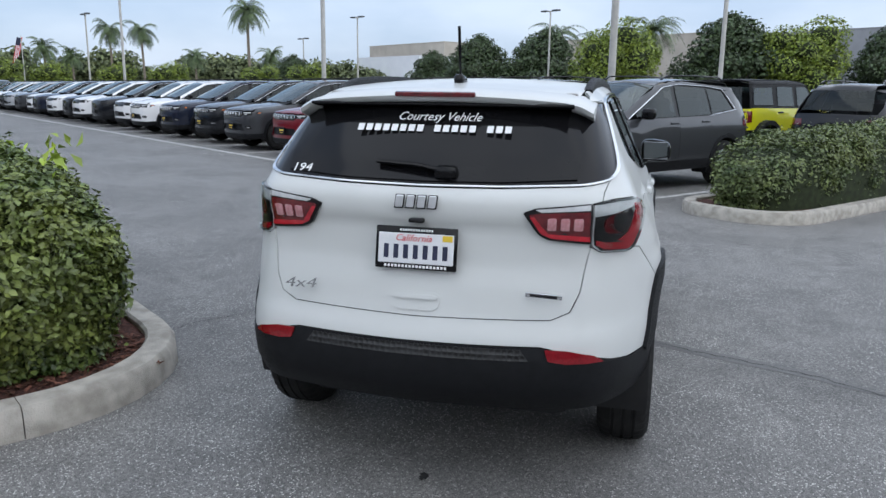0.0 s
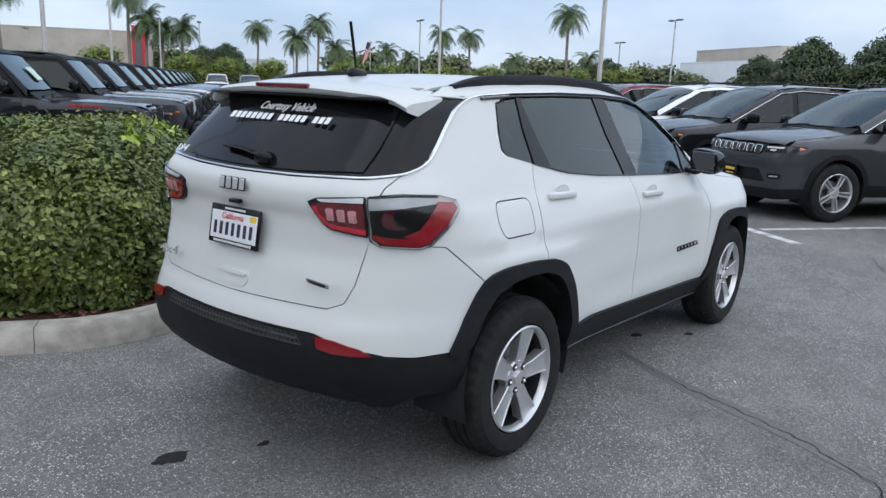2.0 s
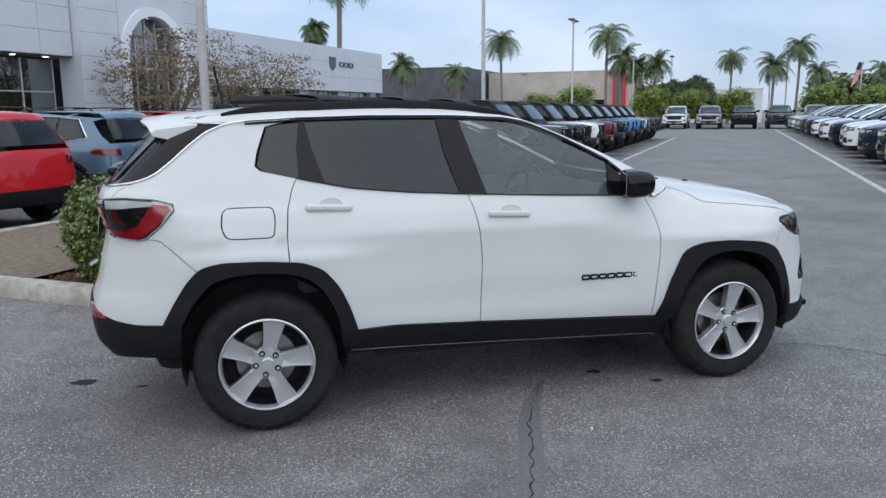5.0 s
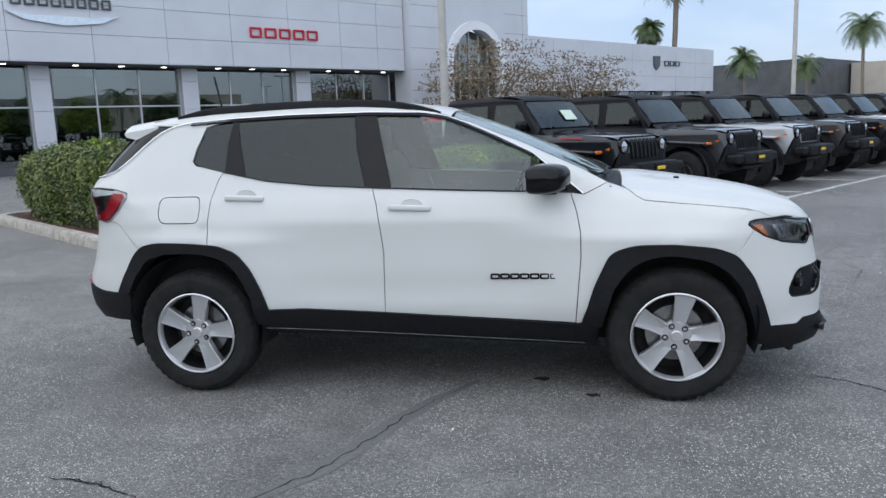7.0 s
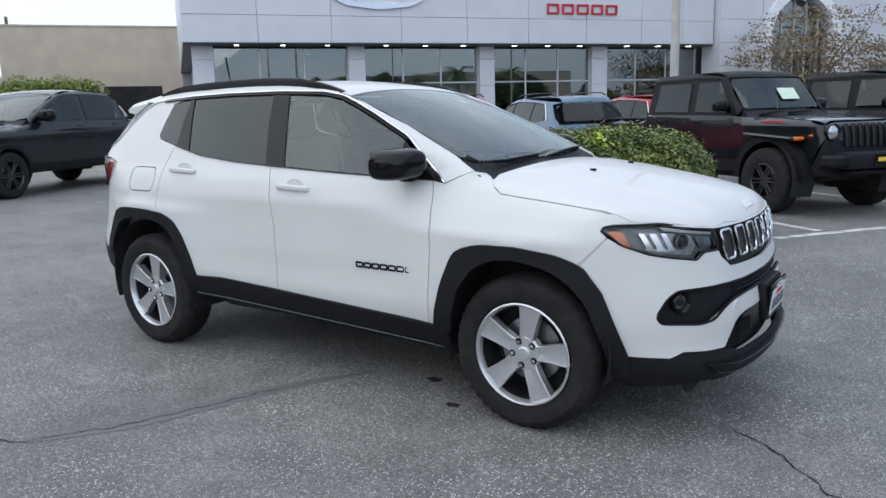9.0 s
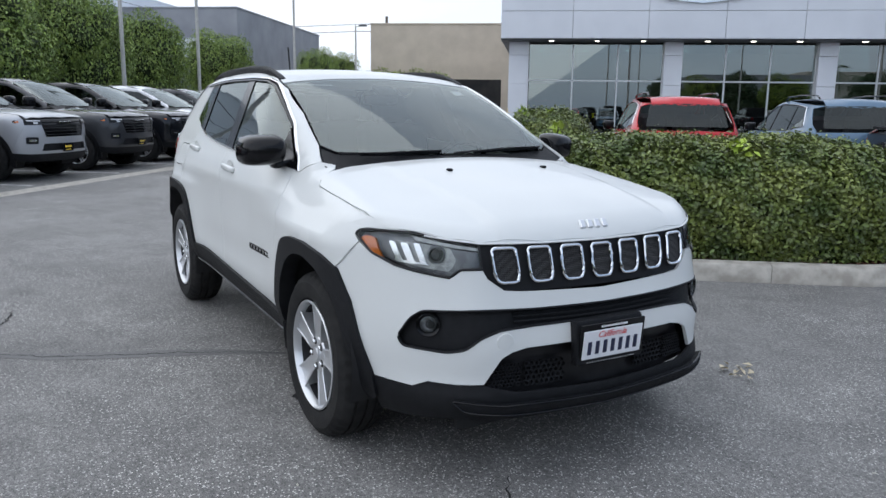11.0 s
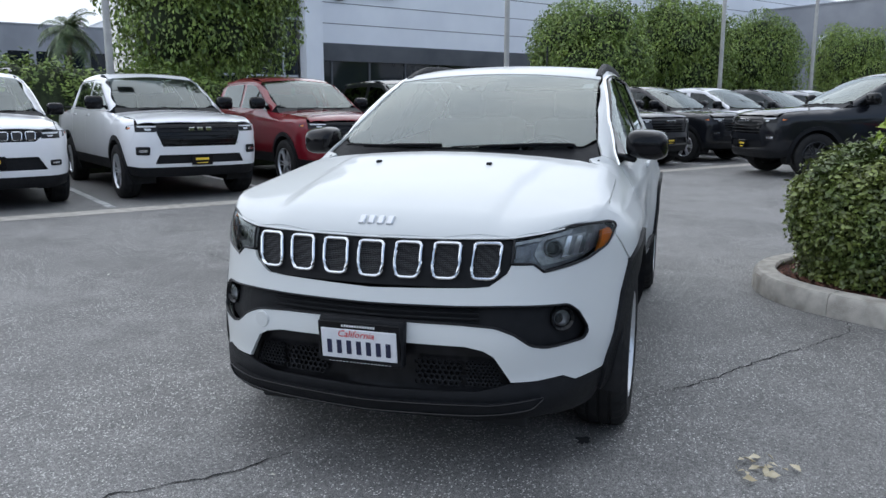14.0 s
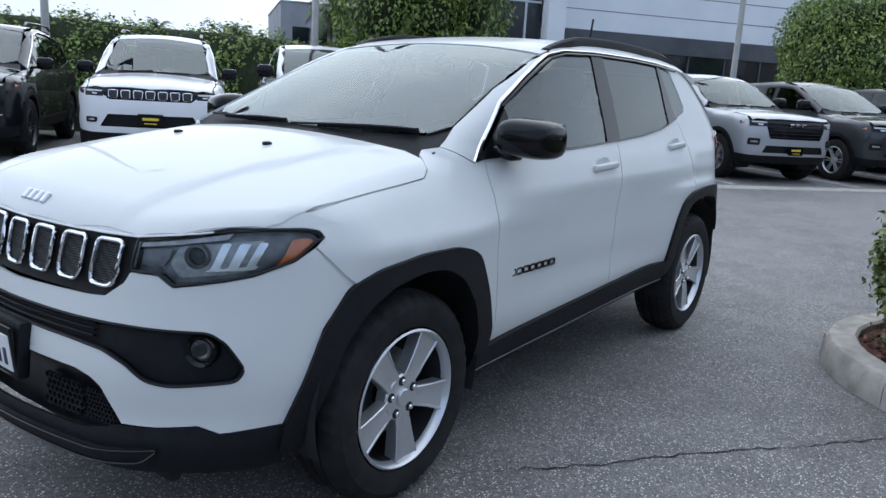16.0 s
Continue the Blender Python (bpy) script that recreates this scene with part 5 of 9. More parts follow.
    band = [("f", 0.0, 0.666), ("f", -0.33, 0.670), ("f", -0.50, 0.676), ("f", -0.69, 0.666), ("f", -0.722, 0.636), ("f", -0.756, 0.566), ("f", -0.746, 0.532), ("f", -0.63, 0.522), ("f", -0.58, 0.534), ("f", -0.525, 0.578), ("f", -0.46, 0.603), ("f", -0.33, 0.610), ("f", 0.0, 0.613)]
    half = [("f", 0.0, 0.722)] + white_top[::-1][1:] + white_low[::-1] + opening[::-1]
    nose = H.add("front_bumper", "cf", both_halves(H, "cf", half), WHITE, car, step=0.04, holes=[both_halves(H, "cf", band)], hsoft=0.016, gap=0.0015, thick=0.014)[0]
    H.add("bumper_intake", "cf", both_halves(H, "cf", band), TRIM, nose, "matt black intake band", step=0.05, off=-0.03, gap=-0.004, thick=0)
    for z in (0.625, 0.642, 0.658):
        strip(H, "intake_bar", "f", [(-0.40, z + 0.004), (0.0, z), (0.40, z + 0.004)], 0.006, TRIM, nose, both=False, off=-0.018, soft=0.014)
    strip(H, "intake_trim", "cf", both_halves(H, "cf", band), 0.008, TRIM, nose, both=False, off=-0.004, soft=0.016, closed=True)
    for sgn in (1, -1):
        fog = new("fog_lamp")
        fog.parent = nose
        P = H.cast("f", [sgn * -0.668], [0.614])[0]
        fog.matrix_basis = pose(P[0] - 0.026, P[1], P[2], 0, 0, sgn * -28)
        part("bezel", revolve([(0.030, 0.0), (0.042, 0.012), (0.046, 0.004), (0.046, -0.02)], 24, "x"), GLOSSBLACK, fog)
        part("reflector", revolve([(0.001, -0.020), (0.014, -0.016), (0.030, 0.000)], 24, "x"), LAMPGREY, fog)
        part("lens", revolve([(0.001, 0.014), (0.018, 0.011), (0.031, 0.004)], 24, "x"), LENS, fog)
    grille = [("f", 0.0, 0.731), ("f", -0.36, 0.735), ("f", -0.43, 0.742), ("f", -0.488, 0.785), ("f", -0.504, 0.812), ("f", -0.503, 0.908), ("f", -0.25, 0.903), ("f", 0.0, 0.900)]
    gr = H.add("grille", "cf", both_halves(H, "cf", grille), TRIM, car, "black grille with seven chrome-ringed slots", step=0.05, off=-0.010, gap=0.001)[0]
    for i in range(7):
        y = (i - 3) * 0.1385
        dz = -0.0 + abs(i - 3) * 0.002
        sk = 0.006 * (i - 3) / 3
        slot = [("f", y - 0.046 + sk, 0.883 + dz), ("f", y + 0.046 + sk, 0.883 + dz), ("f", y + 0.047, 0.795), ("f", y + 0.036 - sk, 0.762 + dz), ("f", y - 0.036 - sk, 0.762 + dz), ("f", y - 0.047, 0.795)]
        p = H.path("cf", slot, 0.02, 0.002, True, 0.016)
        part("slot_ring", tube(p, 0.0065, 8, True), CHROME, gr)
        H.add("slot_mesh", "cf", slot, HEXMESH, gr, step=0.04, off=-0.004, soft=0.016, gap=0.004, thick=0)
    # lower intake and lip
    lg = [("f", 0.0, 0.542), ("f", -0.37, 0.540), ("f", -0.43, 0.526), ("f", -0.525, 0.415), ("f", -0.545, 0.372), ("f", 0.0, 0.345)]
    H.add("lower_intake", "cf", both_halves(H, "cf", lg), LAMPBLACK, nose, "black lower intake", step=0.05, off=-0.05, gap=-0.004, thick=0)
    for y0, y1 in ((-0.49, -0.36), (-0.34, -0.18), (0.18, 0.34), (0.36, 0.49)):
        top = 0.478 if abs(y0 + y1) < 0.6 else 0.468
        sl = 0.045
        a = (y0 + (sl if y0 < -0.4 else 0), top)
        b = (y1 - (sl if y1 > 0.4 else 0), top)
        honeycomb(H, "intake_mesh", [a, b, (y1, 0.388), (y0, 0.388)], 0.021 if abs(y0 + y1) < 0.6 else 0.0145, 0.012, TRIM, nose, -0.028)
    lip = [("f", 0.0, 0.362), ("f", -0.40, 0.372), ("f", -0.517, 0.402), ("f", -0.60, 0.402), ("f", -0.68, 0.407), ("s", 1.93, 0.383), ("s", 1.77, 0.392), ("s", 1.75, 0.25), ("s", 1.88, 0.258), ("f", -0.62, 0.275), ("f", -0.35, 0.262), ("f", 0.0, 0.258)]
    H.add("bumper_cladding", "cf", both_halves(H, "cf", lip), TRIM, nose, "matt black chin", step=0.05, off=0.004, gap=0)
    chin = [("f", 0.0, 0.325), ("f", -0.45, 0.335), ("f", -0.62, 0.352), ("f", -0.58, 0.318), ("f", -0.40, 0.298), ("f", 0.0, 0.288)]
    H.add("chin_bar", "cf", both_halves(H, "cf", chin), TRIM, nose, step=0.05, off=0.020, gap=0, soft=0.014, thick=0.02)
    strip(H, "chin_edge", "cf", both_halves(H, "cf", chin), 0.005, GLOSSBLACK, nose, both=False, off=0.021, soft=0.014, closed=True)
    part("air_dam", rbox(0.04, 1.10, 0.10, 0.015, at=pose(1.95, 0, 0.235)), DARK, nose)
    P = H.cast("f", [-0.445], [0.562])[0]
    part("tow_cap", revolve([(0.001, 0.004), (0.030, 0.003), (0.033, -0.002)], 28, "x"), WHITE, nose, at=pose(P[0], P[1], P[2], 0, 0, -14))
    number_plate(nose, pose(2.195, -0.012, 0.528, 6, 0, 90))
    part("plate_bracket", rbox(0.04, 0.33, 0.17, 0.012, at=pose(2.170, -0.012, 0.532, 0, -5, 0)), TRIM, nose)
    letter_bars(4, 0.026, 0.038, 0.036, BADGE, car, pose(2.046, 0.0, 0.953, 0, 0, 90) @ pose(0, 0, 0, 50, 0, 0), "badge", 0.010, 0.15)
    # badges, handles, mirrors
    for sgn in (-1, 1):
        y = H.cast("s", [0.55], [0.665])[0][1] * -sgn
        badge_rings(7, 0.040, 0.022, 0.0515, GLOSSBLACK, door[0 if sgn < 0 else 1], pose(0.55, y + sgn * 0.002, 0.667, 90, 0, 0 if sgn < 0 else 180), "badge", 0.008, 0.0052, r=0.16)
        for x, z, own in ((-0.985, 1.105, rdoor), (-0.05, 1.037, door)):
            P = H.cast("s", [x], [z])[0]
            y = P[1] if sgn < 0 else -P[1]
            b = rbox(0.232, 0.026, 0.042, 0.014, 3)
            for v in b.verts:
                v.co.y += 0.016 * (1 - (v.co.x / 0.122) ** 2) * 1.0 - 0.01
                v.co.z *= 1.04 - 0.42 * (v.co.x / 0.122) ** 2
            own_door = own[0 if sgn < 0 else 1]
            part("door_handle", b, WHITE, own_door, at=pose(x, y + sgn * 0.016, z, 0, 2.5, 0) @ (Matrix.Diagonal((1, -1, 1, 1)) if sgn < 0 else Matrix()))
            cup = revolve([(0.001, 0.004), (0.042, 0.004), (0.046, 0.0)], 28)
            part("handle_cup", cup, WHITE, own_door, at=pose(x + 0.01, y + sgn * 0.001, z + 0.012) @ Matrix.Diagonal((1.3, 0.5, 0.72, 1)))
        # mirror
        mir = new("door_mirror")
        mir.parent = car
        mir.matrix_basis = Matrix.Diagonal((1, 1 if sgn < 0 else -1, 1, 1))
        b = bmesh.new()
        bmesh.ops.create_icosphere(b, subdivisions=4, radius=1.0)
        for v in b.verts:
            c = v.co.normalized()
            q = Vector([math.copysign(abs(k) ** 0.62, k) for k in c])
            x, yy, z = q.x * 0.112, q.y * 0.100, q.z * 0.074
            if x < -0.065:
                x = -0.065 + (x + 0.065) * 0.1
            z -= 0.02 * (yy / 0.118) * (-1) * 0.4
            v.co = (0.668 + x + yy * 0.32, -0.880 + yy, 1.174 + z * (1 - 0.9 * max(0, x)))
        part("mirror_cap", b, GLOSSBLACK, mir, "gloss black mirror cap")
        part("mirror_glass", rbox(0.006, 0.165, 0.115, 0.003, 1, at=pose(0.597, -0.880, 1.175, 0, 0, -17.7)), MIRROR, mir)
        part("mirror_arm", rbox(0.09, 0.14, 0.035, 0.014, at=pose(0.68, -0.765, 1.115, 12, 0, 0)), GLOSSBLACK, mir)
        # roof rail
        xs = np.linspace(-1.47, 0.09, 36)
        ys = 0.552 + 0.018 * sstep(-0.6, 0.1, xs)
        base = H.cast("t", xs, sgn * ys)
        b, rows = bmesh.new(), []
        for (x, y, z) in base:
            e = min((x + 1.47) / 0.26, (0.09 - x) / 0.34, 1.0)
            h = 0.004 + 0.030 * math.sin(e * math.pi / 2)
            rows.append([b.verts.new((x, y + sgn * dy, z + dz)) for dy, dz in ((0.018, -0.012), (0.018, h * 0.7), (0.010, h), (-0.010, h), (-0.018, h * 0.7), (-0.018, -0.012))])
        for r0, r1 in zip(rows, rows[1:]):
            for k in range(5):
                b.faces.new((r0[k], r0[k + 1], r1[k + 1], r1[k]))
        b.faces.new(rows[0])
        b.faces.new(rows[-1])
        bmesh.ops.recalc_face_normals(b, faces=b.faces)
        part("roof_rail", b, TRIM, car, "black roof rail", smooth=40)
        # washer nozzle, front wiper
        z = H.cast("t", [1.385], [sgn * 0.255])[0][2]
        part("washer_nozzle", rbox(0.03, 0.022, 0.014, 0.005, at=pose(1.385, sgn * 0.255, z + 0.005)), TRIM, car)
    for pts in ([(0.968, -0.60), (0.996, -0.40), (1.004, -0.08)], [(1.03, -0.02), (0.994, 0.24), (0.944, 0.56)]):
        dense = [(pts[0][0] + (pts[1][0] - pts[0][0]) * t, pts[0][1] + (pts[1][1] - pts[0][1]) * t) for t in (0, 0.5)] + [(pts[1][0] + (pts[2][0] - pts[1][0]) * t, pts[1][1] + (pts[2][1] - pts[1][1]) * t) for t in (0, 0.34, 0.67, 1)]
        p = [Vector(q) + Vector((0, 0, 0.012)) for q in HERO.cast("t", [d[0] for d in dense], [d[1] for d in dense])]
        blade = [Vector((q.x - 0.005, q.y, q.z - 0.008)) for q in p[1:]]
        part("wiper", join(tube(p, 0.0075, 6, False, 0.7), tube(blade, 0.006, 6)), TRIM, car)
    # aerial
    part("aerial", join(rbox(0.10, 0.045, 0.05, 0.018, 3, at=pose(-1.45, 0.0, 1.598, 0, 8, 0)), tube([(-1.455, 0, 1.61), (-1.495, 0, 1.822)], 0.005, 6, radii=[0.006, 0.004]), tube([(-1.470, 0, 1.69), (-1.495, 0, 1.824)], 0.0068, 8)), GLOSSBLACK, car)
    # under the skin
    part("underbody", join(rbox(3.5, 1.16, 0.50, 0.08, at=pose(-0.12, 0, 0.50)), rbox(1.55, 1.56, 0.30, 0.05, at=pose(0.0, 0, 0.44)), rbox(0.30, 1.0, 0.36, 0.05, at=pose(1.80, 0, 0.58))), DARK, car)
    for sgn in (-1, 1):
        for x, zc in ((1.318, 0.40), (-1.318, 0.40)):
            pr = [(x + 0.405 * math.cos(a), zc + 0.405 * math.sin(a) * 0.98) for a in np.linspace(-0.35, math.pi + 0.35, 26)]
            b = bmesh.new()
            r0 = [b.verts.new((a, sgn * 0.60, c)) for a, c in pr]
            r1 = [b.verts.new((a, sgn * 0.868, c)) for a, c in pr]
            for i in range(len(pr) - 1):
                b.faces.new((r0[i], r0[i + 1], r1[i + 1], r1[i]))
            b.faces.new(r0)
            part("wheel_well", b, DARK, car)
    # cabin
    for sgn in (-1, 1):
        for x in (-0.05, -0.85):
            part("seat_back", rbox(0.16, 0.50, 0.62, 0.06, 3, at=pose(x - 0.33, sgn * 0.36, 0.98, 0, -14, 0)), SEAT, car)
            part("headrest", rbox(0.10, 0.26, 0.19, 0.045, 3, at=pose(x - 0.43, sgn * 0.36, 1.375, 0, -10, 0)), SEAT, car)
            part("seat", rbox(0.52, 0.50, 0.16, 0.06, 3, at=pose(x - 0.05, sgn * 0.36, 0.70, 0, -5, 0)), SEAT, car)
    part("dashboard", rbox(0.50, 1.36, 0.26, 0.09, 3, at=pose(0.78, 0, 0.98, 0, 8, 0)), CABIN, car)
    part("steering_wheel", join(tube([(0.44 + 0.07 * math.sin(a), 0.36 + 0.185 * math.cos(a), 1.02 + 0.175 * math.sin(a)) for a in np.linspace(0, 2 * math.pi, 25)[:-1]], 0.015, 8, True), rbox(0.05, 0.30, 0.06, 0.02, at=pose(0.45, 0.36, 1.02))), GLOSSBLACK, car)
    part("headliner", rbox(1.7, 1.05, 0.03, 0.01, at=pose(-0.80, 0, 1.535)), surface("headliner_cloth", (0.30, 0.29, 0.28), (0.34, 0.33, 0.32), rough=0.95, scale=40), car)
    part("rear_view_mirror", rbox(0.04, 0.22, 0.06, 0.02, at=pose(0.14, 0, 1.425)), GLOSSBLACK, car)
    part("sensor_housing", rbox(0.12, 0.12, 0.03, 0.01, at=pose(0.20, 0, 1.475, 0, 23, 0)), GLOSSBLACK, car)
    sh = part("inspection_sticker", rbox(0.002, 0.06, 0.06, 0, at=pose(0.14, 0.52, 1.475, 0, -66, 0)), PLATEWHITE, car)
    letter_bars(12, 0.016, 0.014, 0.021, DECAL, car, pose(0.13, -0.42, 1.502) @ pose(0, 0, 0, 24, 0, 90), "windshield_strip", 0.001)
    # wheels
    for x, y, rz in ((1.318, -0.775, 0), (-1.318, -0.775, 0), (1.318, 0.775, 180), (-1.318, 0.775, 180)):
        wheel(car, pose(x, y, 0.347, 0, 11 if rz == 0 else 31, rz))
    return car


hero = build_hero()

# ---- the other cars of the lot ----
BODYPAINT = paint("car_paint_base", (0.03, 0.03, 0.035))
PAINTS = {
    "black": paint("black_car_paint", (0.004, 0.005, 0.008)),
    "grey": paint("granite_grey_paint", (0.045, 0.047, 0.052), 0.35),
    "navy": paint("navy_car_paint", (0.010, 0.014, 0.030), 0.2),
    "white": paint("bright_white_paint", (0.78, 0.78, 0.79)),
    "red": paint("maroon_car_paint", (0.16, 0.006, 0.014), 0.15),
    "silver": paint("silver_car_paint", (0.42, 0.43, 0.45), 0.5),
    "yellow": paint("yellow_car_paint", (0.62, 0.62, 0.01)),
    "brightred": paint("red_car_paint", (0.48, 0.010, 0.018)),
    "blue": paint("blue_grey_paint", (0.10, 0.17, 0.25), 0.3),
    "hydro": paint("bright_blue_paint", (0.02, 0.20, 0.50)),
}
CARGLASS = glass("parked_car_glass", (0.10, 0.112, 0.118), mixv=0.50)
CARSHIELD = glass("parked_windshield_glass", (0.42, 0.50, 0.50), mixv=0.75)


def arc(cx, cz, r, a0, a1, n=12):
    return [(cx + r * math.cos(radians(a0 + (a1 - a0) * i / n)), cz + r * math.sin(radians(a0 + (a1 - a0) * i / n))) for i in range(n + 1)]


def vehicle(name, label, category, P):
    """A parked car from its measures: profile curves, wheel places, door lines and nose style."""
    S = Shape(P["top"], P["front"], P["rear"], P["side"], P["crown"], P["front_bow"], P["rear_bow"], P.get("extra"), P.get("axis", 1.2), k_front=P.get("k_front", 0.18), k_rear=0.16)
    car = thing(name, Matrix(), label, category)
    st = 0.12
    R, ra, wf, wr = P["R"], P["ra"], P["wf"], P["wr"]
    zs, zb, xa, xb, xc = P["sill"], P["belt"], P["xa"], P["xb"], P["xc"]
    zb = smooth_curve(zb)
    B = lambda x: (x, float(zb(x)))
    hubz = R + 0.02
    az = lambda wx, x: hubz + math.sqrt(max(0, ra**2 - (x - wx) ** 2))
    ang = lambda wx, x: math.degrees(math.acos(max(-1, min(1, (x - wx) / ra))))
    low = lambda: math.degrees(math.asin(max(-1, (zs - hubz) / ra)))
    # sides
    rd = [B(xb), (xb, zs)] + arc(wr, hubz, ra, low(), ang(wr, xa), 8) + [B(xa), B((xa + xb) / 2)]
    if P.get("rear_doors", True):
        S.add("rear_door", "s", rd, BODYPAINT, car, both=True, step=st)
    fd = [B(xc), (xc, zs), (xb, zs), B(xb), B((xb + xc) / 2)]
    S.add("front_door", "s", fd, BODYPAINT, car, both=True, step=st)
    nose_x, tail_x = P["nose_x"], P["tail_x"]
    fen = [B(xc), (xc, zs)] + [(x, z) for x, z in arc(wf, hubz, ra, 180 - low(), 0, 12)] + [(wf + ra + 0.02, hubz + 0.1), ("f", -P["lamp_y"][1], P["lamp_z"][0]), ("f", -P["lamp_y"][1], P["lamp_z"][1])] + \
          [("t", x, -y) for x, y in P["hood_edge"][::-1]]
    S.add("front_fender", "cf" if P.get("round_nose", True) else "s", [p if len(p) == 3 else ("s", *p) for p in fen], BODYPAINT, car, both=True, step=st)
    qtop = P["quarter_top"]
    qu = [("s", *B(xa)), ("s", xa, az(wr, xa))] + [("s", *p) for p in arc(wr, hubz, ra, ang(wr, xa), 180, 10)] + [("s", wr - ra - 0.02, P["bump_z"]), ("r", -P["tail_y"], P["bump_z"]), ("r", -P["tail_y"], P["lamp_rz"][1])] + qtop
    S.add("rear_quarter", "cr", qu, BODYPAINT, car, both=True, step=st)
    # glass
    for nm, pts in P["windows"]:
        S.add(nm, "s", pts, CARGLASS, car, both=True, step=0.2, thick=0.004, off=-0.002, gap=0)
    if "pillar" in P:
        S.add("window_frame", "s", P["pillar"], P.get("pillar_mat", GLOSSBLACK), car, both=True, step=0.15, off=-0.012, gap=0, holes=[w for _, w in P["windows"]])
    ws = P["shield"]
    sh = S.add("windshield", "t", ws + [(a, -b) for a, b in ws[::-1] if abs(b) > 0], CARSHIELD, car, step=0.15, thick=0.004, off=-0.004, gap=0)
    cw = P["cowl"]
    S.add("cowl", "t", cw + [(a, -b) for a, b in cw[::-1] if abs(b) > 0], TRIM, car, step=0.2, off=-0.01, gap=0)
    rf = P["roof"]
    S.add("roof", "t", rf + [(a, -b) for a, b in rf[::-1] if abs(b) > 0], P.get("roof_mat", BODYPAINT), car, step=0.16, gap=0)
    S.add("roof_side", "s", P["roof_side"], P.get("roof_mat", BODYPAINT), car, both=True, step=0.16, gap=0)
    he = P["hood_edge"]
    hood = [(he[0][0], 0.0)] + [(x, -y) for x, y in he] + [tuple(p) for p in S.settle("t", [("f", -P["lamp_y"][1] * 0.96, P["lamp_z"][1] + 0.012), ("f", -P["grille"][0][1], P["hood_z"]), ("f", 0.0, P["hood_z"])])]
    S.add("hood", "t", hood + [(a, -b) for a, b in hood[::-1] if abs(b) > 0.01], BODYPAINT, car, step=0.12, gap=0.003)
    # nose
    g = P["grille"]
    grille = S.add("grille", "cf", both_halves(S, "cf", [("f", 0.0, g[-1][2])] + [("f", -y, z) for _, y, z in g[::-1]] + [("f", 0.0, g[0][2])]), P.get("grille_mat", GLOSSBLACK), car, "black grille", step=0.14, off=-0.012, gap=0)[0]
    if P["style"] == "slots":
        n, dy, w, z0, z1 = P["slots"]
        for i in range(n):
            y = (i - (n - 1) / 2) * dy
            slot = [("f", y - w, z1), ("f", y + w, z1), ("f", y + w * 0.9, z0), ("f", y - w * 0.9, z0)]
            p = S.path("cf", slot, 0.05, 0.0, True, 0.02)
            part("slot_ring", tube(p, 0.007, 5, True), P.get("slot_mat", CHROME), grille)
            S.add("slot_mesh", "cf", slot, HEXBIG, grille, step=0.12, off=-0.004, soft=0.02, gap=0, thick=0)
    elif P["style"] == "ram":
        z0, z1 = g[-1][2], g[0][2]
        for k in range(5):
            z = z0 + (z1 - z0) * (k + 0.7) / 5.6
            strip(S, "grille_bar", "f", [(-g[1][1] + 0.05, z), (0, z), (g[1][1] - 0.05, z)], 0.010, TRIM, grille, both=False, off=0.0, soft=0)
        xx = S.cast("f", [0.0], [z1 - 0.075])[0][0]
        letter_bars(3, 0.085, 0.052, 0.125, CHROME, grille, pose(xx + 0.012, 0, z1 - 0.075, 90, 0, 90), "badge", 0.014)
    lam = [("f", -P["lamp_y"][0], P["lamp_z"][0] + 0.01), ("f", -P["lamp_y"][0], P["lamp_z"][1]), ("f", -P["lamp_y"][1], P["lamp_z"][1] + 0.012), ("s", P["lamp_tip"][0], P["lamp_tip"][1] + 0.04), ("s", *P["lamp_tip"]), ("f", -P["lamp_y"][1], P["lamp_z"][0])]
    for sgn in (1, -1):
        q = [(sgn * a, b) for a, b in S.settle("cf", lam)]
        lp = S.add("headlamp", "cf", q, LAMPBLACK, car, step=0.1, off=-0.004, gap=0, thick=0.02)[0]
        y0, y1, zz0, zz1 = *P["lamp_y"], *P["lamp_z"]
        w = y1 - y0
        for ya, yb, za, zb2, mt in ((0.05, 0.92, zz1 - 0.010, zz1 - 0.028, LAMPTOP), (0.30, 0.62, zz1 - 0.045, zz0 + 0.022, LAMPTOP)):
            cell = [("f", -y0 - w * ya, za), ("f", -y0 - w * yb, za + 0.004), ("f", -y0 - w * yb + 0.012, zb2), ("f", -y0 - w * ya - 0.008, zb2)]
            S.add("lamp_reflector", "cf", [(sgn * a, b) for a, b in S.settle("cf", cell)], mt, lp, step=0.1, off=0.002, gap=0, thick=0)
        am = [("s", P["lamp_tip"][0] + 0.015, P["lamp_tip"][1] + 0.012), ("s", P["lamp_tip"][0] + 0.09, P["lamp_tip"][1] + 0.035), ("s", P["lamp_tip"][0] + 0.09, P["lamp_tip"][1])]
        S.add("side_marker", "cf", [(sgn * a, b) for a, b in S.settle("cf", am)], AMBER, lp, step=0.1, off=0.003, gap=0, thick=0)
        # tail lamp
        tl = [("r", -P["tail_y"] + P["lamp_rw"], P["lamp_rz"][0]), ("r", -P["tail_y"] + P["lamp_rw"], P["lamp_rz"][1]), ("r", -P["tail_y"], P["lamp_rz"][1]), ("s", *P["tail_tip"][1]), ("s", *P["tail_tip"][0]), ("r", -P["tail_y"], P["lamp_rz"][0])]
        S.add("tail_lamp", "cr", [(sgn * a, b) for a, b in S.settle("cr", tl)], REDDARK, car, "dark red tail lamp", step=0.1, off=0.006, gap=0, thick=0.02)
    if P.get("chrome"):
        strip(S, "window_chrome", "s", P["pillar"][2:] + P["pillar"][:2], 0.010, CHROME, car, off=0.004, soft=0)
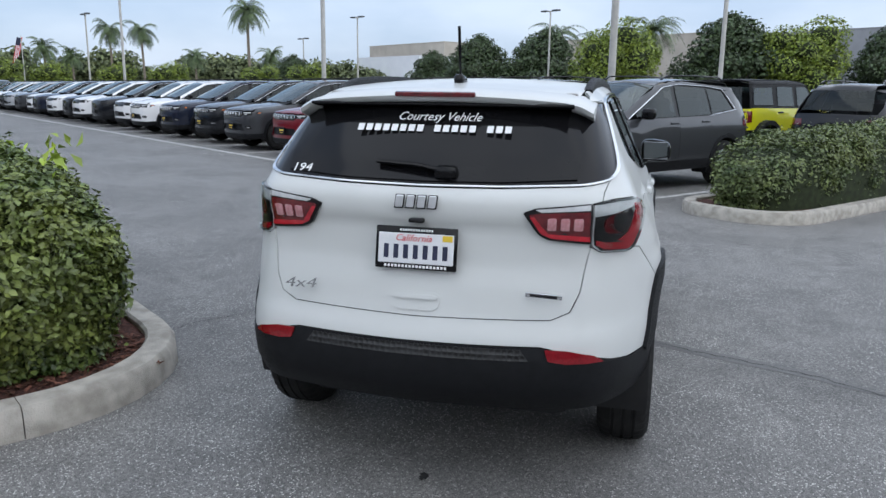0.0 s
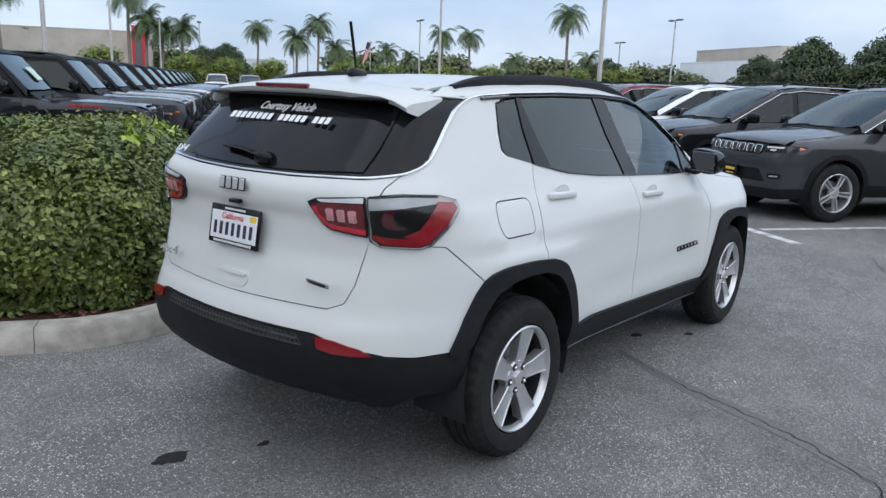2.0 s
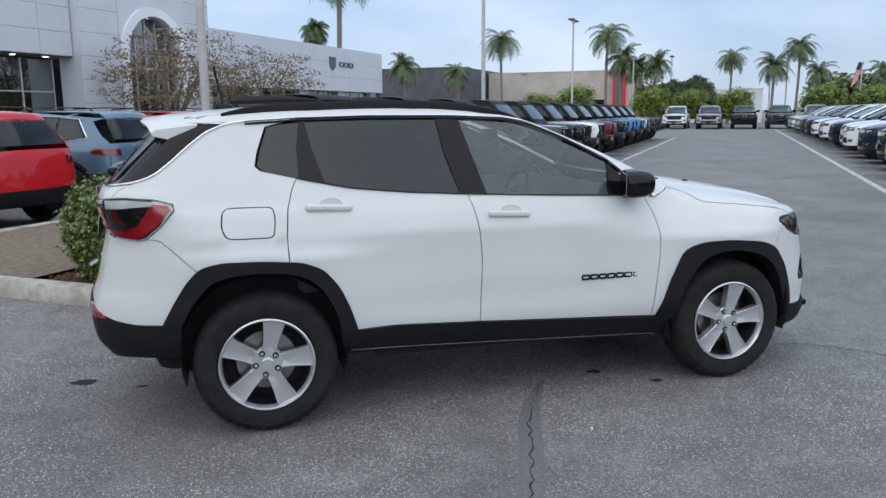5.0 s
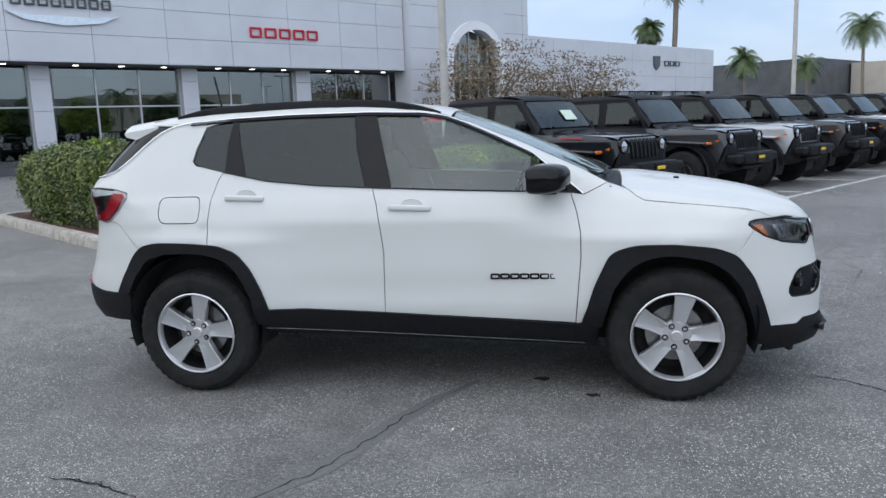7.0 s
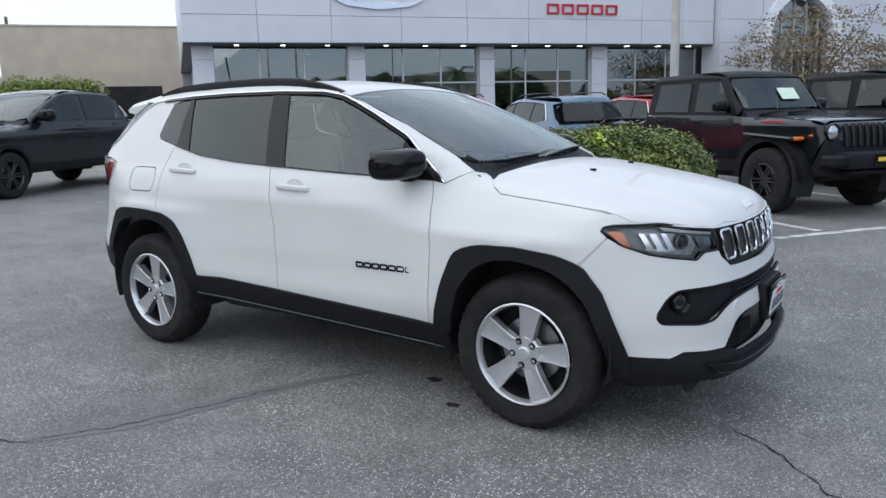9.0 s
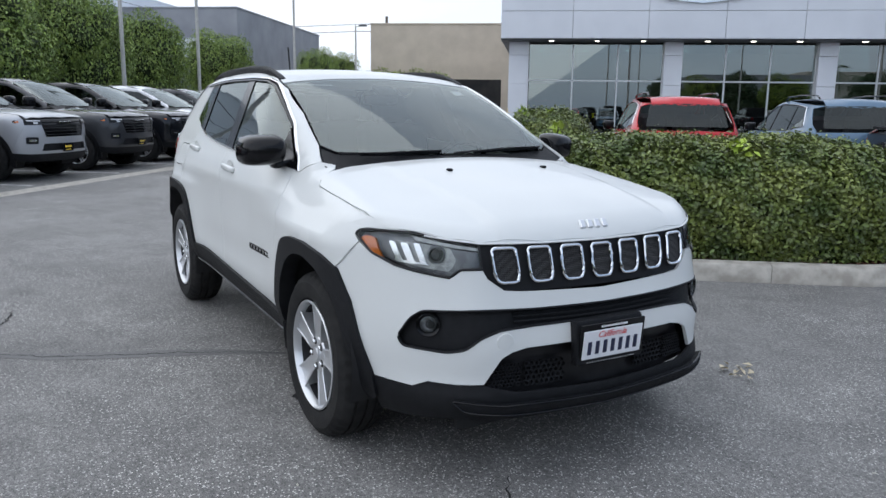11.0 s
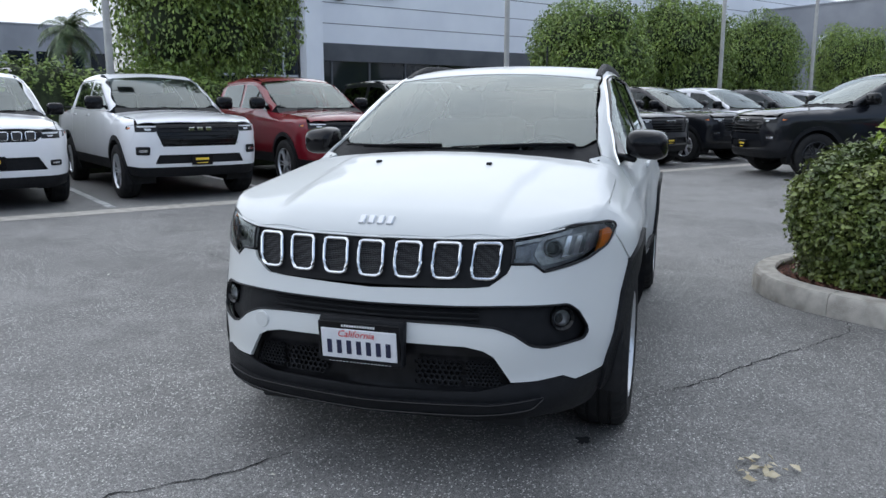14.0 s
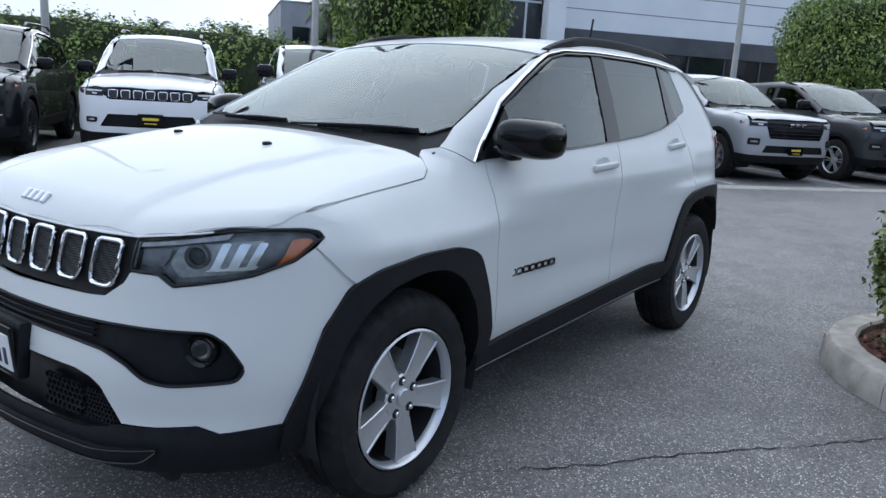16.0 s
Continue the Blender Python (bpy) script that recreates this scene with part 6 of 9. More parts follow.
    nz0, nz1 = P["nose_z"]
    bt = [("f", 0.0, g[-1][2])] + [("f", -y, z) for _, y, z in g[::-1] if z < P["lamp_z"][0] + 0.03] + [("f", -P["lamp_y"][0], P["lamp_z"][0]), ("f", -P["lamp_y"][1], P["lamp_z"][0]), ("s", wf + ra + 0.03, hubz + 0.12), ("s", wf + ra + 0.03, nz0 + 0.02), ("f", -P["lamp_y"][1] * 0.95, nz0), ("f", 0.0, nz0)]
    it = P["intake"]
    inth = both_halves(S, "cf", [("f", 0.0, it[2]), ("f", -it[0], it[2]), ("f", -it[1], it[3]), ("f", 0.0, it[3])])
    fb = S.add("front_bumper", "cf", both_halves(S, "cf", bt), P.get("bumper_mat", BODYPAINT), car, step=st, holes=[inth], gap=0)[0]
    S.add("bumper_intake", "cf", inth, TRIM, fb, step=0.16, off=-0.03, gap=-0.01, thick=0)
    cl = [("f", 0.0, nz0), ("f", -P["lamp_y"][1] * 0.95, nz0), ("s", wf + ra + 0.03, nz0 + 0.02), ("s", wf + ra + 0.03, nz1 + 0.03), ("f", -P["lamp_y"][1] * 0.88, nz1), ("f", 0.0, nz1)]
    S.add("bumper_cladding", "cf", both_halves(S, "cf", cl), TRIM, fb, step=0.16, off=0.004, gap=0)
    if "fog" in P:
        fy, fz, fw, fh = P["fog"]
        for sgn in (1, -1):
            fo = [("f", -fy - fw, fz + fh), ("f", -fy + fw, fz + fh), ("f", -fy + fw * 0.9, fz - fh), ("f", -fy - fw, fz - fh)]
            f1 = S.add("fog_lamp", "cf", [(sgn * a, b) for a, b in S.settle("cf", fo)], TRIM, fb, step=0.1, off=0.006, gap=0, soft=0.02)[0]
            fo = [("f", -fy - fw * 0.6, fz + fh * 0.3), ("f", -fy + fw * 0.6, fz + fh * 0.3), ("f", -fy + fw * 0.6, fz - fh * 0.3), ("f", -fy - fw * 0.6, fz - fh * 0.3)]
            S.add("lens", "cf", [(sgn * a, b) for a, b in S.settle("cf", fo)], REFLECT, f1, step=0.1, off=0.01, gap=0)
    px, pz = S.cast("f", [0.0], [P["plate_z"]])[0][[0, 2]]
    pl = part("dealer_plate", rbox(0.012, 0.31, 0.155, 0.004, 1, at=pose(px + 0.012, 0, pz)), GLOSSBLACK, car, "black dealer plate with yellow wordmark")
    part("wordmark", rbox(0.006, 0.20, 0.034, 0.01, 1, at=pose(px + 0.018, 0, pz + 0.012)), YELLOWINK, pl)
    part("wordmark", rbox(0.006, 0.16, 0.012, 0.003, 1, at=pose(px + 0.018, 0, pz - 0.045)), YELLOWINK, pl)
    # tail
    tg = P["gate"]
    S.add("tailgate", "cr", both_halves(S, "cr", [("r", 0.0, tg[0]), ("r", -P["tail_y"] + 0.01, tg[0]), ("r", -P["tail_y"] + 0.01, tg[1]), ("r", 0.0, tg[1] + 0.01)]), BODYPAINT, car, step=st)
    if "rear_glass" in P:
        rg = P["rear_glass"]
        S.add("rear_window", "cr", both_halves(S, "cr", [("r", 0.0, rg[0]), ("r", -rg[2], rg[0]), ("r", -rg[3], rg[1]), ("r", 0.0, rg[1] + 0.01)]), CARGLASS, car, step=0.2, off=0.0, thick=0.004, gap=0)
    rb = [("r", 0.0, tg[0]), ("r", -P["tail_y"], tg[0]), ("r", -P["tail_y"], P["bump_z"]), ("s", wr - ra - 0.02, P["bump_z"]), ("s", wr - ra - 0.03, nz0 + 0.05), ("r", -P["tail_y"] * 0.9, nz1 + 0.1), ("r", 0.0, nz1 + 0.1)]
    S.add("rear_bumper", "cr", both_halves(S, "cr", rb), P.get("rear_bumper_mat", TRIM), car, step=0.16, off=0.01, gap=0)
    # arches, sills, mirrors, handles, rails
    off = P.get("flare", 0.012)
    for wx in (wf, wr):
        S.add("wheel_arch", "s", arc(wx, hubz, ra + P.get("arch_w", 0.05), 200 if off < 0.05 else 178, -20 if off < 0.05 else 2, 14) + arc(wx, hubz, ra - 0.02, -18 if off < 0.05 else 2, 198 if off < 0.05 else 178, 14), P.get("arch_mat", TRIM), car, both=True, step=0.14, off=off, thick=0.05 + off, gap=0)
    S.add("sill", "s", [(wr + ra * 0.93, zs + 0.03), (wf - ra * 0.93, zs + 0.03), (wf - ra * 0.93, zs - 0.13), (wr + ra * 0.93, zs - 0.13)], TRIM, car, both=True, step=0.25, off=0.006, thick=0.05, gap=0)
    mx, my, mz, ms = P["mirror"]
    for sgn in (-1, 1):
        mb = join(rbox(0.13 * ms, 0.22 * ms, 0.17 * ms, 0.05 * ms, 3, at=pose(mx, sgn * (my + 0.14), mz, 0, 0, sgn * 8)), rbox(0.08, 0.16, 0.035, 0.01, 1, at=pose(mx, sgn * my, mz - 0.06)))
        part("door_mirror", mb, P.get("mirror_mat", GLOSSBLACK), car)
        for hx in P["handles"]:
            y = S.cast("s", [hx], [float(zb(hx)) - 0.09])[0][1]
            part("door_handle", rbox(0.22, 0.03, 0.035, 0.012, 2, at=pose(hx, sgn * -y, float(zb(hx)) - 0.09)), P.get("handle_mat", BODYPAINT), car)
        if "rail" in P:
            x0, x1, ry, rz = P["rail"]
            part("roof_rail", tube([(x0, sgn * ry, rz - 0.05), (x0 + 0.12, sgn * ry, rz), ((x0 + x1) / 2, sgn * ry, rz + 0.015), (x1 - 0.15, sgn * ry, rz - 0.005), (x1, sgn * ry, rz - 0.06)], 0.02, 6, False, 0.7), GLOSSBLACK, car)
    for pts in ([(cw[0][0] - 0.03, -0.5), (cw[0][0] - 0.09, -0.05)], [(cw[0][0] - 0.03, 0.0), (cw[0][0] - 0.09, 0.45)]):
        q = [Vector(v) + Vector((0, 0, 0.015)) for v in S.cast("t", [p[0] for p in pts], [p[1] for p in pts])]
        part("wiper", tube(q, 0.012, 5), TRIM, car)
    L = nose_x - tail_x
    part("underbody", rbox(L * 0.84, 1.25, 0.5, 0.06, 1, at=pose((nose_x + tail_x) / 2, 0, R + 0.22)), DARK, car)
    for x in (P["seats"]):
        for sgn in (-1, 1):
            part("seat_back", rbox(0.16, 0.5, 0.66, 0.06, 1, at=pose(x, sgn * 0.38, P["seat_z"], 0, -12, 0)), SEAT, car)
    part("dashboard", rbox(0.4, 1.3, 0.2, 0.06, 1, at=pose(P["shield"][0][0] - 0.28, 0, float(zb(xc)) - 0.12)), CABIN, car)
    for wx in (wf, wr):
        for sgn in (-1, 1):
            b = bmesh.new()
            pr = arc(wx, hubz, ra - 0.015, -25, 205, 14)
            r0, r1 = [b.verts.new((a, sgn * 0.55, c)) for a, c in pr], [b.verts.new((a, sgn * (P["track"] + 0.1), c)) for a, c in pr]
            for i in range(len(pr) - 1):
                b.faces.new((r0[i], r0[i + 1], r1[i + 1], r1[i]))
            b.faces.new(r0)
            part("wheel_well", b, DARK, car)
            wheel(car, pose(wx, sgn * P["track"], R, 0, 17 * wx, 0 if sgn < 0 else 180), R, P["tw"], P["rim"], P["spokes"], P.get("alloy", ALLOYDARK), "split", fine=False)
    for k, m in P.get("extras", {}).items():
        m(S, car)
    return car


def recolour(car, old, mat):
    for o in (car, *car.children_recursive):
        if o.type == "MESH" and o.material_slots and o.material_slots[0].material == old:
            o.material_slots[0].link = "OBJECT"
            o.material_slots[0].material = mat


SUV = dict(
    top=[(-2.7, 1.58), (-2.3, 1.71), (-1.6, 1.785), (-0.6, 1.80), (0.0, 1.765), (0.25, 1.69), (0.6, 1.525), (1.0, 1.325), (1.2, 1.225), (1.32, 1.19), (1.8, 1.14), (2.2, 1.07), (2.38, 1.0), (2.6, 0.8)],
    front=[(0.15, 2.2), (0.3, 2.36), (0.45, 2.41), (0.7, 2.42), (0.9, 2.40), (1.02, 2.36), (1.2, 2.2)],
    rear=[(0.2, -2.2), (0.4, -2.38), (0.6, -2.44), (0.9, -2.42), (1.15, -2.38), (1.28, -2.32), (1.5, -2.18), (1.75, -2.0)],
    side=[(0.15, 0.8), (0.35, 0.90), (0.5, 0.935), (0.8, 0.945), (1.0, 0.94), (1.1, 0.92), (1.18, 0.885), (1.3, 0.84), (1.6, 0.725), (1.72, 0.675), (1.82, 0.61)],
    crown=lambda x, y: 0.04 * (y / 0.65) ** 2, front_bow=lambda y: 0.06 * (y / 0.6) ** 2 + 0.24 * np.maximum(0, (y - 0.6) / 0.34) ** 2, rear_bow=lambda y: 0.05 * (y / 0.6) ** 2 + 0.16 * np.maximum(0, (y - 0.66) / 0.28) ** 2,
    extra=lambda x, z: -sstep(0.95, 1.2, z) * 0.08 * sstep(0.3, 1.3, x),
    R=0.385, ra=0.44, wf=1.48, wr=-1.48, sill=0.46, belt=[(-2.2, 1.25), (-1.2, 1.20), (0.0, 1.175), (1.1, 1.155)], xa=-1.02, xb=-0.12, xc=0.98, nose_x=2.42, tail_x=-2.44,
    hood_edge=[(1.30, 0.80), (1.8, 0.80), (2.05, 0.77)], lamp_y=(0.57, 0.80), lamp_z=(0.88, 0.965), lamp_tip=(1.98, 0.93), lamp_rz=(0.98, 1.10), lamp_rw=0.20, tail_y=0.80, tail_tip=((-1.98, 1.02), (-2.02, 1.13)), bump_z=0.66,
    quarter_top=[("r", -0.76, 1.22), ("s", -2.12, 1.33), ("s", -1.86, 1.62), ("s", -1.55, 1.60), ("s", -1.80, 1.30), ("s", -1.1, 1.21)],
    windows=[("rear_quarter_glass", [(-1.10, 1.225), (-1.74, 1.30), (-1.52, 1.60), (-1.10, 1.64)]), ("rear_door_glass", [(-1.04, 1.215), (-0.16, 1.19), (-0.20, 1.67), (-1.04, 1.645)]), ("front_door_glass", [(-0.06, 1.19), (1.02, 1.17), (0.50, 1.44), (0.14, 1.61), (-0.10, 1.67)])],
    chrome=True, pillar=[(-1.83, 1.29), (-1.0, 1.195), (1.08, 1.158), (0.5, 1.465), (0.12, 1.645), (-0.3, 1.695), (-1.1, 1.67), (-1.56, 1.625)],
    shield=[(1.20, 0.0), (1.15, -0.55), (1.03, -0.70), (0.6, -0.655), (0.20, -0.60), (0.16, 0.0)], cowl=[(1.31, 0.0), (1.29, -0.78), (1.10, -0.74), (1.14, -0.55), (1.19, 0.0)],
    roof=[(0.17, 0.0), (0.21, -0.60), (-0.3, -0.585), (-2.05, -0.56), (-2.1, 0.0)], roof_side=[(1.10, 1.16), (0.5, 1.46), (0.12, 1.64), (-0.3, 1.69), (-1.1, 1.665), (-1.56, 1.62), (-1.90, 1.60), ("t", -2.03, -0.56), ("t", -0.3, -0.585), ("t", 0.20, -0.60), ("t", 0.6, -0.655), ("t", 1.05, -0.705)],
    grille=[(0, 0.57, 0.985), (0, 0.57, 0.90), (0, 0.50, 0.845)], hood_z=0.99, style="slots", slots=(7, 0.15, 0.056, 0.865, 0.965), nose_z=(0.42, 0.28), intake=(0.52, 0.62, 0.66, 0.50), fog=(0.72, 0.58, 0.07, 0.035), plate_z=0.60,
    gate=(0.62, 1.20), rear_glass=(1.27, 1.64, 0.66, 0.58), mirror=(0.82, 0.86, 1.24, 1.0), handles=(-0.85, 0.02), rail=(-1.75, 0.0, 0.58, 1.83), seats=(-0.15, -1.05), seat_z=1.15, track=0.82, tw=0.25, rim=0.25, spokes=5)

PICKUP = dict(
    top=[(-3.2, 1.36), (-1.72, 1.40), (-1.62, 1.42), (-1.52, 1.86), (-1.3, 1.925), (-0.6, 1.96), (-0.1, 1.945), (0.25, 1.86), (0.6, 1.70), (1.05, 1.46), (1.22, 1.36), (1.35, 1.32), (1.9, 1.29), (2.4, 1.24), (2.62, 1.17), (2.75, 1.05), (2.95, 0.8)],
    front=[(0.2, 2.5), (0.4, 2.68), (0.6, 2.74), (0.85, 2.74), (1.05, 2.72), (1.15, 2.68), (1.3, 2.5)], rear=[(0.3, -3.0), (0.5, -3.06), (1.0, -3.06), (1.4, -3.04), (1.9, -2.9)],
    side=[(0.3, 0.90), (0.5, 0.975), (0.7, 1.0), (1.0, 1.005), (1.2, 0.99), (1.3, 0.955), (1.4, 0.92), (1.7, 0.82), (1.86, 0.765), (1.98, 0.69)],
    crown=lambda x, y: 0.035 * (y / 0.7) ** 2, front_bow=lambda y: 0.05 * (y / 0.6) ** 2 + 0.20 * np.maximum(0, (y - 0.66) / 0.34) ** 2, rear_bow=lambda y: 0.015 * (y / 0.6) ** 2 + 0.1 * np.maximum(0, (y - 0.85) / 0.15) ** 2,
    extra=lambda x, z: -sstep(1.1, 1.35, z) * 0.06 * sstep(0.4, 1.4, x) + sstep(1.3, 1.36, z) * 0.05 * sstep(-1.5, -1.6, x),
    R=0.41, ra=0.475, wf=1.80, wr=-1.87, sill=0.55, belt=[(-3.0, 1.36), (-1.6, 1.34), (0.0, 1.325), (1.2, 1.30)], xa=-1.42, xb=-0.30, xc=0.98, nose_x=2.74, tail_x=-3.06, axis=1.4,
    hood_edge=[(1.33, 0.86), (1.9, 0.87), (2.38, 0.84)], lamp_y=(0.60, 0.88), lamp_z=(1.01, 1.105), lamp_tip=(2.36, 1.05), lamp_rz=(0.95, 1.32), lamp_rw=0.16, tail_y=0.93, tail_tip=((-2.93, 0.97), (-2.93, 1.32)), bump_z=0.72,
    quarter_top=[("s", -2.96, 1.385), ("s", -2.4, 1.39), ("s", -1.66, 1.39), ("s", -1.60, 1.36)],
    windows=[("rear_door_glass", [(-1.42, 1.375), (-0.36, 1.36), (-0.40, 1.80), (-1.30, 1.78)]), ("front_door_glass", [(-0.24, 1.36), (1.05, 1.33), (0.55, 1.60), (0.20, 1.76), (-0.25, 1.80)])],
    pillar=[(-1.56, 1.355), (1.12, 1.31), (0.52, 1.655), (0.15, 1.81), (-0.3, 1.835), (-1.34, 1.815), (-1.52, 1.74)], pillar_mat=BODYPAINT,
    shield=[(1.22, 0.0), (1.17, -0.6), (1.06, -0.775), (0.6, -0.735), (0.22, -0.685), (0.17, 0.0)], cowl=[(1.34, 0.0), (1.31, -0.85), (1.12, -0.81), (1.16, -0.6), (1.21, 0.0)],
    roof=[(0.18, 0.0), (0.23, -0.685), (-0.3, -0.67), (-1.42, -0.65), (-1.5, 0.0)], roof_side=[(1.14, 1.305), (0.52, 1.65), (0.15, 1.805), (-0.3, 1.83), (-1.34, 1.81), (-1.50, 1.75), ("t", -1.44, -0.65), ("t", -0.3, -0.67), ("t", 0.22, -0.685), ("t", 0.6, -0.735), ("t", 1.07, -0.78)],
    grille=[(0, 0.60, 1.125), (0, 0.625, 1.02), (0, 0.54, 0.80)], hood_z=1.14, style="ram", nose_z=(0.50, 0.36), intake=(0.60, 0.66, 0.68, 0.55), fog=(0.80, 0.74, 0.085, 0.06), plate_z=0.60, grille_mat=GLOSSBLACK,
    gate=(0.72, 1.37), mirror=(0.86, 0.92, 1.44, 1.25), handles=(-1.2, -0.1), seats=(-0.2, -1.15), seat_z=1.3, track=0.87, tw=0.28, rim=0.26, spokes=6, alloy=ALLOY, rear_bumper_mat=CHROME)


def bed(S, car):
    cab = part("cab_back", rbox(0.03, 1.42, 0.56, 0.06, 1, at=pose(-1.55, 0, 1.60, 0, 8, 0)), BODYPAINT, car)
    part("rear_window", rbox(0.01, 1.2, 0.36, 0.03, 1, at=pose(-1.572, 0, 1.64, 0, 8, 0)), CARGLASS, car)
    part("bed_cover", rbox(1.42, 1.66, 0.03, 0.01, 1, at=pose(-2.31, 0, 1.375)), TRIM, car, "black bed cover")


PICKUP["extras"] = {"bed": bed}

BOXY = dict(
    top=[(-2.5, 1.82), (-2.2, 1.86), (-1.0, 1.885), (0.0, 1.88), (0.34, 1.83), (0.50, 1.68), (0.78, 1.36), (0.86, 1.27), (0.95, 1.25), (1.5, 1.235), (2.0, 1.20), (2.16, 1.16), (2.3, 1.0)],
    front=[(0.3, 2.22), (0.5, 2.24), (0.8, 2.24), (1.05, 2.22), (1.2, 2.17), (1.3, 2.05)], rear=[(0.3, -2.1), (0.5, -2.18), (1.0, -2.20), (1.3, -2.18), (1.85, -2.10)],
    side=[(0.3, 0.74), (0.5, 0.785), (0.8, 0.80), (1.1, 0.80), (1.2, 0.79), (1.3, 0.775), (1.6, 0.715), (1.8, 0.675), (1.9, 0.62)],
    crown=lambda x, y: 0.02 * (y / 0.6) ** 2, front_bow=lambda y: 0.03 * (y / 0.6) ** 2 + 0.06 * np.maximum(0, (y - 0.55) / 0.2) ** 2, rear_bow=lambda y: 0.02 * (y / 0.6) ** 2,
    extra=lambda x, z: -0.10 * sstep(0.9, 2.2, x), k_front=0.10,
    R=0.42, ra=0.50, wf=1.50, wr=-1.50, sill=0.62, belt=[(-2.2, 1.265), (0.8, 1.245), (1.0, 1.235)], xa=-1.06, xb=-0.22, xc=0.72, nose_x=2.24, tail_x=-2.2, axis=1.2,
    hood_edge=[(0.92, 0.70), (1.5, 0.66), (1.95, 0.61)], lamp_y=(0.42, 0.62), lamp_z=(0.96, 1.12), lamp_tip=(1.98, 0.99), lamp_rz=(0.95, 1.2), lamp_rw=0.12, tail_y=0.72, tail_tip=((-2.06, 0.97), (-2.06, 1.2)), bump_z=0.80,
    quarter_top=[("r", -0.70, 1.24), ("s", -2.05, 1.265), ("s", -1.5, 1.262)],
    windows=[("rear_quarter_glass", [(-1.20, 1.32), (-1.98, 1.33), (-1.94, 1.68), (-1.20, 1.70)]), ("rear_door_glass", [(-1.00, 1.31), (-0.30, 1.30), (-0.32, 1.72), (-0.98, 1.72)]), ("front_door_glass", [(-0.14, 1.30), (0.66, 1.29), (0.40, 1.62), (0.30, 1.72), (-0.14, 1.72)])],
    pillar=[(-2.10, 1.262), (0.76, 1.245), (0.46, 1.66), (0.34, 1.76), (-0.3, 1.78), (-2.04, 1.76)], pillar_mat=TRIM, roof_mat=TRIM,
    shield=[(0.80, 0.0), (0.78, -0.60), (0.76, -0.645), (0.50, -0.63), (0.42, -0.60), (0.43, 0.0)], cowl=[(0.93, 0.0), (0.92, -0.69), (0.80, -0.67), (0.80, -0.6), (0.81, 0.0)],
    roof=[(0.42, 0.0), (0.40, -0.61), (-0.3, -0.60), (-2.04, -0.60), (-2.08, 0.0)], roof_side=[(0.79, 1.25), (0.46, 1.66), (0.34, 1.76), (-0.3, 1.78), (-2.04, 1.76), ("t", -2.02, -0.60), ("t", -0.3, -0.60), ("t", 0.39, -0.61), ("t", 0.50, -0.63), ("t", 0.76, -0.65)],
    grille=[(0, 0.44, 1.165), (0, 0.44, 0.95), (0, 0.40, 0.84)], hood_z=1.175, style="slots", slots=(7, 0.105, 0.030, 0.86, 1.13), slot_mat=TRIM, nose_z=(0.62, 0.50), intake=(0.40, 0.42, 0.74, 0.66), plate_z=0.70, bumper_mat=TRIM, grille_mat=BODYPAINT,
    gate=(0.80, 1.25), rear_glass=(1.30, 1.70, 0.58, 0.54), mirror=(0.55, 0.74, 1.38, 0.9), handles=(-0.9, -0.05), seats=(-0.2, -1.0), seat_z=1.25, track=0.80, tw=0.27, rim=0.22, spokes=6, alloy=ALLOYDARK, flare=0.13, arch_w=0.07, handle_mat=TRIM, round_nose=False)


def boxy_front(S, car):
    for sgn in (-1, 1):
        x = S.cast("f", [sgn * 0.50], [1.03])[0][0]
        lp = new("round_headlamp")
        lp.parent, lp.matrix_basis = car, pose(x, sgn * 0.52, 1.035)
        part("bezel", revolve([(0.085, 0.0), (0.10, 0.02), (0.11, 0.012), (0.112, -0.03)], 20, "x"), GLOSSBLACK, lp)
        part("lens", revolve([(0.001, 0.02), (0.05, 0.014), (0.086, 0.0)], 20, "x"), REFLECT, lp)
        part("fender_top", rbox(0.86, 0.28, 0.05, 0.02, 1, at=pose(1.52, sgn * 0.80, 0.985, 0, 3, 0)), BODYPAINT, car)
        part("turn_lamp", rbox(0.05, 0.16, 0.05, 0.015, 1, at=pose(1.94, sgn * 0.80, 0.965)), AMBER, car, "amber turn lamp")
        part("bumper_horn", rbox(0.20, 0.30, 0.14, 0.03, 1, at=pose(2.34, sgn * 0.62, 0.70)), TRIM, car)
    part("bumper_beam", rbox(0.24, 1.05, 0.20, 0.04, 2, at=pose(2.36, 0, 0.70)), TRIM, car)
    part("dealer_plate", rbox(0.01, 0.31, 0.155, 0.004, 1, at=pose(2.49, 0, 0.70)), GLOSSBLACK, car)
    part("wordmark", rbox(0.006, 0.22, 0.05, 0.01, 1, at=pose(2.497, 0, 0.71)), YELLOWINK, car)
    part("skid_plate", rbox(0.3, 0.8, 0.06, 0.02, 1, at=pose(2.2, 0, 0.55)), TRIM, car)


def boxy_spare(S, car):
    wheel(car, pose(-2.32, 0, 1.0, 0, 0, -90), 0.40, 0.26, 0.21, 6, ALLOYDARK, "split", fine=False)


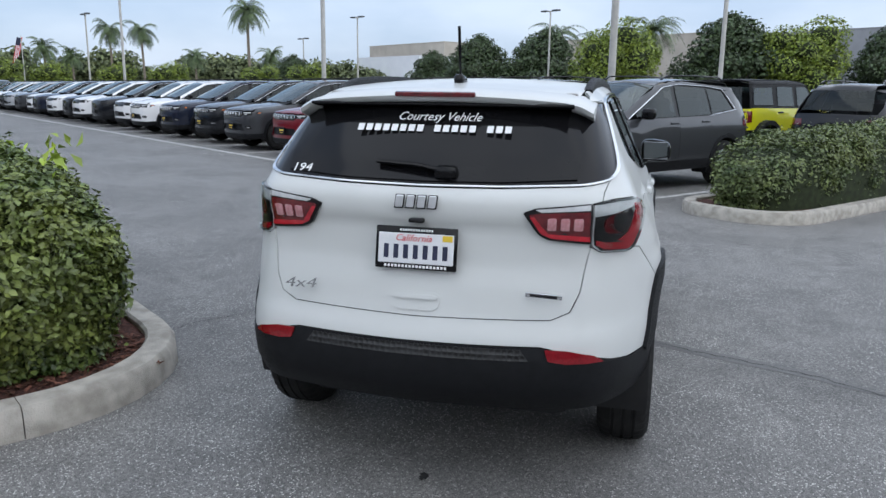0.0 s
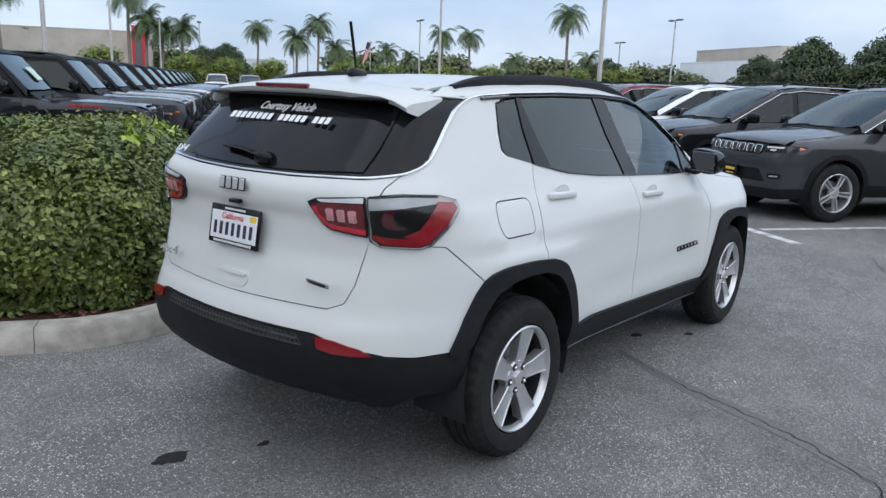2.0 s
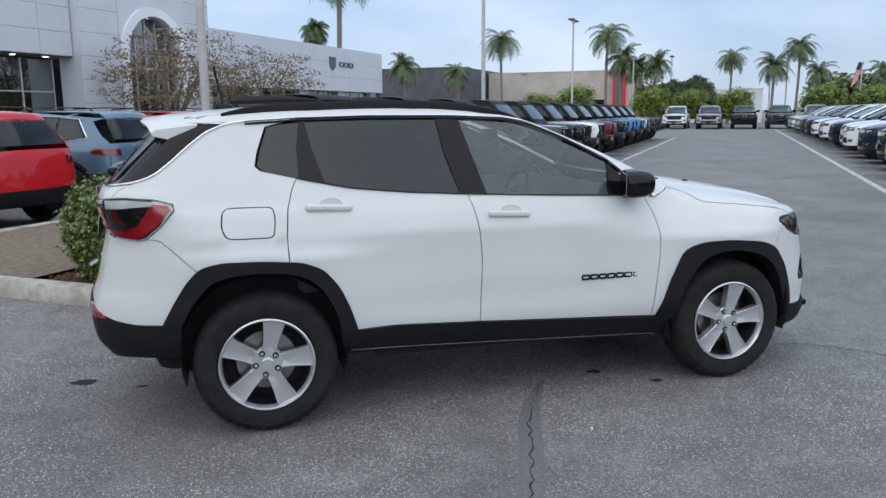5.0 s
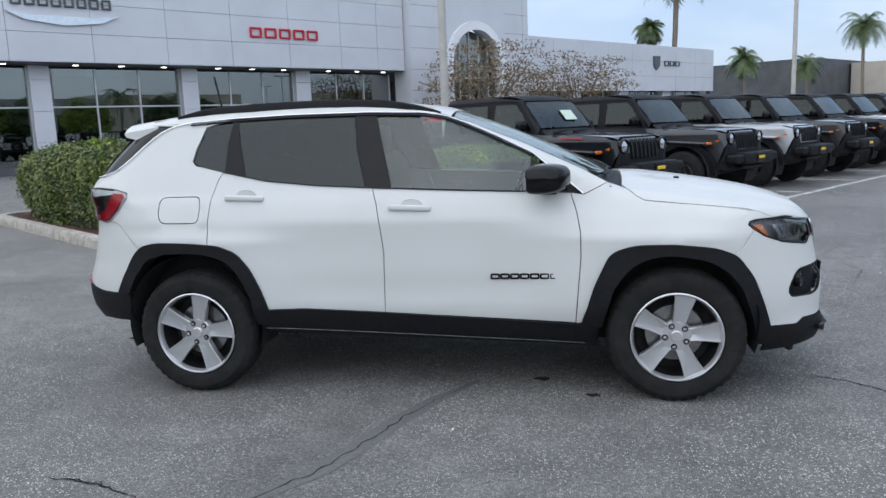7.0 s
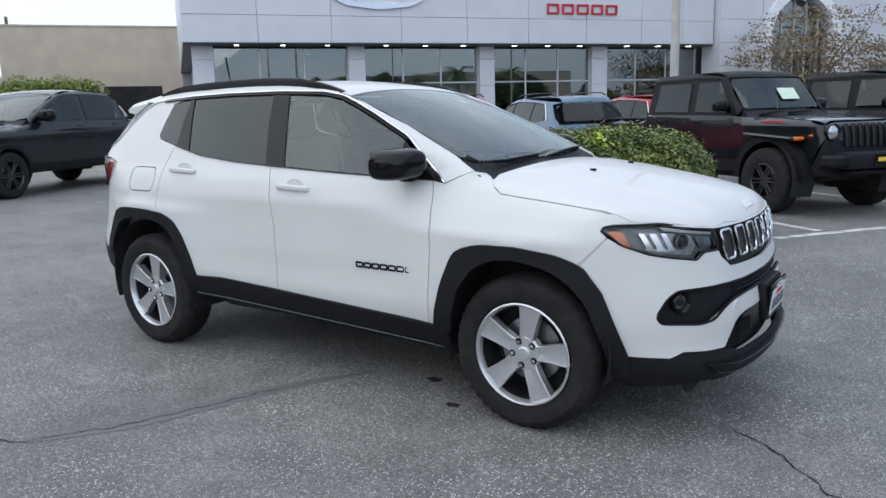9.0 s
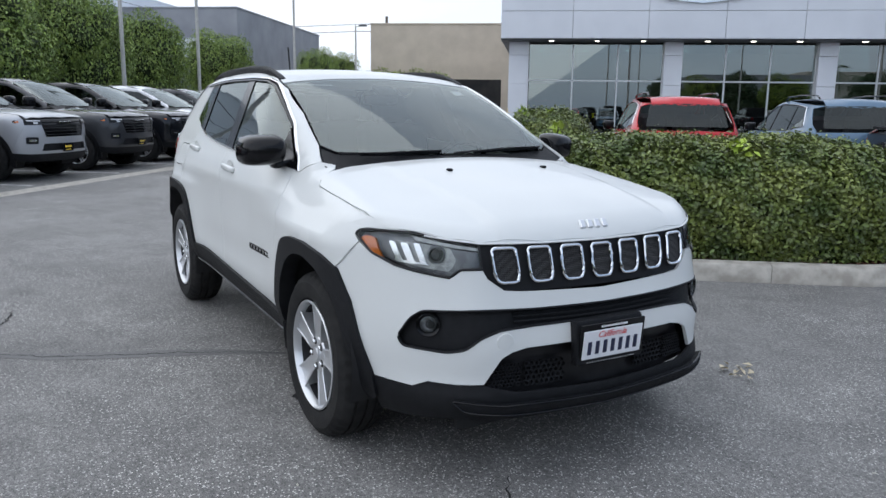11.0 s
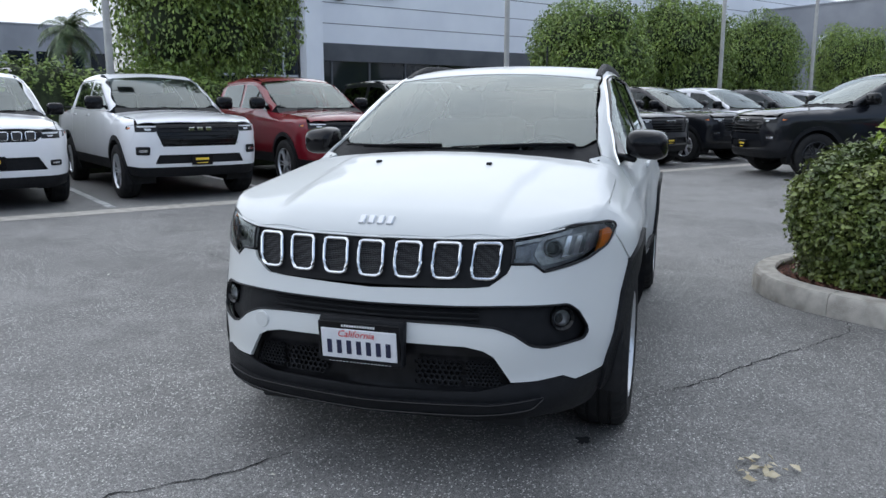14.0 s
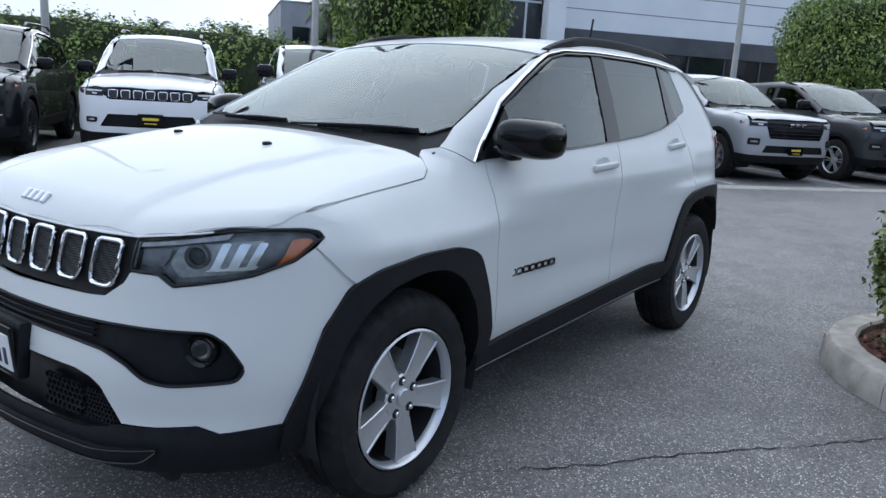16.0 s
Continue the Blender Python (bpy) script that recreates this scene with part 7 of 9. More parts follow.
BOXY["extras"] = {"front": boxy_front, "spare": boxy_spare}
BOXBED = dict(BOXY)
BOXBED["top"] = [(-3.2, 1.20), (-1.50, 1.22), (-1.42, 1.24), (-1.34, 1.80), (-1.2, 1.87)] + BOXY["top"][3:]
BOXBED["rear"] = [(0.3, -2.9), (0.5, -2.96), (1.0, -2.98), (1.3, -2.97), (1.85, -2.9)]
BOXBED.update(wr=-1.98, tail_x=-2.98, tail_tip=((-2.86, 0.97), (-2.86, 1.18)), lamp_rz=(0.95, 1.18), gate=(0.80, 1.19), quarter_top=[("s", -2.85, 1.195), ("s", -2.2, 1.20), ("s", -1.46, 1.20), ("s", -1.36, 1.245)], xa=-1.08,
              belt=[(-2.9, 1.20), (-1.45, 1.21), (-1.3, 1.262), (0.8, 1.245), (1.0, 1.235)],
              windows=[("rear_door_glass", [(-1.14, 1.31), (-0.30, 1.30), (-0.32, 1.72), (-1.10, 1.72)]), BOXY["windows"][2]],
              pillar=[(-1.34, 1.262), (0.76, 1.245), (0.46, 1.66), (0.34, 1.76), (-0.3, 1.78), (-1.28, 1.76)], roof=[(0.42, 0.0), (0.40, -0.61), (-0.3, -0.60), (-1.26, -0.60), (-1.30, 0.0)],
              roof_side=[(0.79, 1.25), (0.46, 1.66), (0.34, 1.76), (-0.3, 1.78), (-1.28, 1.76), ("t", -1.24, -0.60), ("t", -0.3, -0.60), ("t", 0.39, -0.61), ("t", 0.50, -0.63), ("t", 0.76, -0.65)])
del BOXBED["rear_glass"]


def boxbed_bed(S, car):
    part("cab_back", rbox(0.03, 1.24, 0.60, 0.04, 1, at=pose(-1.36, 0, 1.50, 0, 6, 0)), TRIM, car)
    part("bed_cover", rbox(1.50, 1.36, 0.03, 0.01, 1, at=pose(-2.20, 0, 1.20)), TRIM, car, "black soft bed cover")


BOXBED["extras"] = {"front": boxy_front, "bed": boxbed_bed}

# ---- parked cars ----
def place(proto, u, v, heading, colour, label, category, group, scale=1.0, plain=False):
    car = copy_thing(proto, lotpose(u, v, heading))
    if scale != 1.0:
        car.scale = (scale, scale, scale)
    recolour(car, BODYPAINT, PAINTS[colour])
    if plain:
        for o in list(car.children_recursive):
            if o.name.split(".")[0] in FINE:
                bpy.data.objects.remove(o)
    return tagged(car, label, category, group)


FINE = {"wiper", "seat_back", "dashboard", "wheel_well", "slot_mesh", "slot_ring", "lamp_reflector", "side_marker", "lens", "grille_bar", "brake_disc", "back_plate", "hub", "wordmark", "door_handle", "cowl", "sill"}


def tone(c):
    return {"grey": "dark grey", "navy": "dark navy", "red": "dark red", "brightred": "bright red", "hydro": "bright blue", "blue": "blue-grey"}.get(c, c)


suv0 = vehicle("parked_suv", "dark SUV parked in its bay", "car", SUV)
pick0 = vehicle("pickup_truck", "dark pickup truck parked in its bay", "pickup truck", PICKUP)
boxy0 = vehicle("boxy_offroader", "dark boxy off-roader parked in its bay", "off-road car", BOXY)
boxbed0 = vehicle("boxy_pickup", "black boxy off-road pickup parked in its bay", "pickup truck", BOXBED)

# long row of SUVs that face the aisle
COLS = "grey black white red grey black navy white white black white black white navy white grey silver black white silver white black".split()
for i, c in enumerate(COLS):
    first = place(suv0, 4.75 + 2.66 * i, -7.25 + 0.12 * math.sin(i * 2.1), 90 + 0.8 * math.sin(i * 3.3), c, f"{tone(c)} SUV parked nose-out in a row on the asphalt", "car", "SUVs in the long row", 1.0, i > 7)
    if i in (0, 3):
        recolour(first, ALLOYDARK, ALLOY)
# off-roaders that face the aisle from the other side
glad = place(boxbed0, 6.75, 4.95, -90, "black", "black boxy off-road pickup with red hood lettering", "pickup truck", "off-roaders in a row")
letter_bars(9, 0.030, 0.030, 0.044, PAINTS["brightred"], glad, pose(1.42, -0.742, 1.165, 84, 0, 0), "hood_lettering", 0.004)
letter_bars(9, 0.030, 0.030, 0.044, PAINTS["brightred"], glad, pose(1.42, 0.742, 1.165, -84, 0, 0) @ pose(0, 0, 0, 180, 0, 0), "hood_lettering", 0.004)
part("price_sheet", rbox(0.21, 0.30, 0.003, 0, at=pose(0.655, 0.20, 1.535, 0, 48, 0)), surface("pale_green_paper", (0.55, 0.68, 0.58), (0.62, 0.74, 0.64), rough=0.8, scale=12), glad, "pale green sheet behind the windshield", smooth=0)
JC = "grey silver grey black white red black hydro hydro silver grey grey".split()
for i, c in enumerate(JC):
    place(boxbed0 if i in (0, 3) else boxy0, 9.55 + 2.7 * i, 4.7, -90, c, f"{tone(c)} boxy off-roader parked nose-out in a row", "off-road car", "off-roaders in a row", 1.0, i > 4)
# pickups that face the lane
RC = [("black", suv0, 1.08), ("white", suv0, 1.08), ("white", pick0, 1), ("red", pick0, 1), ("black", pick0, 1), ("silver", pick0, 1), ("grey", pick0, 1), ("black", pick0, 1), ("white", pick0, 1), ("grey", pick0, 1), ("silver", pick0, 1), ("white", pick0, 1), ("silver", pick0, 1), ("black", pick0, 1)]
for i, (c, pr, k) in enumerate(RC):
    off = 2.45 * 1.08 if pr is suv0 else 2.74
    place(pr, -7.75 - off, -4.75 + 2.72 * i, 0, c, f"{tone(c)} {'SUV' if pr is suv0 else 'pickup truck'} parked nose-out beside the lane", "car" if pr is suv0 else "pickup truck", "row beside the lane", k, i > 7)
# the black pickup in the lane
lane = place(pick0, -4.13, 13.67, -122, "black", "lifted black pickup truck standing in the lane", "pickup truck", "", 1.06)
recolour(lane, ALLOY, ALLOYDARK)
# behind the planted island and by the showroom
place(suv0, 6.0, 10.2, 91, "blue", "blue-grey SUV seen from behind near the showroom", "car", "cars by the showroom", 0.92)
place(suv0, 3.25, 9.6, 90, "brightred", "red SUV seen from behind near the showroom", "car", "cars by the showroom", 0.92)
place(suv0, 8.75, 10.9, 90, "brightred", "red SUV parked near the showroom", "car", "cars by the showroom", 0.92)
# second row behind the long row
for i, c in enumerate("yellow black grey white black".split()):
    place(boxy0 if i in (0, 3) else suv0, 6.2 - 2.8 * i if i else 6.0, -14.0, -90, c, f"{tone(c)} car parked with its tail to the long row", "car", "second row", 1.0, i > 1)
# across the far end of the aisle
for i, c in enumerate("white silver black grey silver".split()):
    place(pick0, 66, 3.6 - 2.75 * i, 180, c, f"{tone(c)} pickup truck across the far end of the aisle", "pickup truck", "far row", 1.0, True)
van = copy_thing(suv0, lotpose(-6.5, 41, 180))
van.scale = (1.15, 1.05, 1.25)
recolour(van, BODYPAINT, PAINTS["white"])
recolour(van, CARGLASS, PAINTS["white"])
tagged(van, "white panel van parked by the workshop", "van")
place(suv0, -4.5, 56.6, -90, "grey", "dark grey minivan standing before the workshop bay", "car", "", 0.92, True)
for ob0 in (suv0, pick0, boxy0, boxbed0):
    for o in (*ob0.children_recursive, ob0):
        bpy.data.objects.remove(o)

# ---- hedges, trees and palms ----
def leaf_mat(name, a, b, c, rough=0.42):
    m = surface(name, a, b, rough=rough, scale=3.0, detail=5, island=0.45, spec=0.5)
    p = m.node_tree.nodes["Principled BSDF"]
    p.inputs["Transmission Weight"].default_value = 0.0
    p.inputs["Subsurface Weight"].default_value = 0.0
    return m


HEDGELEAF = leaf_mat("hedge_leaf", (0.070, 0.112, 0.026), (0.19, 0.225, 0.052), None, 0.40)
HEDGEDARK = leaf_mat("dark_hedge_leaf", (0.065, 0.10, 0.030), (0.16, 0.195, 0.06), None, 0.45)
SPROUT = leaf_mat("young_leaf", (0.26, 0.38, 0.04), (0.36, 0.46, 0.06), None, 0.45)
FICUS = leaf_mat("ficus_leaf", (0.10, 0.165, 0.034), (0.26, 0.34, 0.07), None, 0.5)
GLOBE = leaf_mat("globe_tree_leaf", (0.11, 0.165, 0.018), (0.23, 0.29, 0.035), None, 0.5)
DARKLEAF = leaf_mat("dark_tree_leaf", (0.030, 0.055, 0.022), (0.07, 0.105, 0.038), None, 0.5)
FARLEAF = leaf_mat("far_tree_leaf", (0.085, 0.115, 0.05), (0.18, 0.205, 0.085), None, 0.6)
PALMLEAF = leaf_mat("palm_leaf", (0.05, 0.085, 0.035), (0.12, 0.165, 0.06), None, 0.45)
DRYLEAF = leaf_mat("bronze_leaf", (0.13, 0.075, 0.05), (0.20, 0.16, 0.075), None, 0.5)
# near-black green: the shade deep among leaves, put into the colour of solid cores
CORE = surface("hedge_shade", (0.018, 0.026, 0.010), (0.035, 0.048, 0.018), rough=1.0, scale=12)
BARK = surface("grey_bark", (0.10, 0.085, 0.07), (0.20, 0.17, 0.14), rough=0.9, scale=14, bump=0.8, bump_scale=40)
PALMBARK = surface("palm_bark", (0.16, 0.13, 0.10), (0.27, 0.23, 0.18), rough=0.9, scale=20, bump=0.8, bump_scale=30)


def leaves(points, normals, size, rng, droop=0.0, narrow=0.55, spread=0.9, lift=0.0):
    """Folded pointed leaves at points, turned roughly along normals. Gives verts and faces."""
    n = len(points)
    N = normals + rng.normal(0, spread, (n, 3)) + np.array([0, 0, lift])
    N /= np.linalg.norm(N, axis=1, keepdims=True) + 1e-9
    D = rng.normal(0, 1, (n, 3))
    D[:, 2] = D[:, 2] * 0.6 - droop
    D += normals * 0.6
    D -= N * np.sum(D * N, 1, keepdims=True)
    D /= np.linalg.norm(D, axis=1, keepdims=True) + 1e-9
    S = np.cross(N, D)
    L = size * (0.6 + 0.7 * rng.random(n))[:, None]
    W = L * narrow * (0.8 + 0.4 * rng.random(n))[:, None]
    P0 = points - D * L * 0.5
    fold = N * L * 0.10
    verts = np.stack([P0, P0 + D * L * 0.45 + S * W * 0.5 + fold, P0 + D * L - fold * 0.6, P0 + D * L * 0.45 - S * W * 0.5 + fold], 1).reshape(-1, 3)
    k = np.arange(n)[:, None] * 4
    faces = np.concatenate([k + np.array([[0, 1, 2]]), k + np.array([[0, 2, 3]])], 0)
    return verts, faces


def fast_mesh(name, V, F, mat):
    me = bpy.data.meshes.new(name)
    V, F = np.asarray(V, np.float32), np.asarray(F, np.int32)
    me.vertices.add(len(V))
    me.vertices.foreach_set("co", V.ravel())
    me.loops.add(F.size)
    me.loops.foreach_set("vertex_index", F.ravel())
    me.polygons.add(len(F))
    me.polygons.foreach_set("loop_start", np.arange(0, F.size, F.shape[1], dtype=np.int32))
    me.polygons.foreach_set("loop_total", np.full(len(F), F.shape[1], np.int32))
    me.update(calc_edges=True)
    me.materials.append(mat)
    return me


def wobble(P, f, amp, seed):
    """Cheap smooth lumps."""
    r = np.random.default_rng(seed)
    out = np.zeros(len(P))
    for k in range(7):
        w = r.normal(0, 1, 3) * f * (1 + 0.5 * k)
        out += np.sin(P @ w + r.random() * 6.28) / (1 + 0.5 * k)
    return out * amp / 2


def hedge(name, u0, u1, v0, v1, h, n, size, mat, label, seed, round_=0.6, power=4.0, z0=0.11, lump=0.06, sprouts=()):
    """A clipped hedge: a core painted in shade colour and a coat of leaves, on a rounded box."""
    rng = np.random.default_rng(seed)
    c = np.array([(u0 + u1) / 2, (v0 + v1) / 2, z0 + 0.12])
    r = np.array([(u1 - u0) / 2, (v1 - v0) / 2, h - z0 - 0.12])

    def skin(D, k=1.0):
        q = np.abs(D) / r
        s = (q[:, 0] ** power + q[:, 1] ** power + q[:, 2] ** (power * 0.9)) ** (-1 / power)
        P = D * s[:, None]
        return P
    # points spread evenly over the rounded box: sample box faces by area
    areas = np.array([r[1] * r[2] * 2, r[1] * r[2] * 2, r[0] * r[2] * 2, r[0] * r[2] * 2, r[0] * r[1] * 4])
    pick = rng.choice(5, n, p=areas / areas.sum())
    U = rng.uniform(-1, 1, (n, 3))
    U[:, 2] = rng.uniform(-0.12, 1, n)
    for f, (ax, sg) in enumerate(((0, 1), (0, -1), (1, 1), (1, -1), (2, 1))):
        U[pick == f, ax] = sg
    D = U * r
    P = skin(D)
    G = np.sign(P) * (np.abs(P) / r) ** (power - 1) / r
    G /= np.linalg.norm(G, axis=1, keepdims=True)
    low = np.clip(1 - P[:, 2] / r[2], 0, 1)
    P = P + G * (wobble(P, 2.2, lump, seed) + wobble(P, 6.0, lump * 0.5, seed + 1) + rng.normal(0, size * 0.75, n) + (rng.random(n) < 0.03) * size * 1.2 - 0.05)[:, None]
    P = P - G * (0.16 * low ** 4)[:, None] * np.array([1, 1, 0.2])
    V, F = leaves(P + c, G, size, rng, 0.1, 0.56, 0.65, 0.55)
    hd = new(name)
    hd.matrix_world = lotpose(0, 0)
    tagged(hd, label, "hedge")
    attach("leaves", fast_mesh("leaves", V, F, mat), hd)["kind"] = "stuff"
    # solid dark core paints the shade seen between the leaves
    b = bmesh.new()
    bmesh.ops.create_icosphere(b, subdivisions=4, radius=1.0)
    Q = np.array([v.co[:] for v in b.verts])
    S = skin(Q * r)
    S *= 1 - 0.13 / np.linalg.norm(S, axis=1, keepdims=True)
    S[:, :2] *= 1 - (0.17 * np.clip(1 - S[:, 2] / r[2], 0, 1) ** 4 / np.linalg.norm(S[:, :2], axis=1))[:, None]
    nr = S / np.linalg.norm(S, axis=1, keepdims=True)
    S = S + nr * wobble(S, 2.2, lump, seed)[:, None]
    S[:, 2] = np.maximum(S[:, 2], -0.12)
    for v, p in zip(b.verts, S + c):
        v.co = p
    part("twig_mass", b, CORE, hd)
    st = []
    rr = random.Random(seed)
    for k in range(14):
        x, y = (u0 + 0.35 + (u1 - u0 - 0.7) * rr.random()), (v0 + 0.3 + (v1 - v0 - 0.6) * rr.random())
        st.append(tube([(x, y, z0 - 0.02), (x + rr.uniform(-0.1, 0.1), y + rr.uniform(-0.1, 0.1), z0 + 0.4)], 0.012, 5))
    part("stems", join(*st), BARK, hd)
    for u, v, z, k in sprouts:
        m = 26
        t = rng.random(m)
        SP = np.stack([u + rng.normal(0, 0.05, m), v + rng.normal(0, 0.05, m), z + t * k], 1)
        SV, SF = leaves(SP, np.tile([0, 0, 1.0], (m, 1)), 0.085, rng, -1.2, 0.5, 0.8)
        attach("young_shoot", fast_mesh("young_shoot", SV, SF, SPROUT), hd, "bright green young shoot")["kind"] = "stuff"
    return hd


sp1 = Matrix(((CU, SU), (-SU, CU)))
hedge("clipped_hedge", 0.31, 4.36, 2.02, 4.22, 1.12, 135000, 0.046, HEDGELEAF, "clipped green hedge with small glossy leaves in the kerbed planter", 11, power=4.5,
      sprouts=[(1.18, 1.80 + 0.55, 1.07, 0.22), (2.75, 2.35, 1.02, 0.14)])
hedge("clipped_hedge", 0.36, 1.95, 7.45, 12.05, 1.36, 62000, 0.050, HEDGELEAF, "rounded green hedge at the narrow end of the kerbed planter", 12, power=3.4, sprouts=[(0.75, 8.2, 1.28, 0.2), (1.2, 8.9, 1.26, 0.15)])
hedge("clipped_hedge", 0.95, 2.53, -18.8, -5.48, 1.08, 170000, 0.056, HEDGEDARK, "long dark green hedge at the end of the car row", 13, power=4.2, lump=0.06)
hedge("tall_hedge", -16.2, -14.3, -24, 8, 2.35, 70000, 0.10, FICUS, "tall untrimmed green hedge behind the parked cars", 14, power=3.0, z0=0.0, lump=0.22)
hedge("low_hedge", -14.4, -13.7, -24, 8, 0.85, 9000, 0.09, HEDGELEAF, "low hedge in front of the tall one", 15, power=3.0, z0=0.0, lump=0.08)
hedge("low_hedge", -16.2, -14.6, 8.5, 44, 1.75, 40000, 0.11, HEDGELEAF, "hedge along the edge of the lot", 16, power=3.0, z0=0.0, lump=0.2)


def limbs(h0, top, spread, n, rng, r=0.12, lean=0.1):
    """Trunk and branching limbs."""
    bms = [tube([(0, 0, 0), (rng.normal(0, lean * 0.4), rng.normal(0, lean * 0.4), h0 * 0.6), (rng.normal(0, lean), rng.normal(0, lean), h0 + 0.3)], r, 8, radii=[r * 1.25, r, r * 0.8])]
    for k in range(n):
        a = 2 * math.pi * (k + rng.random()) / n
        e = spread * (0.5 + 0.4 * rng.random())
        z = h0 + (top - h0) * (0.35 + 0.5 * rng.random())
        bms.append(tube([(0, 0, h0 * 0.8), (math.cos(a) * e * 0.4, math.sin(a) * e * 0.4, (h0 + z) / 2), (math.cos(a) * e, math.sin(a) * e, z)], r * 0.5, 6, radii=[r * 0.6, r * 0.4, r * 0.12]))
    return join(*bms)


def crown_points(blobs, n, rng, shell=0.8):
    """Points in the outer shells of overlapping clumps."""
    vol = np.array([b[3] * b[4] for b in blobs])
    pick = rng.choice(len(blobs), n, p=vol / vol.sum())
    B = np.array([b[:5] for b in blobs])[pick]
    D = rng.normal(0, 1, (n, 3))
    D /= np.linalg.norm(D, axis=1, keepdims=True)
    rad = shell + (1 - shell) * rng.random(n) ** 0.5
    rad = np.where(rng.random(n) < 0.06, rad * 1.12, rad)
    P = B[:, :3] + D * np.stack([B[:, 3], B[:, 3], B[:, 4]], 1) * rad[:, None]
    return P, D


def tree(name, label, seed, h, r, h0, n, size, mat, blobs_n=14, droop=0.3, flat=0.8, dense=True, conic=False, bark=None):
    rng = np.random.default_rng(seed)
    t = thing(name, Matrix(), label, "tree")
    part("trunk", limbs(h0, h, r, 6, rng, 0.07 + 0.018 * h), bark or BARK, t)
    blobs = []
    zc, rz = (h + h0) / 2, (h - h0) / 2
    for k in range(blobs_n):
        a, q = 2 * math.pi * k * 0.618, (k + 0.5) / blobs_n
        z = h0 + 0.18 * (h - h0) + (h - h0) * 0.70 * q
        e = (1 - q) * 0.75 * r + 0.08 * r if conic else r * 0.62 * math.sqrt(max(0.05, 1 - ((z - zc) / rz) ** 2))
        br = r * (0.42 + 0.16 * rng.random()) * ((1.15 - 0.75 * q) if conic else 1)
        blobs.append((math.cos(a) * e, math.sin(a) * e, z + rng.normal(0, 0.05 * h), br, br * flat))
    if dense:
        blobs.append((0, 0, zc, r * 0.7, rz * 0.8))
    P, D = crown_points(blobs, n, rng, 0.60)
    V, F = leaves(P, D, size, rng, droop, 0.55, 0.7, 0.4)
    attach("crown", fast_mesh("crown", V, F, mat), t)["kind"] = "stuff"
    # dark balls within the clumps stand for the shade inside the crown
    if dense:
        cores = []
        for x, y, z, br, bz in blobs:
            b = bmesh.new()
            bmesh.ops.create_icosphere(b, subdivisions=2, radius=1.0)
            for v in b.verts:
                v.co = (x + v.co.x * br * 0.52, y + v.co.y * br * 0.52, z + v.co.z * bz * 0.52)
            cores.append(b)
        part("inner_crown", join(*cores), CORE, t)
    return t


def stand(proto, u, v, k=1.0, turn=0.0, group="", label="", kz=None):
    t = copy_thing(proto, lotpose(u, v, turn))
    t.scale = (k, k, kz or k)
    return tagged(t, label, "", group)


def palm(name, label, seed, h, n=26, L=2.3, bushy=1.0):
    """A palm: slim ringed trunk, arching fronds with leaflets, a skirt of old fronds."""
    rng = np.random.default_rng(seed)
    t = thing(name, Matrix(), label, "palm tree")
    zs = np.linspace(0, h, 14)
    part("trunk", tube([(0.12 * math.sin(z * 0.35 + seed), 0.10 * math.cos(z * 0.3), z) for z in zs], 0.16, 9, radii=[0.26 - 0.09 * min(1, z / (0.3 * h)) for z in zs]), PALMBARK, t)
    x0, y0 = 0.12 * math.sin(h * 0.35 + seed), 0.10 * math.cos(h * 0.3)
    part("crown_shaft", tube([(x0, y0, h - 0.5), (x0, y0, h), (x0, y0, h + 0.5)], 0.2, 8, radii=[0.26, 0.24, 0.08]), PALMBARK, t)
    V, F = [], []
    for k in range(n):
        a = 2 * math.pi * k * 0.382 + rng.random() * 0.3
        el = radians(rng.uniform(-25, 75))
        Lk = L * rng.uniform(0.8, 1.1)
        p, d = np.array([x0, y0, h + 0.2]), np.array([math.cos(a) * math.cos(el), math.sin(a) * math.cos(el), math.sin(el)])
        side = np.array([-math.sin(a), math.cos(a), 0])
        seg = 11
        for s in range(seg):
            q = p + d * Lk / seg
            f = (s + 0.5) / seg
            w = 0.62 * bushy * math.sin(math.pi * min(1, 0.12 + f * 0.86)) ** 0.7
            for sg in (-1, 1):
                for j in (0.0, 0.5):
                    b0 = p + (q - p) * j
                    tip = b0 + side * sg * w * rng.uniform(0.8, 1.1) + d * 0.28 - np.array([0, 0, 0.45 * w + 0.12 * rng.random()])
                    i0 = len(V)
                    V += [b0, b0 + d * 0.11, tip]
                    F.append((i0, i0 + 1, i0 + 2))
            p = q
            d = d + np.array([0, 0, -0.22 * (0.6 + 0.8 * rng.random())])
            d /= np.linalg.norm(d)
    attach("fronds", fast_mesh("fronds", V, F, PALMLEAF), t)["kind"] = "stuff"
    return t


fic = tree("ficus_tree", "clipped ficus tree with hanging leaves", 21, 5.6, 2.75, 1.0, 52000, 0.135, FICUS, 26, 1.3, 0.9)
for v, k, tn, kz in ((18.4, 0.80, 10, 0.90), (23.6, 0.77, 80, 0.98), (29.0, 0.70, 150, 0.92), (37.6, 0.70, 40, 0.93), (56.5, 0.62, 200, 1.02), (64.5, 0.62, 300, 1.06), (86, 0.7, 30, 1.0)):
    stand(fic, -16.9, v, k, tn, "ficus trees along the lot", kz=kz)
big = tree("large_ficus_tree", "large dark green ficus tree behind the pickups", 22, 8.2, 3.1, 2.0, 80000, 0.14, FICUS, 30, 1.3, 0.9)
big.matrix_world = lotpose(-17.0, 4.0) @ Matrix.Diagonal((0.80, 0.80, 1.0, 1.0))
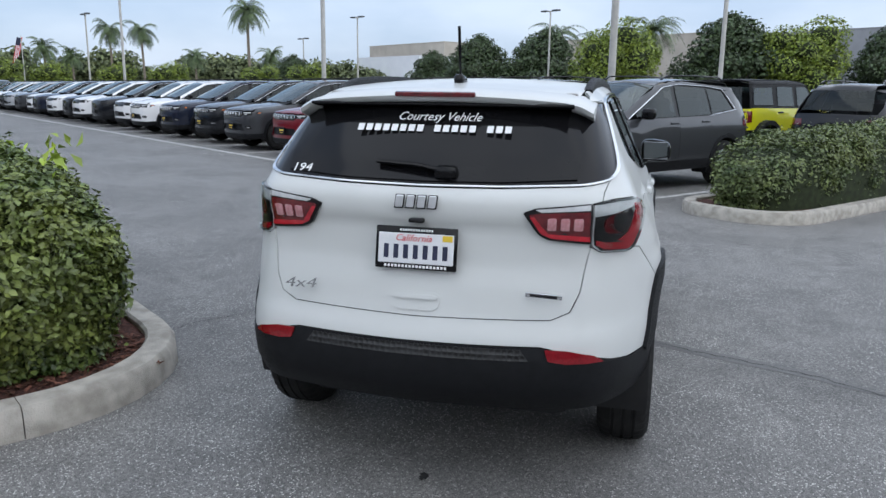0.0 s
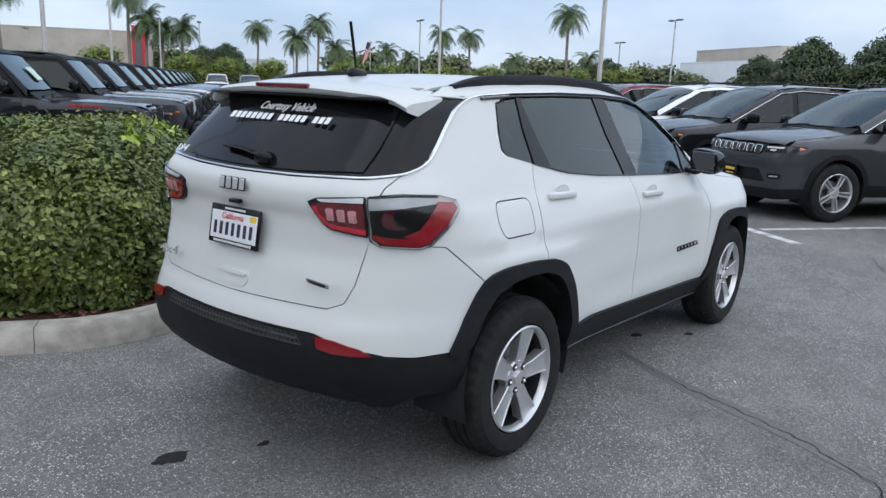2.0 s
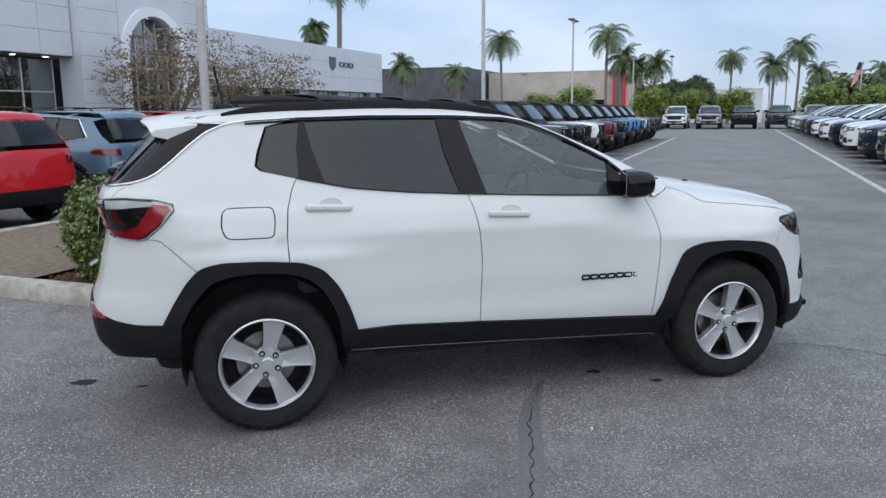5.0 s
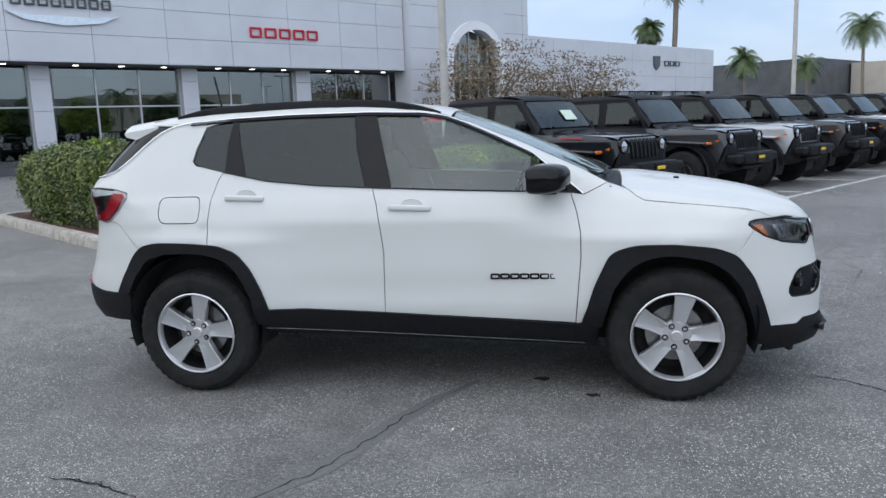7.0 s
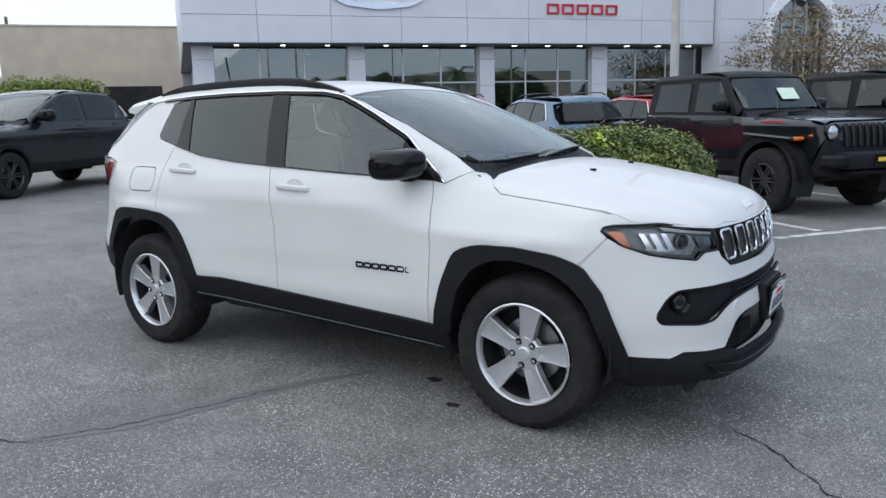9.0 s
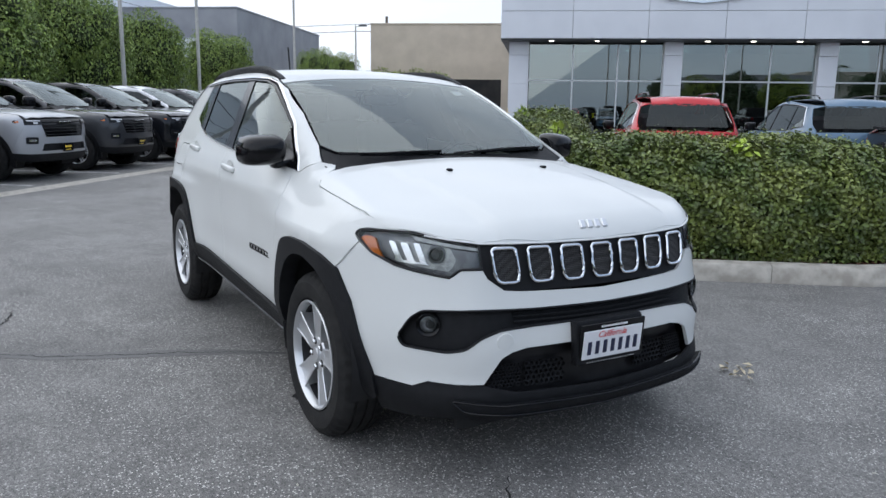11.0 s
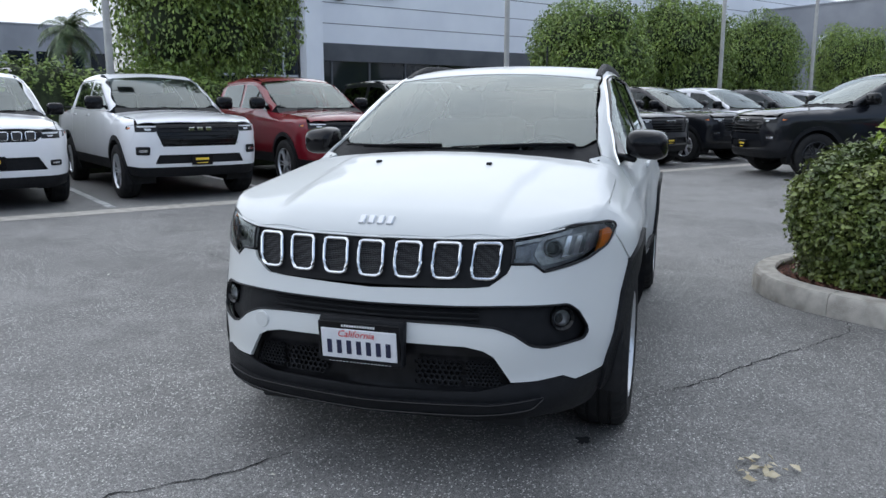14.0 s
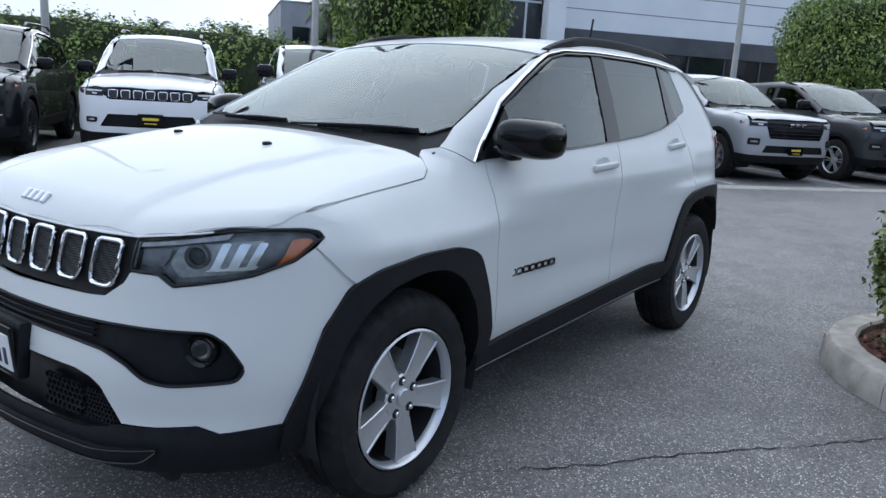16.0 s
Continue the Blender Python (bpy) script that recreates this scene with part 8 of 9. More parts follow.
globe = tree("globe_tree", "small round clipped tree with yellow-green leaves", 23, 3.5, 1.95, 0.7, 6000, 0.17, GLOBE, 10, 0.2, 0.85)
for u, v, k in ((75, 14.4, 1.12), (73, 6.6, 1.0), (74, 3.1, 0.95), (72, -1.0, 0.95), (71, -8.3, 1.0), (71, -12.2, 0.95), (70, -17.5, 0.95), (68, -21.5, 1.0), (62, -27.8, 0.95), (58, -30.5, 1.0), (86, 21, 1.0), (-11.3, 56.5, 1.2), (-8.3, 57, 1.2)):
    stand(globe, u, v, k, u * 7 % 360, "small round trees at the far end")
bright = tree("bright_green_tree", "broad bright green tree beyond the parked cars", 24, 6.2, 3.3, 1.2, 14000, 0.24, GLOBE, 14, 0.2, 0.8)
bright.matrix_world = lotpose(34.5, -43.5)
stand(bright, 26.0, -54.0, 1.05, 70)
dark = tree("dark_evergreen_tree", "tall dark evergreen tree with open branches", 25, 8.2, 4.2, 0.8, 12000, 0.32, DARKLEAF, 22, 0.2, 0.6, True, True)
dark.matrix_world = lotpose(30.0, -52.0)
for u, v, k in ((48, -49.5, 0.95), (52.5, -45.5, 0.88), (68, -52, 0.78), (21, -60, 0.95), (86, 3.0, 0.70), (88, 5.5, 0.66), (72, -36, 0.66)):
    stand(dark, u, v, k, u * 13 % 360, "dark trees beyond the lot")
far = tree("far_tree", "distant rounded tree in a belt of trees", 26, 6.0, 4.6, 0.4, 2600, 0.62, FARLEAF, 12, 0.1, 0.6)
rr = random.Random(4)
for k in range(40):
    a = radians(-72 + 84 * k / 39)
    R = 128 + rr.uniform(-14, 14)
    if (-8 < math.degrees(a) < 30 and k % 3) or k % 4 == 1:
        continue
    stand(far, -4 + R * math.cos(a), R * math.sin(a), rr.uniform(0.75, 1.2), rr.uniform(0, 360), "belt of distant trees")
for k in range(9):
    stand(far, -70 + rr.uniform(-6, 6), -40 + 6 * k, rr.uniform(0.6, 0.9), rr.uniform(0, 360), "belt of distant trees")
p1 = palm("queen_palm", "tall feathery palm with a slim trunk", 31, 10.2, 42, 3.3, 1.15)
p2 = palm("queen_palm", "feathery palm with a slim trunk", 32, 7.0, 38, 2.9, 1.15)
p3 = palm("date_palm", "broad palm with stiff upright fronds", 33, 7.0, 44, 3.8, 0.8)
REF = (-4.5, 0.3)
for az, hgt, kind in ((22.8, 8.6, 2), (18.9, 7.3, 2), (15.6, 11.6, 1), (8.0, 12.0, 1), (6.9, 9.0, 2), (5.9, 7.8, 2), (4.6, 8.2, 2), (-0.4, 8.6, 1), (-3.1, 7.6, 2), (-4.6, 9.6, 1), (-5.9, 6.6, 2), (-9.6, 6.4, 2), (-11.2, 5.6, 2), (-13.6, 8.8, 1), (-15.6, 8.8, 1), (-22.7, 11.9, 1), (-24.2, 6.2, 2),
                      (-19.0, 5.8, 2), (-44.8, 9.6, 3), (-48.0, 8.6, 3), (-51.6, 10.4, 3)):
    R = 94 if kind < 3 else 84
    base, full = (p1, 12.0) if kind == 1 else (p2, 8.6) if kind == 2 else (p3, 9.4)
    stand(base, REF[0] + R * math.cos(radians(az)), REF[1] + R * math.sin(radians(az)), hgt / full, az * 11 % 360, "palms at the far end")
p4 = palm("fan_palm", "fan palm with a dense round crown behind the showroom", 34, 11.6, 80, 2.3, 1.3)
stand(p4, 81.2, 48.5, 1.0, 40, "palms behind the showroom")
stand(p1, 83.0, 46.0, 1.9, 10, "palms behind the showroom")
for u, v, k in ((-62, 0.3, 0.62), (-62, -5.8, 0.6), (-40, 4.8, 0.7), (-66, 14, 0.75)):
    stand(p2, u, v, k, u * 3 % 360, "palms beyond the hedge")
small = tree("bronze_tree", "small thin tree with bronze leaves before the showroom", 27, 5.9, 3.6, 1.0, 5600, 0.16, DRYLEAF, 40, 0.1, 0.16, False)
small.matrix_world = lotpose(28.4, 26.2)
stand(small, 37.4, 26.6, 0.94, 120)
for o in (fic, globe, far, p1, p2, p3, p4):
    for q in (*o.children_recursive, o):
        bpy.data.objects.remove(q)
# fallen leaves on the asphalt
rng = np.random.default_rng(9)
P = np.stack([1.66 + rng.normal(0, 0.05, 18), 1.40 + rng.normal(0, 0.05, 18), 0.012 + 0.01 * rng.random(18)], 1)
V, F = leaves(P, np.tile([0, 0, 1.0], (18, 1)), 0.05, rng, 0, 0.5, 0.3)
tagged(new("fallen_leaves", fast_mesh("fallen_leaves", V, F, surface("dry_leaf", (0.40, 0.33, 0.20), (0.62, 0.55, 0.40), rough=0.8, scale=20))), "small heap of dry pale leaves on the asphalt", "leaf litter", kind="stuff")
P = np.stack([rng.uniform(-6, 6, 70), rng.uniform(-4, 4, 70), np.full(70, 0.008)], 1)
V, F = leaves(P, np.tile([0, 0, 1.0], (70, 1)), 0.022, rng, 0, 0.6, 0.3)
tagged(new("litter", fast_mesh("litter", V, F, surface("pale_litter", (0.45, 0.43, 0.36), (0.7, 0.68, 0.6), rough=0.8, scale=20))), "tiny pale specks of litter on the asphalt", "litter", kind="stuff")

# ---- buildings and poles ----
PANEL = surface("silver_metal_panel", (0.58, 0.60, 0.64), (0.63, 0.65, 0.69), rough=0.42, metal=0.2, scale=0.6)
PANELDARK = surface("charcoal_panel", (0.06, 0.065, 0.075), (0.09, 0.095, 0.105), rough=0.5, scale=0.7)
JOINT = surface("panel_joint", (0.10, 0.10, 0.11), (0.13, 0.13, 0.14), rough=0.8, scale=4)
WHITEWALL = surface("white_wall_panel", (0.74, 0.76, 0.80), (0.80, 0.82, 0.85), rough=0.55, scale=0.5)
TANWALL = surface("tan_stucco", (0.50, 0.43, 0.34), (0.58, 0.50, 0.40), rough=0.9, scale=0.8, bump=0.3, bump_scale=40)
GREYWALL = surface("grey_stucco", (0.26, 0.27, 0.29), (0.32, 0.33, 0.35), rough=0.9, scale=0.5)
BEIGEWALL = surface("beige_stucco", (0.42, 0.38, 0.33), (0.50, 0.46, 0.40), rough=0.9, scale=0.5)
SHOWGLASS = glass("showroom_glass", (0.22, 0.32, 0.33), mixv=1.7)
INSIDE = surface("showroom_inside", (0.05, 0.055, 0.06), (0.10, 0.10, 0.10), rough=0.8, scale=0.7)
MULLION = surface("light_mullion", (0.50, 0.52, 0.54), (0.56, 0.58, 0.6), rough=0.4, metal=0.5, scale=5)
SIGNRED = surface("red_sign", (0.50, 0.02, 0.03), (0.56, 0.03, 0.04), rough=0.4, scale=8)
SIGNGREY = surface("grey_sign", (0.10, 0.11, 0.12), (0.14, 0.15, 0.16), rough=0.35, metal=0.5, scale=8)
POLE = surface("pole_paint", (0.42, 0.41, 0.39), (0.50, 0.49, 0.46), rough=0.55, scale=6)
DOWNLIGHT = bpy.data.materials.new("downlight")
DOWNLIGHT.use_nodes = True
DOWNLIGHT.node_tree.nodes["Principled BSDF"].inputs["Emission Color"].default_value = (1, 0.95, 0.85, 1)
DOWNLIGHT.node_tree.nodes["Principled BSDF"].inputs["Emission Strength"].default_value = 3.0


def slab(name, u0, u1, v0, v1, z0, z1, mat, parent, r=0.01, label=""):
    return part(name, rbox(u1 - u0, v1 - v0, z1 - z0, r, 1, at=Matrix.Translation(((u0 + u1) / 2, (v0 + v1) / 2, (z0 + z1) / 2))), mat, parent, label, smooth=0)


show = thing("showroom", lotpose(0, 0), "long silver-panelled car showroom with tall windows and an arched entrance", "building")
V0 = 30.5
# fascia of separate panels on a dark backing
slab("fascia_backing", -0.7, 26.2, V0 + 0.06, V0 + 1.6, 4.62, 9.2, JOINT, show)
us = [-0.8, 2.35, 5.6, 8.85, 12.1, 15.3, 18.5, 21.7, 24.2, 26.15]
zs = [4.55, 5.72, 6.95, 8.1, 9.3]
for a, b in zip(us, us[1:]):
    for c, d in zip(zs, zs[1:]):
        slab("panel", a + 0.008, b - 0.008, V0, V0 + 0.08, c + 0.008, d - 0.008, PANEL, show, 0.006)
slab("soffit", -0.8, 26.2, V0 + 0.1, V0 + 1.6, 4.50, 4.62, PANELDARK, show)
# columns and windows
wins = [(0.45, 6.5), (7.3, 13.1), (13.9, 19.4), (20.3, 26.0)]
VW = V0 + 1.35
for a, b in ((-0.45, 0.45), (6.5, 7.3), (13.1, 13.9), (19.4, 20.3)):
    for c, d in ((0, 1.3), (1.3, 2.6), (2.6, 3.9), (3.9, 4.5)):
        slab("column_panel", a, b, VW - 0.35, VW + 0.3, c + 0.006, d - 0.006, PANEL, show, 0.006)
for a, b in wins:
    w = new("window")
    w.parent = show
    for k in range(3):
        x0, x1 = a + (b - a) * k / 3, a + (b - a) * (k + 1) / 3
        for c, d in ((0.35, 2.75), (2.82, 4.40)):
            slab("pane", x0 + 0.03, x1 - 0.03, VW, VW + 0.02, c, d, SHOWGLASS, w, 0)
        slab("mullion", x1 - 0.035, x1 + 0.035, VW - 0.05, VW + 0.06, 0.3, 4.42, MULLION, w, 0.005)
    slab("mullion", a, b, VW - 0.05, VW + 0.06, 2.75, 2.82, MULLION, w, 0.005)
    slab("sill", a, b, VW - 0.06, VW + 0.1, 0.0, 0.33, PANELDARK, w, 0.005)
    for k in range(3):
        part("downlight", rbox(0.20, 0.20, 0.03, 0.01, 1, at=Matrix.Translation((a + (b - a) * (k + 0.5) / 3, VW - 0.7, 4.49))), DOWNLIGHT, show)
        part("downlight", rbox(0.20, 0.20, 0.03, 0.01, 1, at=Matrix.Translation((a + (b - a) * (k + 0.3) / 3, VW + 2.2, 4.3))), DOWNLIGHT, show)
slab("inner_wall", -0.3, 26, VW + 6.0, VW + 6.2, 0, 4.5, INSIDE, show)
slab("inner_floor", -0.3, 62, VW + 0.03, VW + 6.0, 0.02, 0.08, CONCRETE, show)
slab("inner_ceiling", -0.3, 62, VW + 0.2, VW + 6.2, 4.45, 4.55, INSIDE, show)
slab("end_wall", -0.10, 0.20, VW + 0.3, VW + 22, 0, 4.6, PANEL, show)
slab("side_soffit", -0.78, 0.2, V0 + 1.65, VW + 22, 4.50, 4.59, PANELDARK, show)
slab("upper_end_wall", -0.8, -0.5, V0 + 0.1, VW + 22, 4.6, 9.3, PANEL, show)
slab("roof", -0.7, 26, V0 + 0.3, VW + 22, 9.1, 9.25, GREYWALL, show)
slab("back_wall", -0.7, 62.5, VW + 21.8, VW + 22.1, 0, 7.0, GREYWALL, show)
vend = thing("vending_machine", lotpose(1.25, VW + 0.75), "red drinks vending machine behind the showroom window", "vending machine")
part("cabinet", rbox(0.95, 0.75, 1.85, 0.03, 2, at=Matrix.Translation((0, 0, 1.0))), SIGNRED, vend)
part("front_panel", rbox(0.80, 0.02, 1.2, 0.02, 1, at=Matrix.Translation((0, -0.385, 1.25))), PAINTS["brightred"], vend)
part("wordmark", rbox(0.16, 0.01, 0.9, 0.05, 2, at=Matrix.Translation((0.02, -0.40, 1.25))), DECAL, vend)
part("hatch", rbox(0.5, 0.02, 0.16, 0.01, 1, at=Matrix.Translation((0, -0.385, 0.35))), DARK, vend)
# arched entrance
AV = V0 - 0.5
ent = new("entrance")
ent.parent = show
cx, spring, ro, ri = 31.6, 4.95, 2.62, 2.12
outer = [(26.2, 0.0), (26.2, 9.8), (36.55, 9.8), (36.55, 0.0), (cx + ro, 0.0), (cx + ro, spring)] + [(cx + ro * math.cos(a), spring + ro * math.sin(a)) for a in np.linspace(0.1, math.pi - 0.1, 20)] + [(cx - ro, spring), (cx - ro, 0.0)]
part("entrance_wall", prism(outer, AV, AV + 1.5), PANEL, ent, smooth=0)
ring = [(cx + ro * math.cos(a), spring + ro * math.sin(a)) for a in np.linspace(0, math.pi, 28)] + [(cx + ri * math.cos(a), spring + ri * math.sin(a)) for a in np.linspace(math.pi, 0, 28)]
part("arch_trim", prism(ring, AV - 0.14, AV + 0.3), WHITEWALL, ent, "white arch trim", smooth=0)
for sg in (-1, 1):
    slab("arch_leg", cx + sg * (ro + ri) / 2 - 0.25, cx + sg * (ro + ri) / 2 + 0.25, AV - 0.14, AV + 0.3, 0, spring, WHITEWALL, ent)
part("arch_glass", prism([(cx - ri, 0.1), (cx + ri, 0.1), (cx + ri, spring)] + [(cx + ri * math.cos(a), spring + ri * math.sin(a)) for a in np.linspace(0.1, math.pi - 0.1, 20)] + [(cx - ri, spring)], AV + 0.7, AV + 0.72), SHOWGLASS, ent, smooth=0)
for k in range(-2, 3):
    slab("mullion", cx + k * 0.85 - 0.04, cx + k * 0.85 + 0.04, AV + 0.62, AV + 0.78, 0, spring + (math.sqrt(ri**2 - (k * 0.85) ** 2)) - 0.05, MULLION, ent, 0.005)
for z in (2.6, 4.2, 4.95):
    slab("mullion", cx - ri, cx + ri, AV + 0.62, AV + 0.78, z - 0.04, z + 0.04, MULLION, ent, 0.005)
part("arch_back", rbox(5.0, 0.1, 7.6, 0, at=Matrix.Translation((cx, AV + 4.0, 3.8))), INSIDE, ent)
for u in (28.9, 36.0):
    slab("wall_joint", u - 0.01, u + 0.01, AV - 0.004, AV + 0.02, 0, 9.8, JOINT, ent, 0)
for z in (2.2, 3.4, 4.6, 5.8, 7.0, 8.2):
    for a, b in ((26.2, cx - ro), (cx + ro, 36.55)):
        slab("wall_joint", a, b, AV - 0.004, AV + 0.02, z - 0.01, z + 0.01, JOINT, ent, 0)
# lower wing
us = [36.6 + 3.28 * k for k in range(9)]
slab("wing_backing", 36.6, 62.8, V0 + 0.06, V0 + 1.2, 3.5, 6.95, JOINT, show)
for a, b in zip(us, us[1:]):
    for c, d in ((3.42, 4.6), (4.6, 5.8), (5.8, 7.05)):
        slab("panel", a + 0.008, b - 0.008, V0, V0 + 0.08, c + 0.008, d - 0.008, PANEL, show, 0.006)
for k in range(4):
    a = 37.4 + 6.3 * k
    w = new("window")
    w.parent = show
    for j in range(3):
        slab("pane", a + 1.65 * j, a + 1.65 * j + 1.6, V0 + 0.9, V0 + 0.92, 0.4, 3.4, SHOWGLASS, w, 0)
        slab("mullion", a + 1.65 * j - 0.04, a + 1.65 * j + 0.04, V0 + 0.85, V0 + 0.95, 0.3, 3.42, MULLION, w, 0)
    slab("column_panel", a + 5.0, a + 6.25, V0 + 0.5, V0 + 1.1, 0, 3.5, PANEL, show)
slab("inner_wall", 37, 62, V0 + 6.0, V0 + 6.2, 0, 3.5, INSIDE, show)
slab("end_wall", 62.5, 62.8, V0 + 0.1, VW + 22, 0, 7.0, PANELDARK, show)
slab("wing_roof", 36.6, 62.6, V0 + 0.3, VW + 22, 6.9, 6.96, GREYWALL, show)
# signs as plain shapes
def sign_bars(n, u0, u1, z, h, mat, v):
    w = (u1 - u0) / n
    for k in range(n):
        ww, b = w * 0.80, h * 0.2
        part("sign_letter", join(rbox(ww, 0.10, b, 0.03, 1, at=pose(0, 0, h / 2 - b / 2)), rbox(ww, 0.10, b, 0.03, 1, at=pose(0, 0, b / 2 - h / 2)),
                                 rbox(b, 0.10, h - 2 * b, 0.02, 1, at=pose(-ww / 2 + b / 2, 0, 0)), rbox(b, 0.10, h - 2 * b, 0.02, 1, at=pose(ww / 2 - b / 2, 0, 0))), mat, show, at=Matrix.Translation((u0 + w * (k + 0.5), v, z)))


sign_bars(5, 16.2, 20.3, 6.20, 0.50, SIGNRED, V0 - 0.06)
sign_bars(8, 5.8, 9.8, 6.95, 0.42, SIGNGREY, V0 - 0.06)
wing = [(-2.2, 0.22), (-1.2, 0.06), (-0.5, 0.10), (0.0, 0.12), (0.5, 0.10), (1.2, 0.06), (2.2, 0.22), (1.5, -0.10), (0.5, -0.22), (0.0, -0.26), (-0.5, -0.22), (-1.5, -0.10)]
part("winged_emblem", prism(wing, -0.05, 0.05), CHROME, show, "silver winged sign", at=Matrix.Translation((7.8, V0 - 0.08, 6.28)))
sign_bars(3, 54.3, 56.9, 5.66, 0.42, SIGNGREY, V0 - 0.06)
part("sign_badge", prism([(-0.5, 0.5), (0.5, 0.5), (0.42, -0.3), (0.0, -0.6), (-0.42, -0.3)], -0.05, 0.05), SIGNGREY, show, at=Matrix.Translation((53.2, V0 - 0.06, 5.70)))


def hall(name, u0, u1, v0, v1, h, mat, label, openings=(), cap=None, lines=()):
    """A plain building of four walls and a roof; openings: (face, a0, a1, z0, z1, kind)."""
    b = thing(name, lotpose(0, 0), label, "building")
    slab("wall", u0, u1, v0, v0 + 0.3, 0, h, mat, b)
    slab("wall", u0, u1, v1 - 0.3, v1, 0, h, mat, b)
    slab("wall", u0, u0 + 0.3, v0 + 0.3, v1 - 0.3, 0, h, mat, b)
    slab("wall", u1 - 0.3, u1, v0 + 0.3, v1 - 0.3, 0, h, mat, b)
    slab("roof", u0 + 0.3, u1 - 0.3, v0 + 0.3, v1 - 0.3, h - 0.7, h - 0.5, GREYWALL, b)
    slab("parapet", u0 - 0.06, u1 + 0.06, v0 - 0.06, v1 + 0.06, h, h + 0.12, cap or mat, b)
    for f, a0, a1, z0, z1, m in openings:
        if f == "u+":
            w = slab("window", u1 - 0.02, u1 + 0.03, a0, a1, z0, z1, m, b)
        elif f == "u-":
            w = slab("window", u0 - 0.03, u0 + 0.02, a0, a1, z0, z1, m, b)
        else:
            w = slab("window", a0, a1, v0 - 0.03, v0 + 0.02, z0, z1, m, b)
    for f, a0, a1, z in lines:
        if f == "u+":
            slab("joint", u1 - 0.01, u1 + 0.006, a0, a1, z - 0.02, z + 0.02, JOINT, b, 0)
    return b


DARKGLASS = paint("dark_window_glass", (0.012, 0.016, 0.02), rough=0.1)
# shade inside an open bay or doorway, painted as a flat dark sheet on the wall
SHADE = surface("opening_shade", (0.012, 0.012, 0.013), (0.03, 0.028, 0.026), rough=0.9, scale=1.0)
hall("tan_workshop", -13.2, 12, 60, 85, 8.3, TANWALL, "tan stucco workshop with a wide open bay", [("v-", -6.4, -2.2, 0.0, 3.9, SHADE)])
mz = hall("white_dealership", -56, -35, 15.8, 70, 11.0, WHITEWALL, "white panelled dealership with a dark glazed base", [("u+", 16.6, 69, 0.3, 4.75, DARKGLASS)], lines=[("u+", 15.8, 70, z) for z in (5.9, 7.0, 8.1, 9.2, 10.2)])
for k in range(22):
    slab("mullion", -34.98, -34.90, 17 + 2.4 * k, 17.1 + 2.4 * k, 0.3, 4.75, PANELDARK, mz, 0)
slab("dark_band", -35.0, -34.8, 16.4, 70, 3.9, 4.85, PANELDARK, mz)
slab("white_fin", -35.2, -34.4, 15.3, 16.3, 0, 12, WHITEWALL, mz)
slab("glazed_corner", -44, -35.3, 7.5, 15.2, 0, 9.0, DARKGLASS, mz, label="dark glazed corner")
for k in range(4):
    slab("mullion", -35.3, -35.2, 8 + 2.1 * k, 8.12 + 2.1 * k, 0, 9.0, MULLION, mz, 0)
for z in (3, 6):
    slab("mullion", -35.3, -35.2, 7.5, 15.2, z, z + 0.1, MULLION, mz, 0)
for k in range(5):
    part("sign_letter", rbox(0.12, 0.42, 0.36, 0.06, 2, at=Matrix.Translation((-34.9, 18.7 + 0.55 * k, 7.6))), SIGNGREY, mz)
part("sign_badge", revolve([(0.42, -0.05), (0.55, -0.05), (0.55, 0.05), (0.42, 0.05)], 24, "x", True), SIGNGREY, mz, at=Matrix.Translation((-34.9, 17.6, 7.65)))
hall("grey_warehouse", -48, -24, 58, 82, 9.4, GREYWALL, "grey stucco warehouse behind the trees", [("u+", 60, 62, 0, 3, SHADE), ("v-", -30, -26, 5, 7, WHITEWALL)])
hall("grey_office", -84, -66, 4.0, 12.5, 7.8, GREYWALL, "blue-grey office block with windows", [("u+", 5 + 2 * k, 6.5 + 2 * k, z, z + 1.6, DARKGLASS) for k in range(4) for z in (1.0, 4.2)])
hall("white_hall", -90, -62, 13.5, 20, 9.0, WHITEWALL, "white hall beyond the hedge", [])
hall("charcoal_dealership", 96, 120, 34.5, 60, 7.6, PANELDARK, "charcoal low dealership building", [("u-", 36 + 4 * k, 39 + 4 * k, 0.5, 3.2, DARKGLASS) for k in range(5)])
wd = hall("pale_dealership", 108, 140, 15.5, 34.2, 7.2, BEIGEWALL, "pale dealership with a red sign tower", [("u-", 16.5 + 3.4 * k, 19.4 + 3.4 * k, 0.5, 3.2, DARKGLASS) for k in range(5)])
slab("sign_tower", 106.5, 107.6, 13.6, 15.4, 0, 8.0, SIGNRED, wd, label="red sign tower")
slab("sign_panel", 106.4, 106.5, 14.2, 15.0, 2.2, 7.6, SIGNGREY, wd)
hall("pale_dealership", 96, 120, -4, 5, 4.0, WHITEWALL, "low white building at the end of the aisle", [("u-", -3, 4, 0.5, 2.5, DARKGLASS)])
rw = hall("white_dealership", 84, 100, -72, -62, 6.2, WHITEWALL, "white low dealership with a red emblem", [("u-", -71 + 2.6 * k, -69 + 2.6 * k, 0.5, 3, DARKGLASS) for k in range(4)])
part("sign_badge", revolve([(0.7, -0.05), (1.0, -0.05), (1.0, 0.05), (0.7, 0.05)], 20, "x", True), SIGNRED, rw, at=Matrix.Translation((83.9, -63.5, 4.9)))
hall("beige_block", 52, 84, -112, -90, 9.5, BEIGEWALL, "beige flat-roofed commercial block", [("u-", -110 + 4 * k, -107 + 4 * k, 5, 7, DARKGLASS) for k in range(5)])
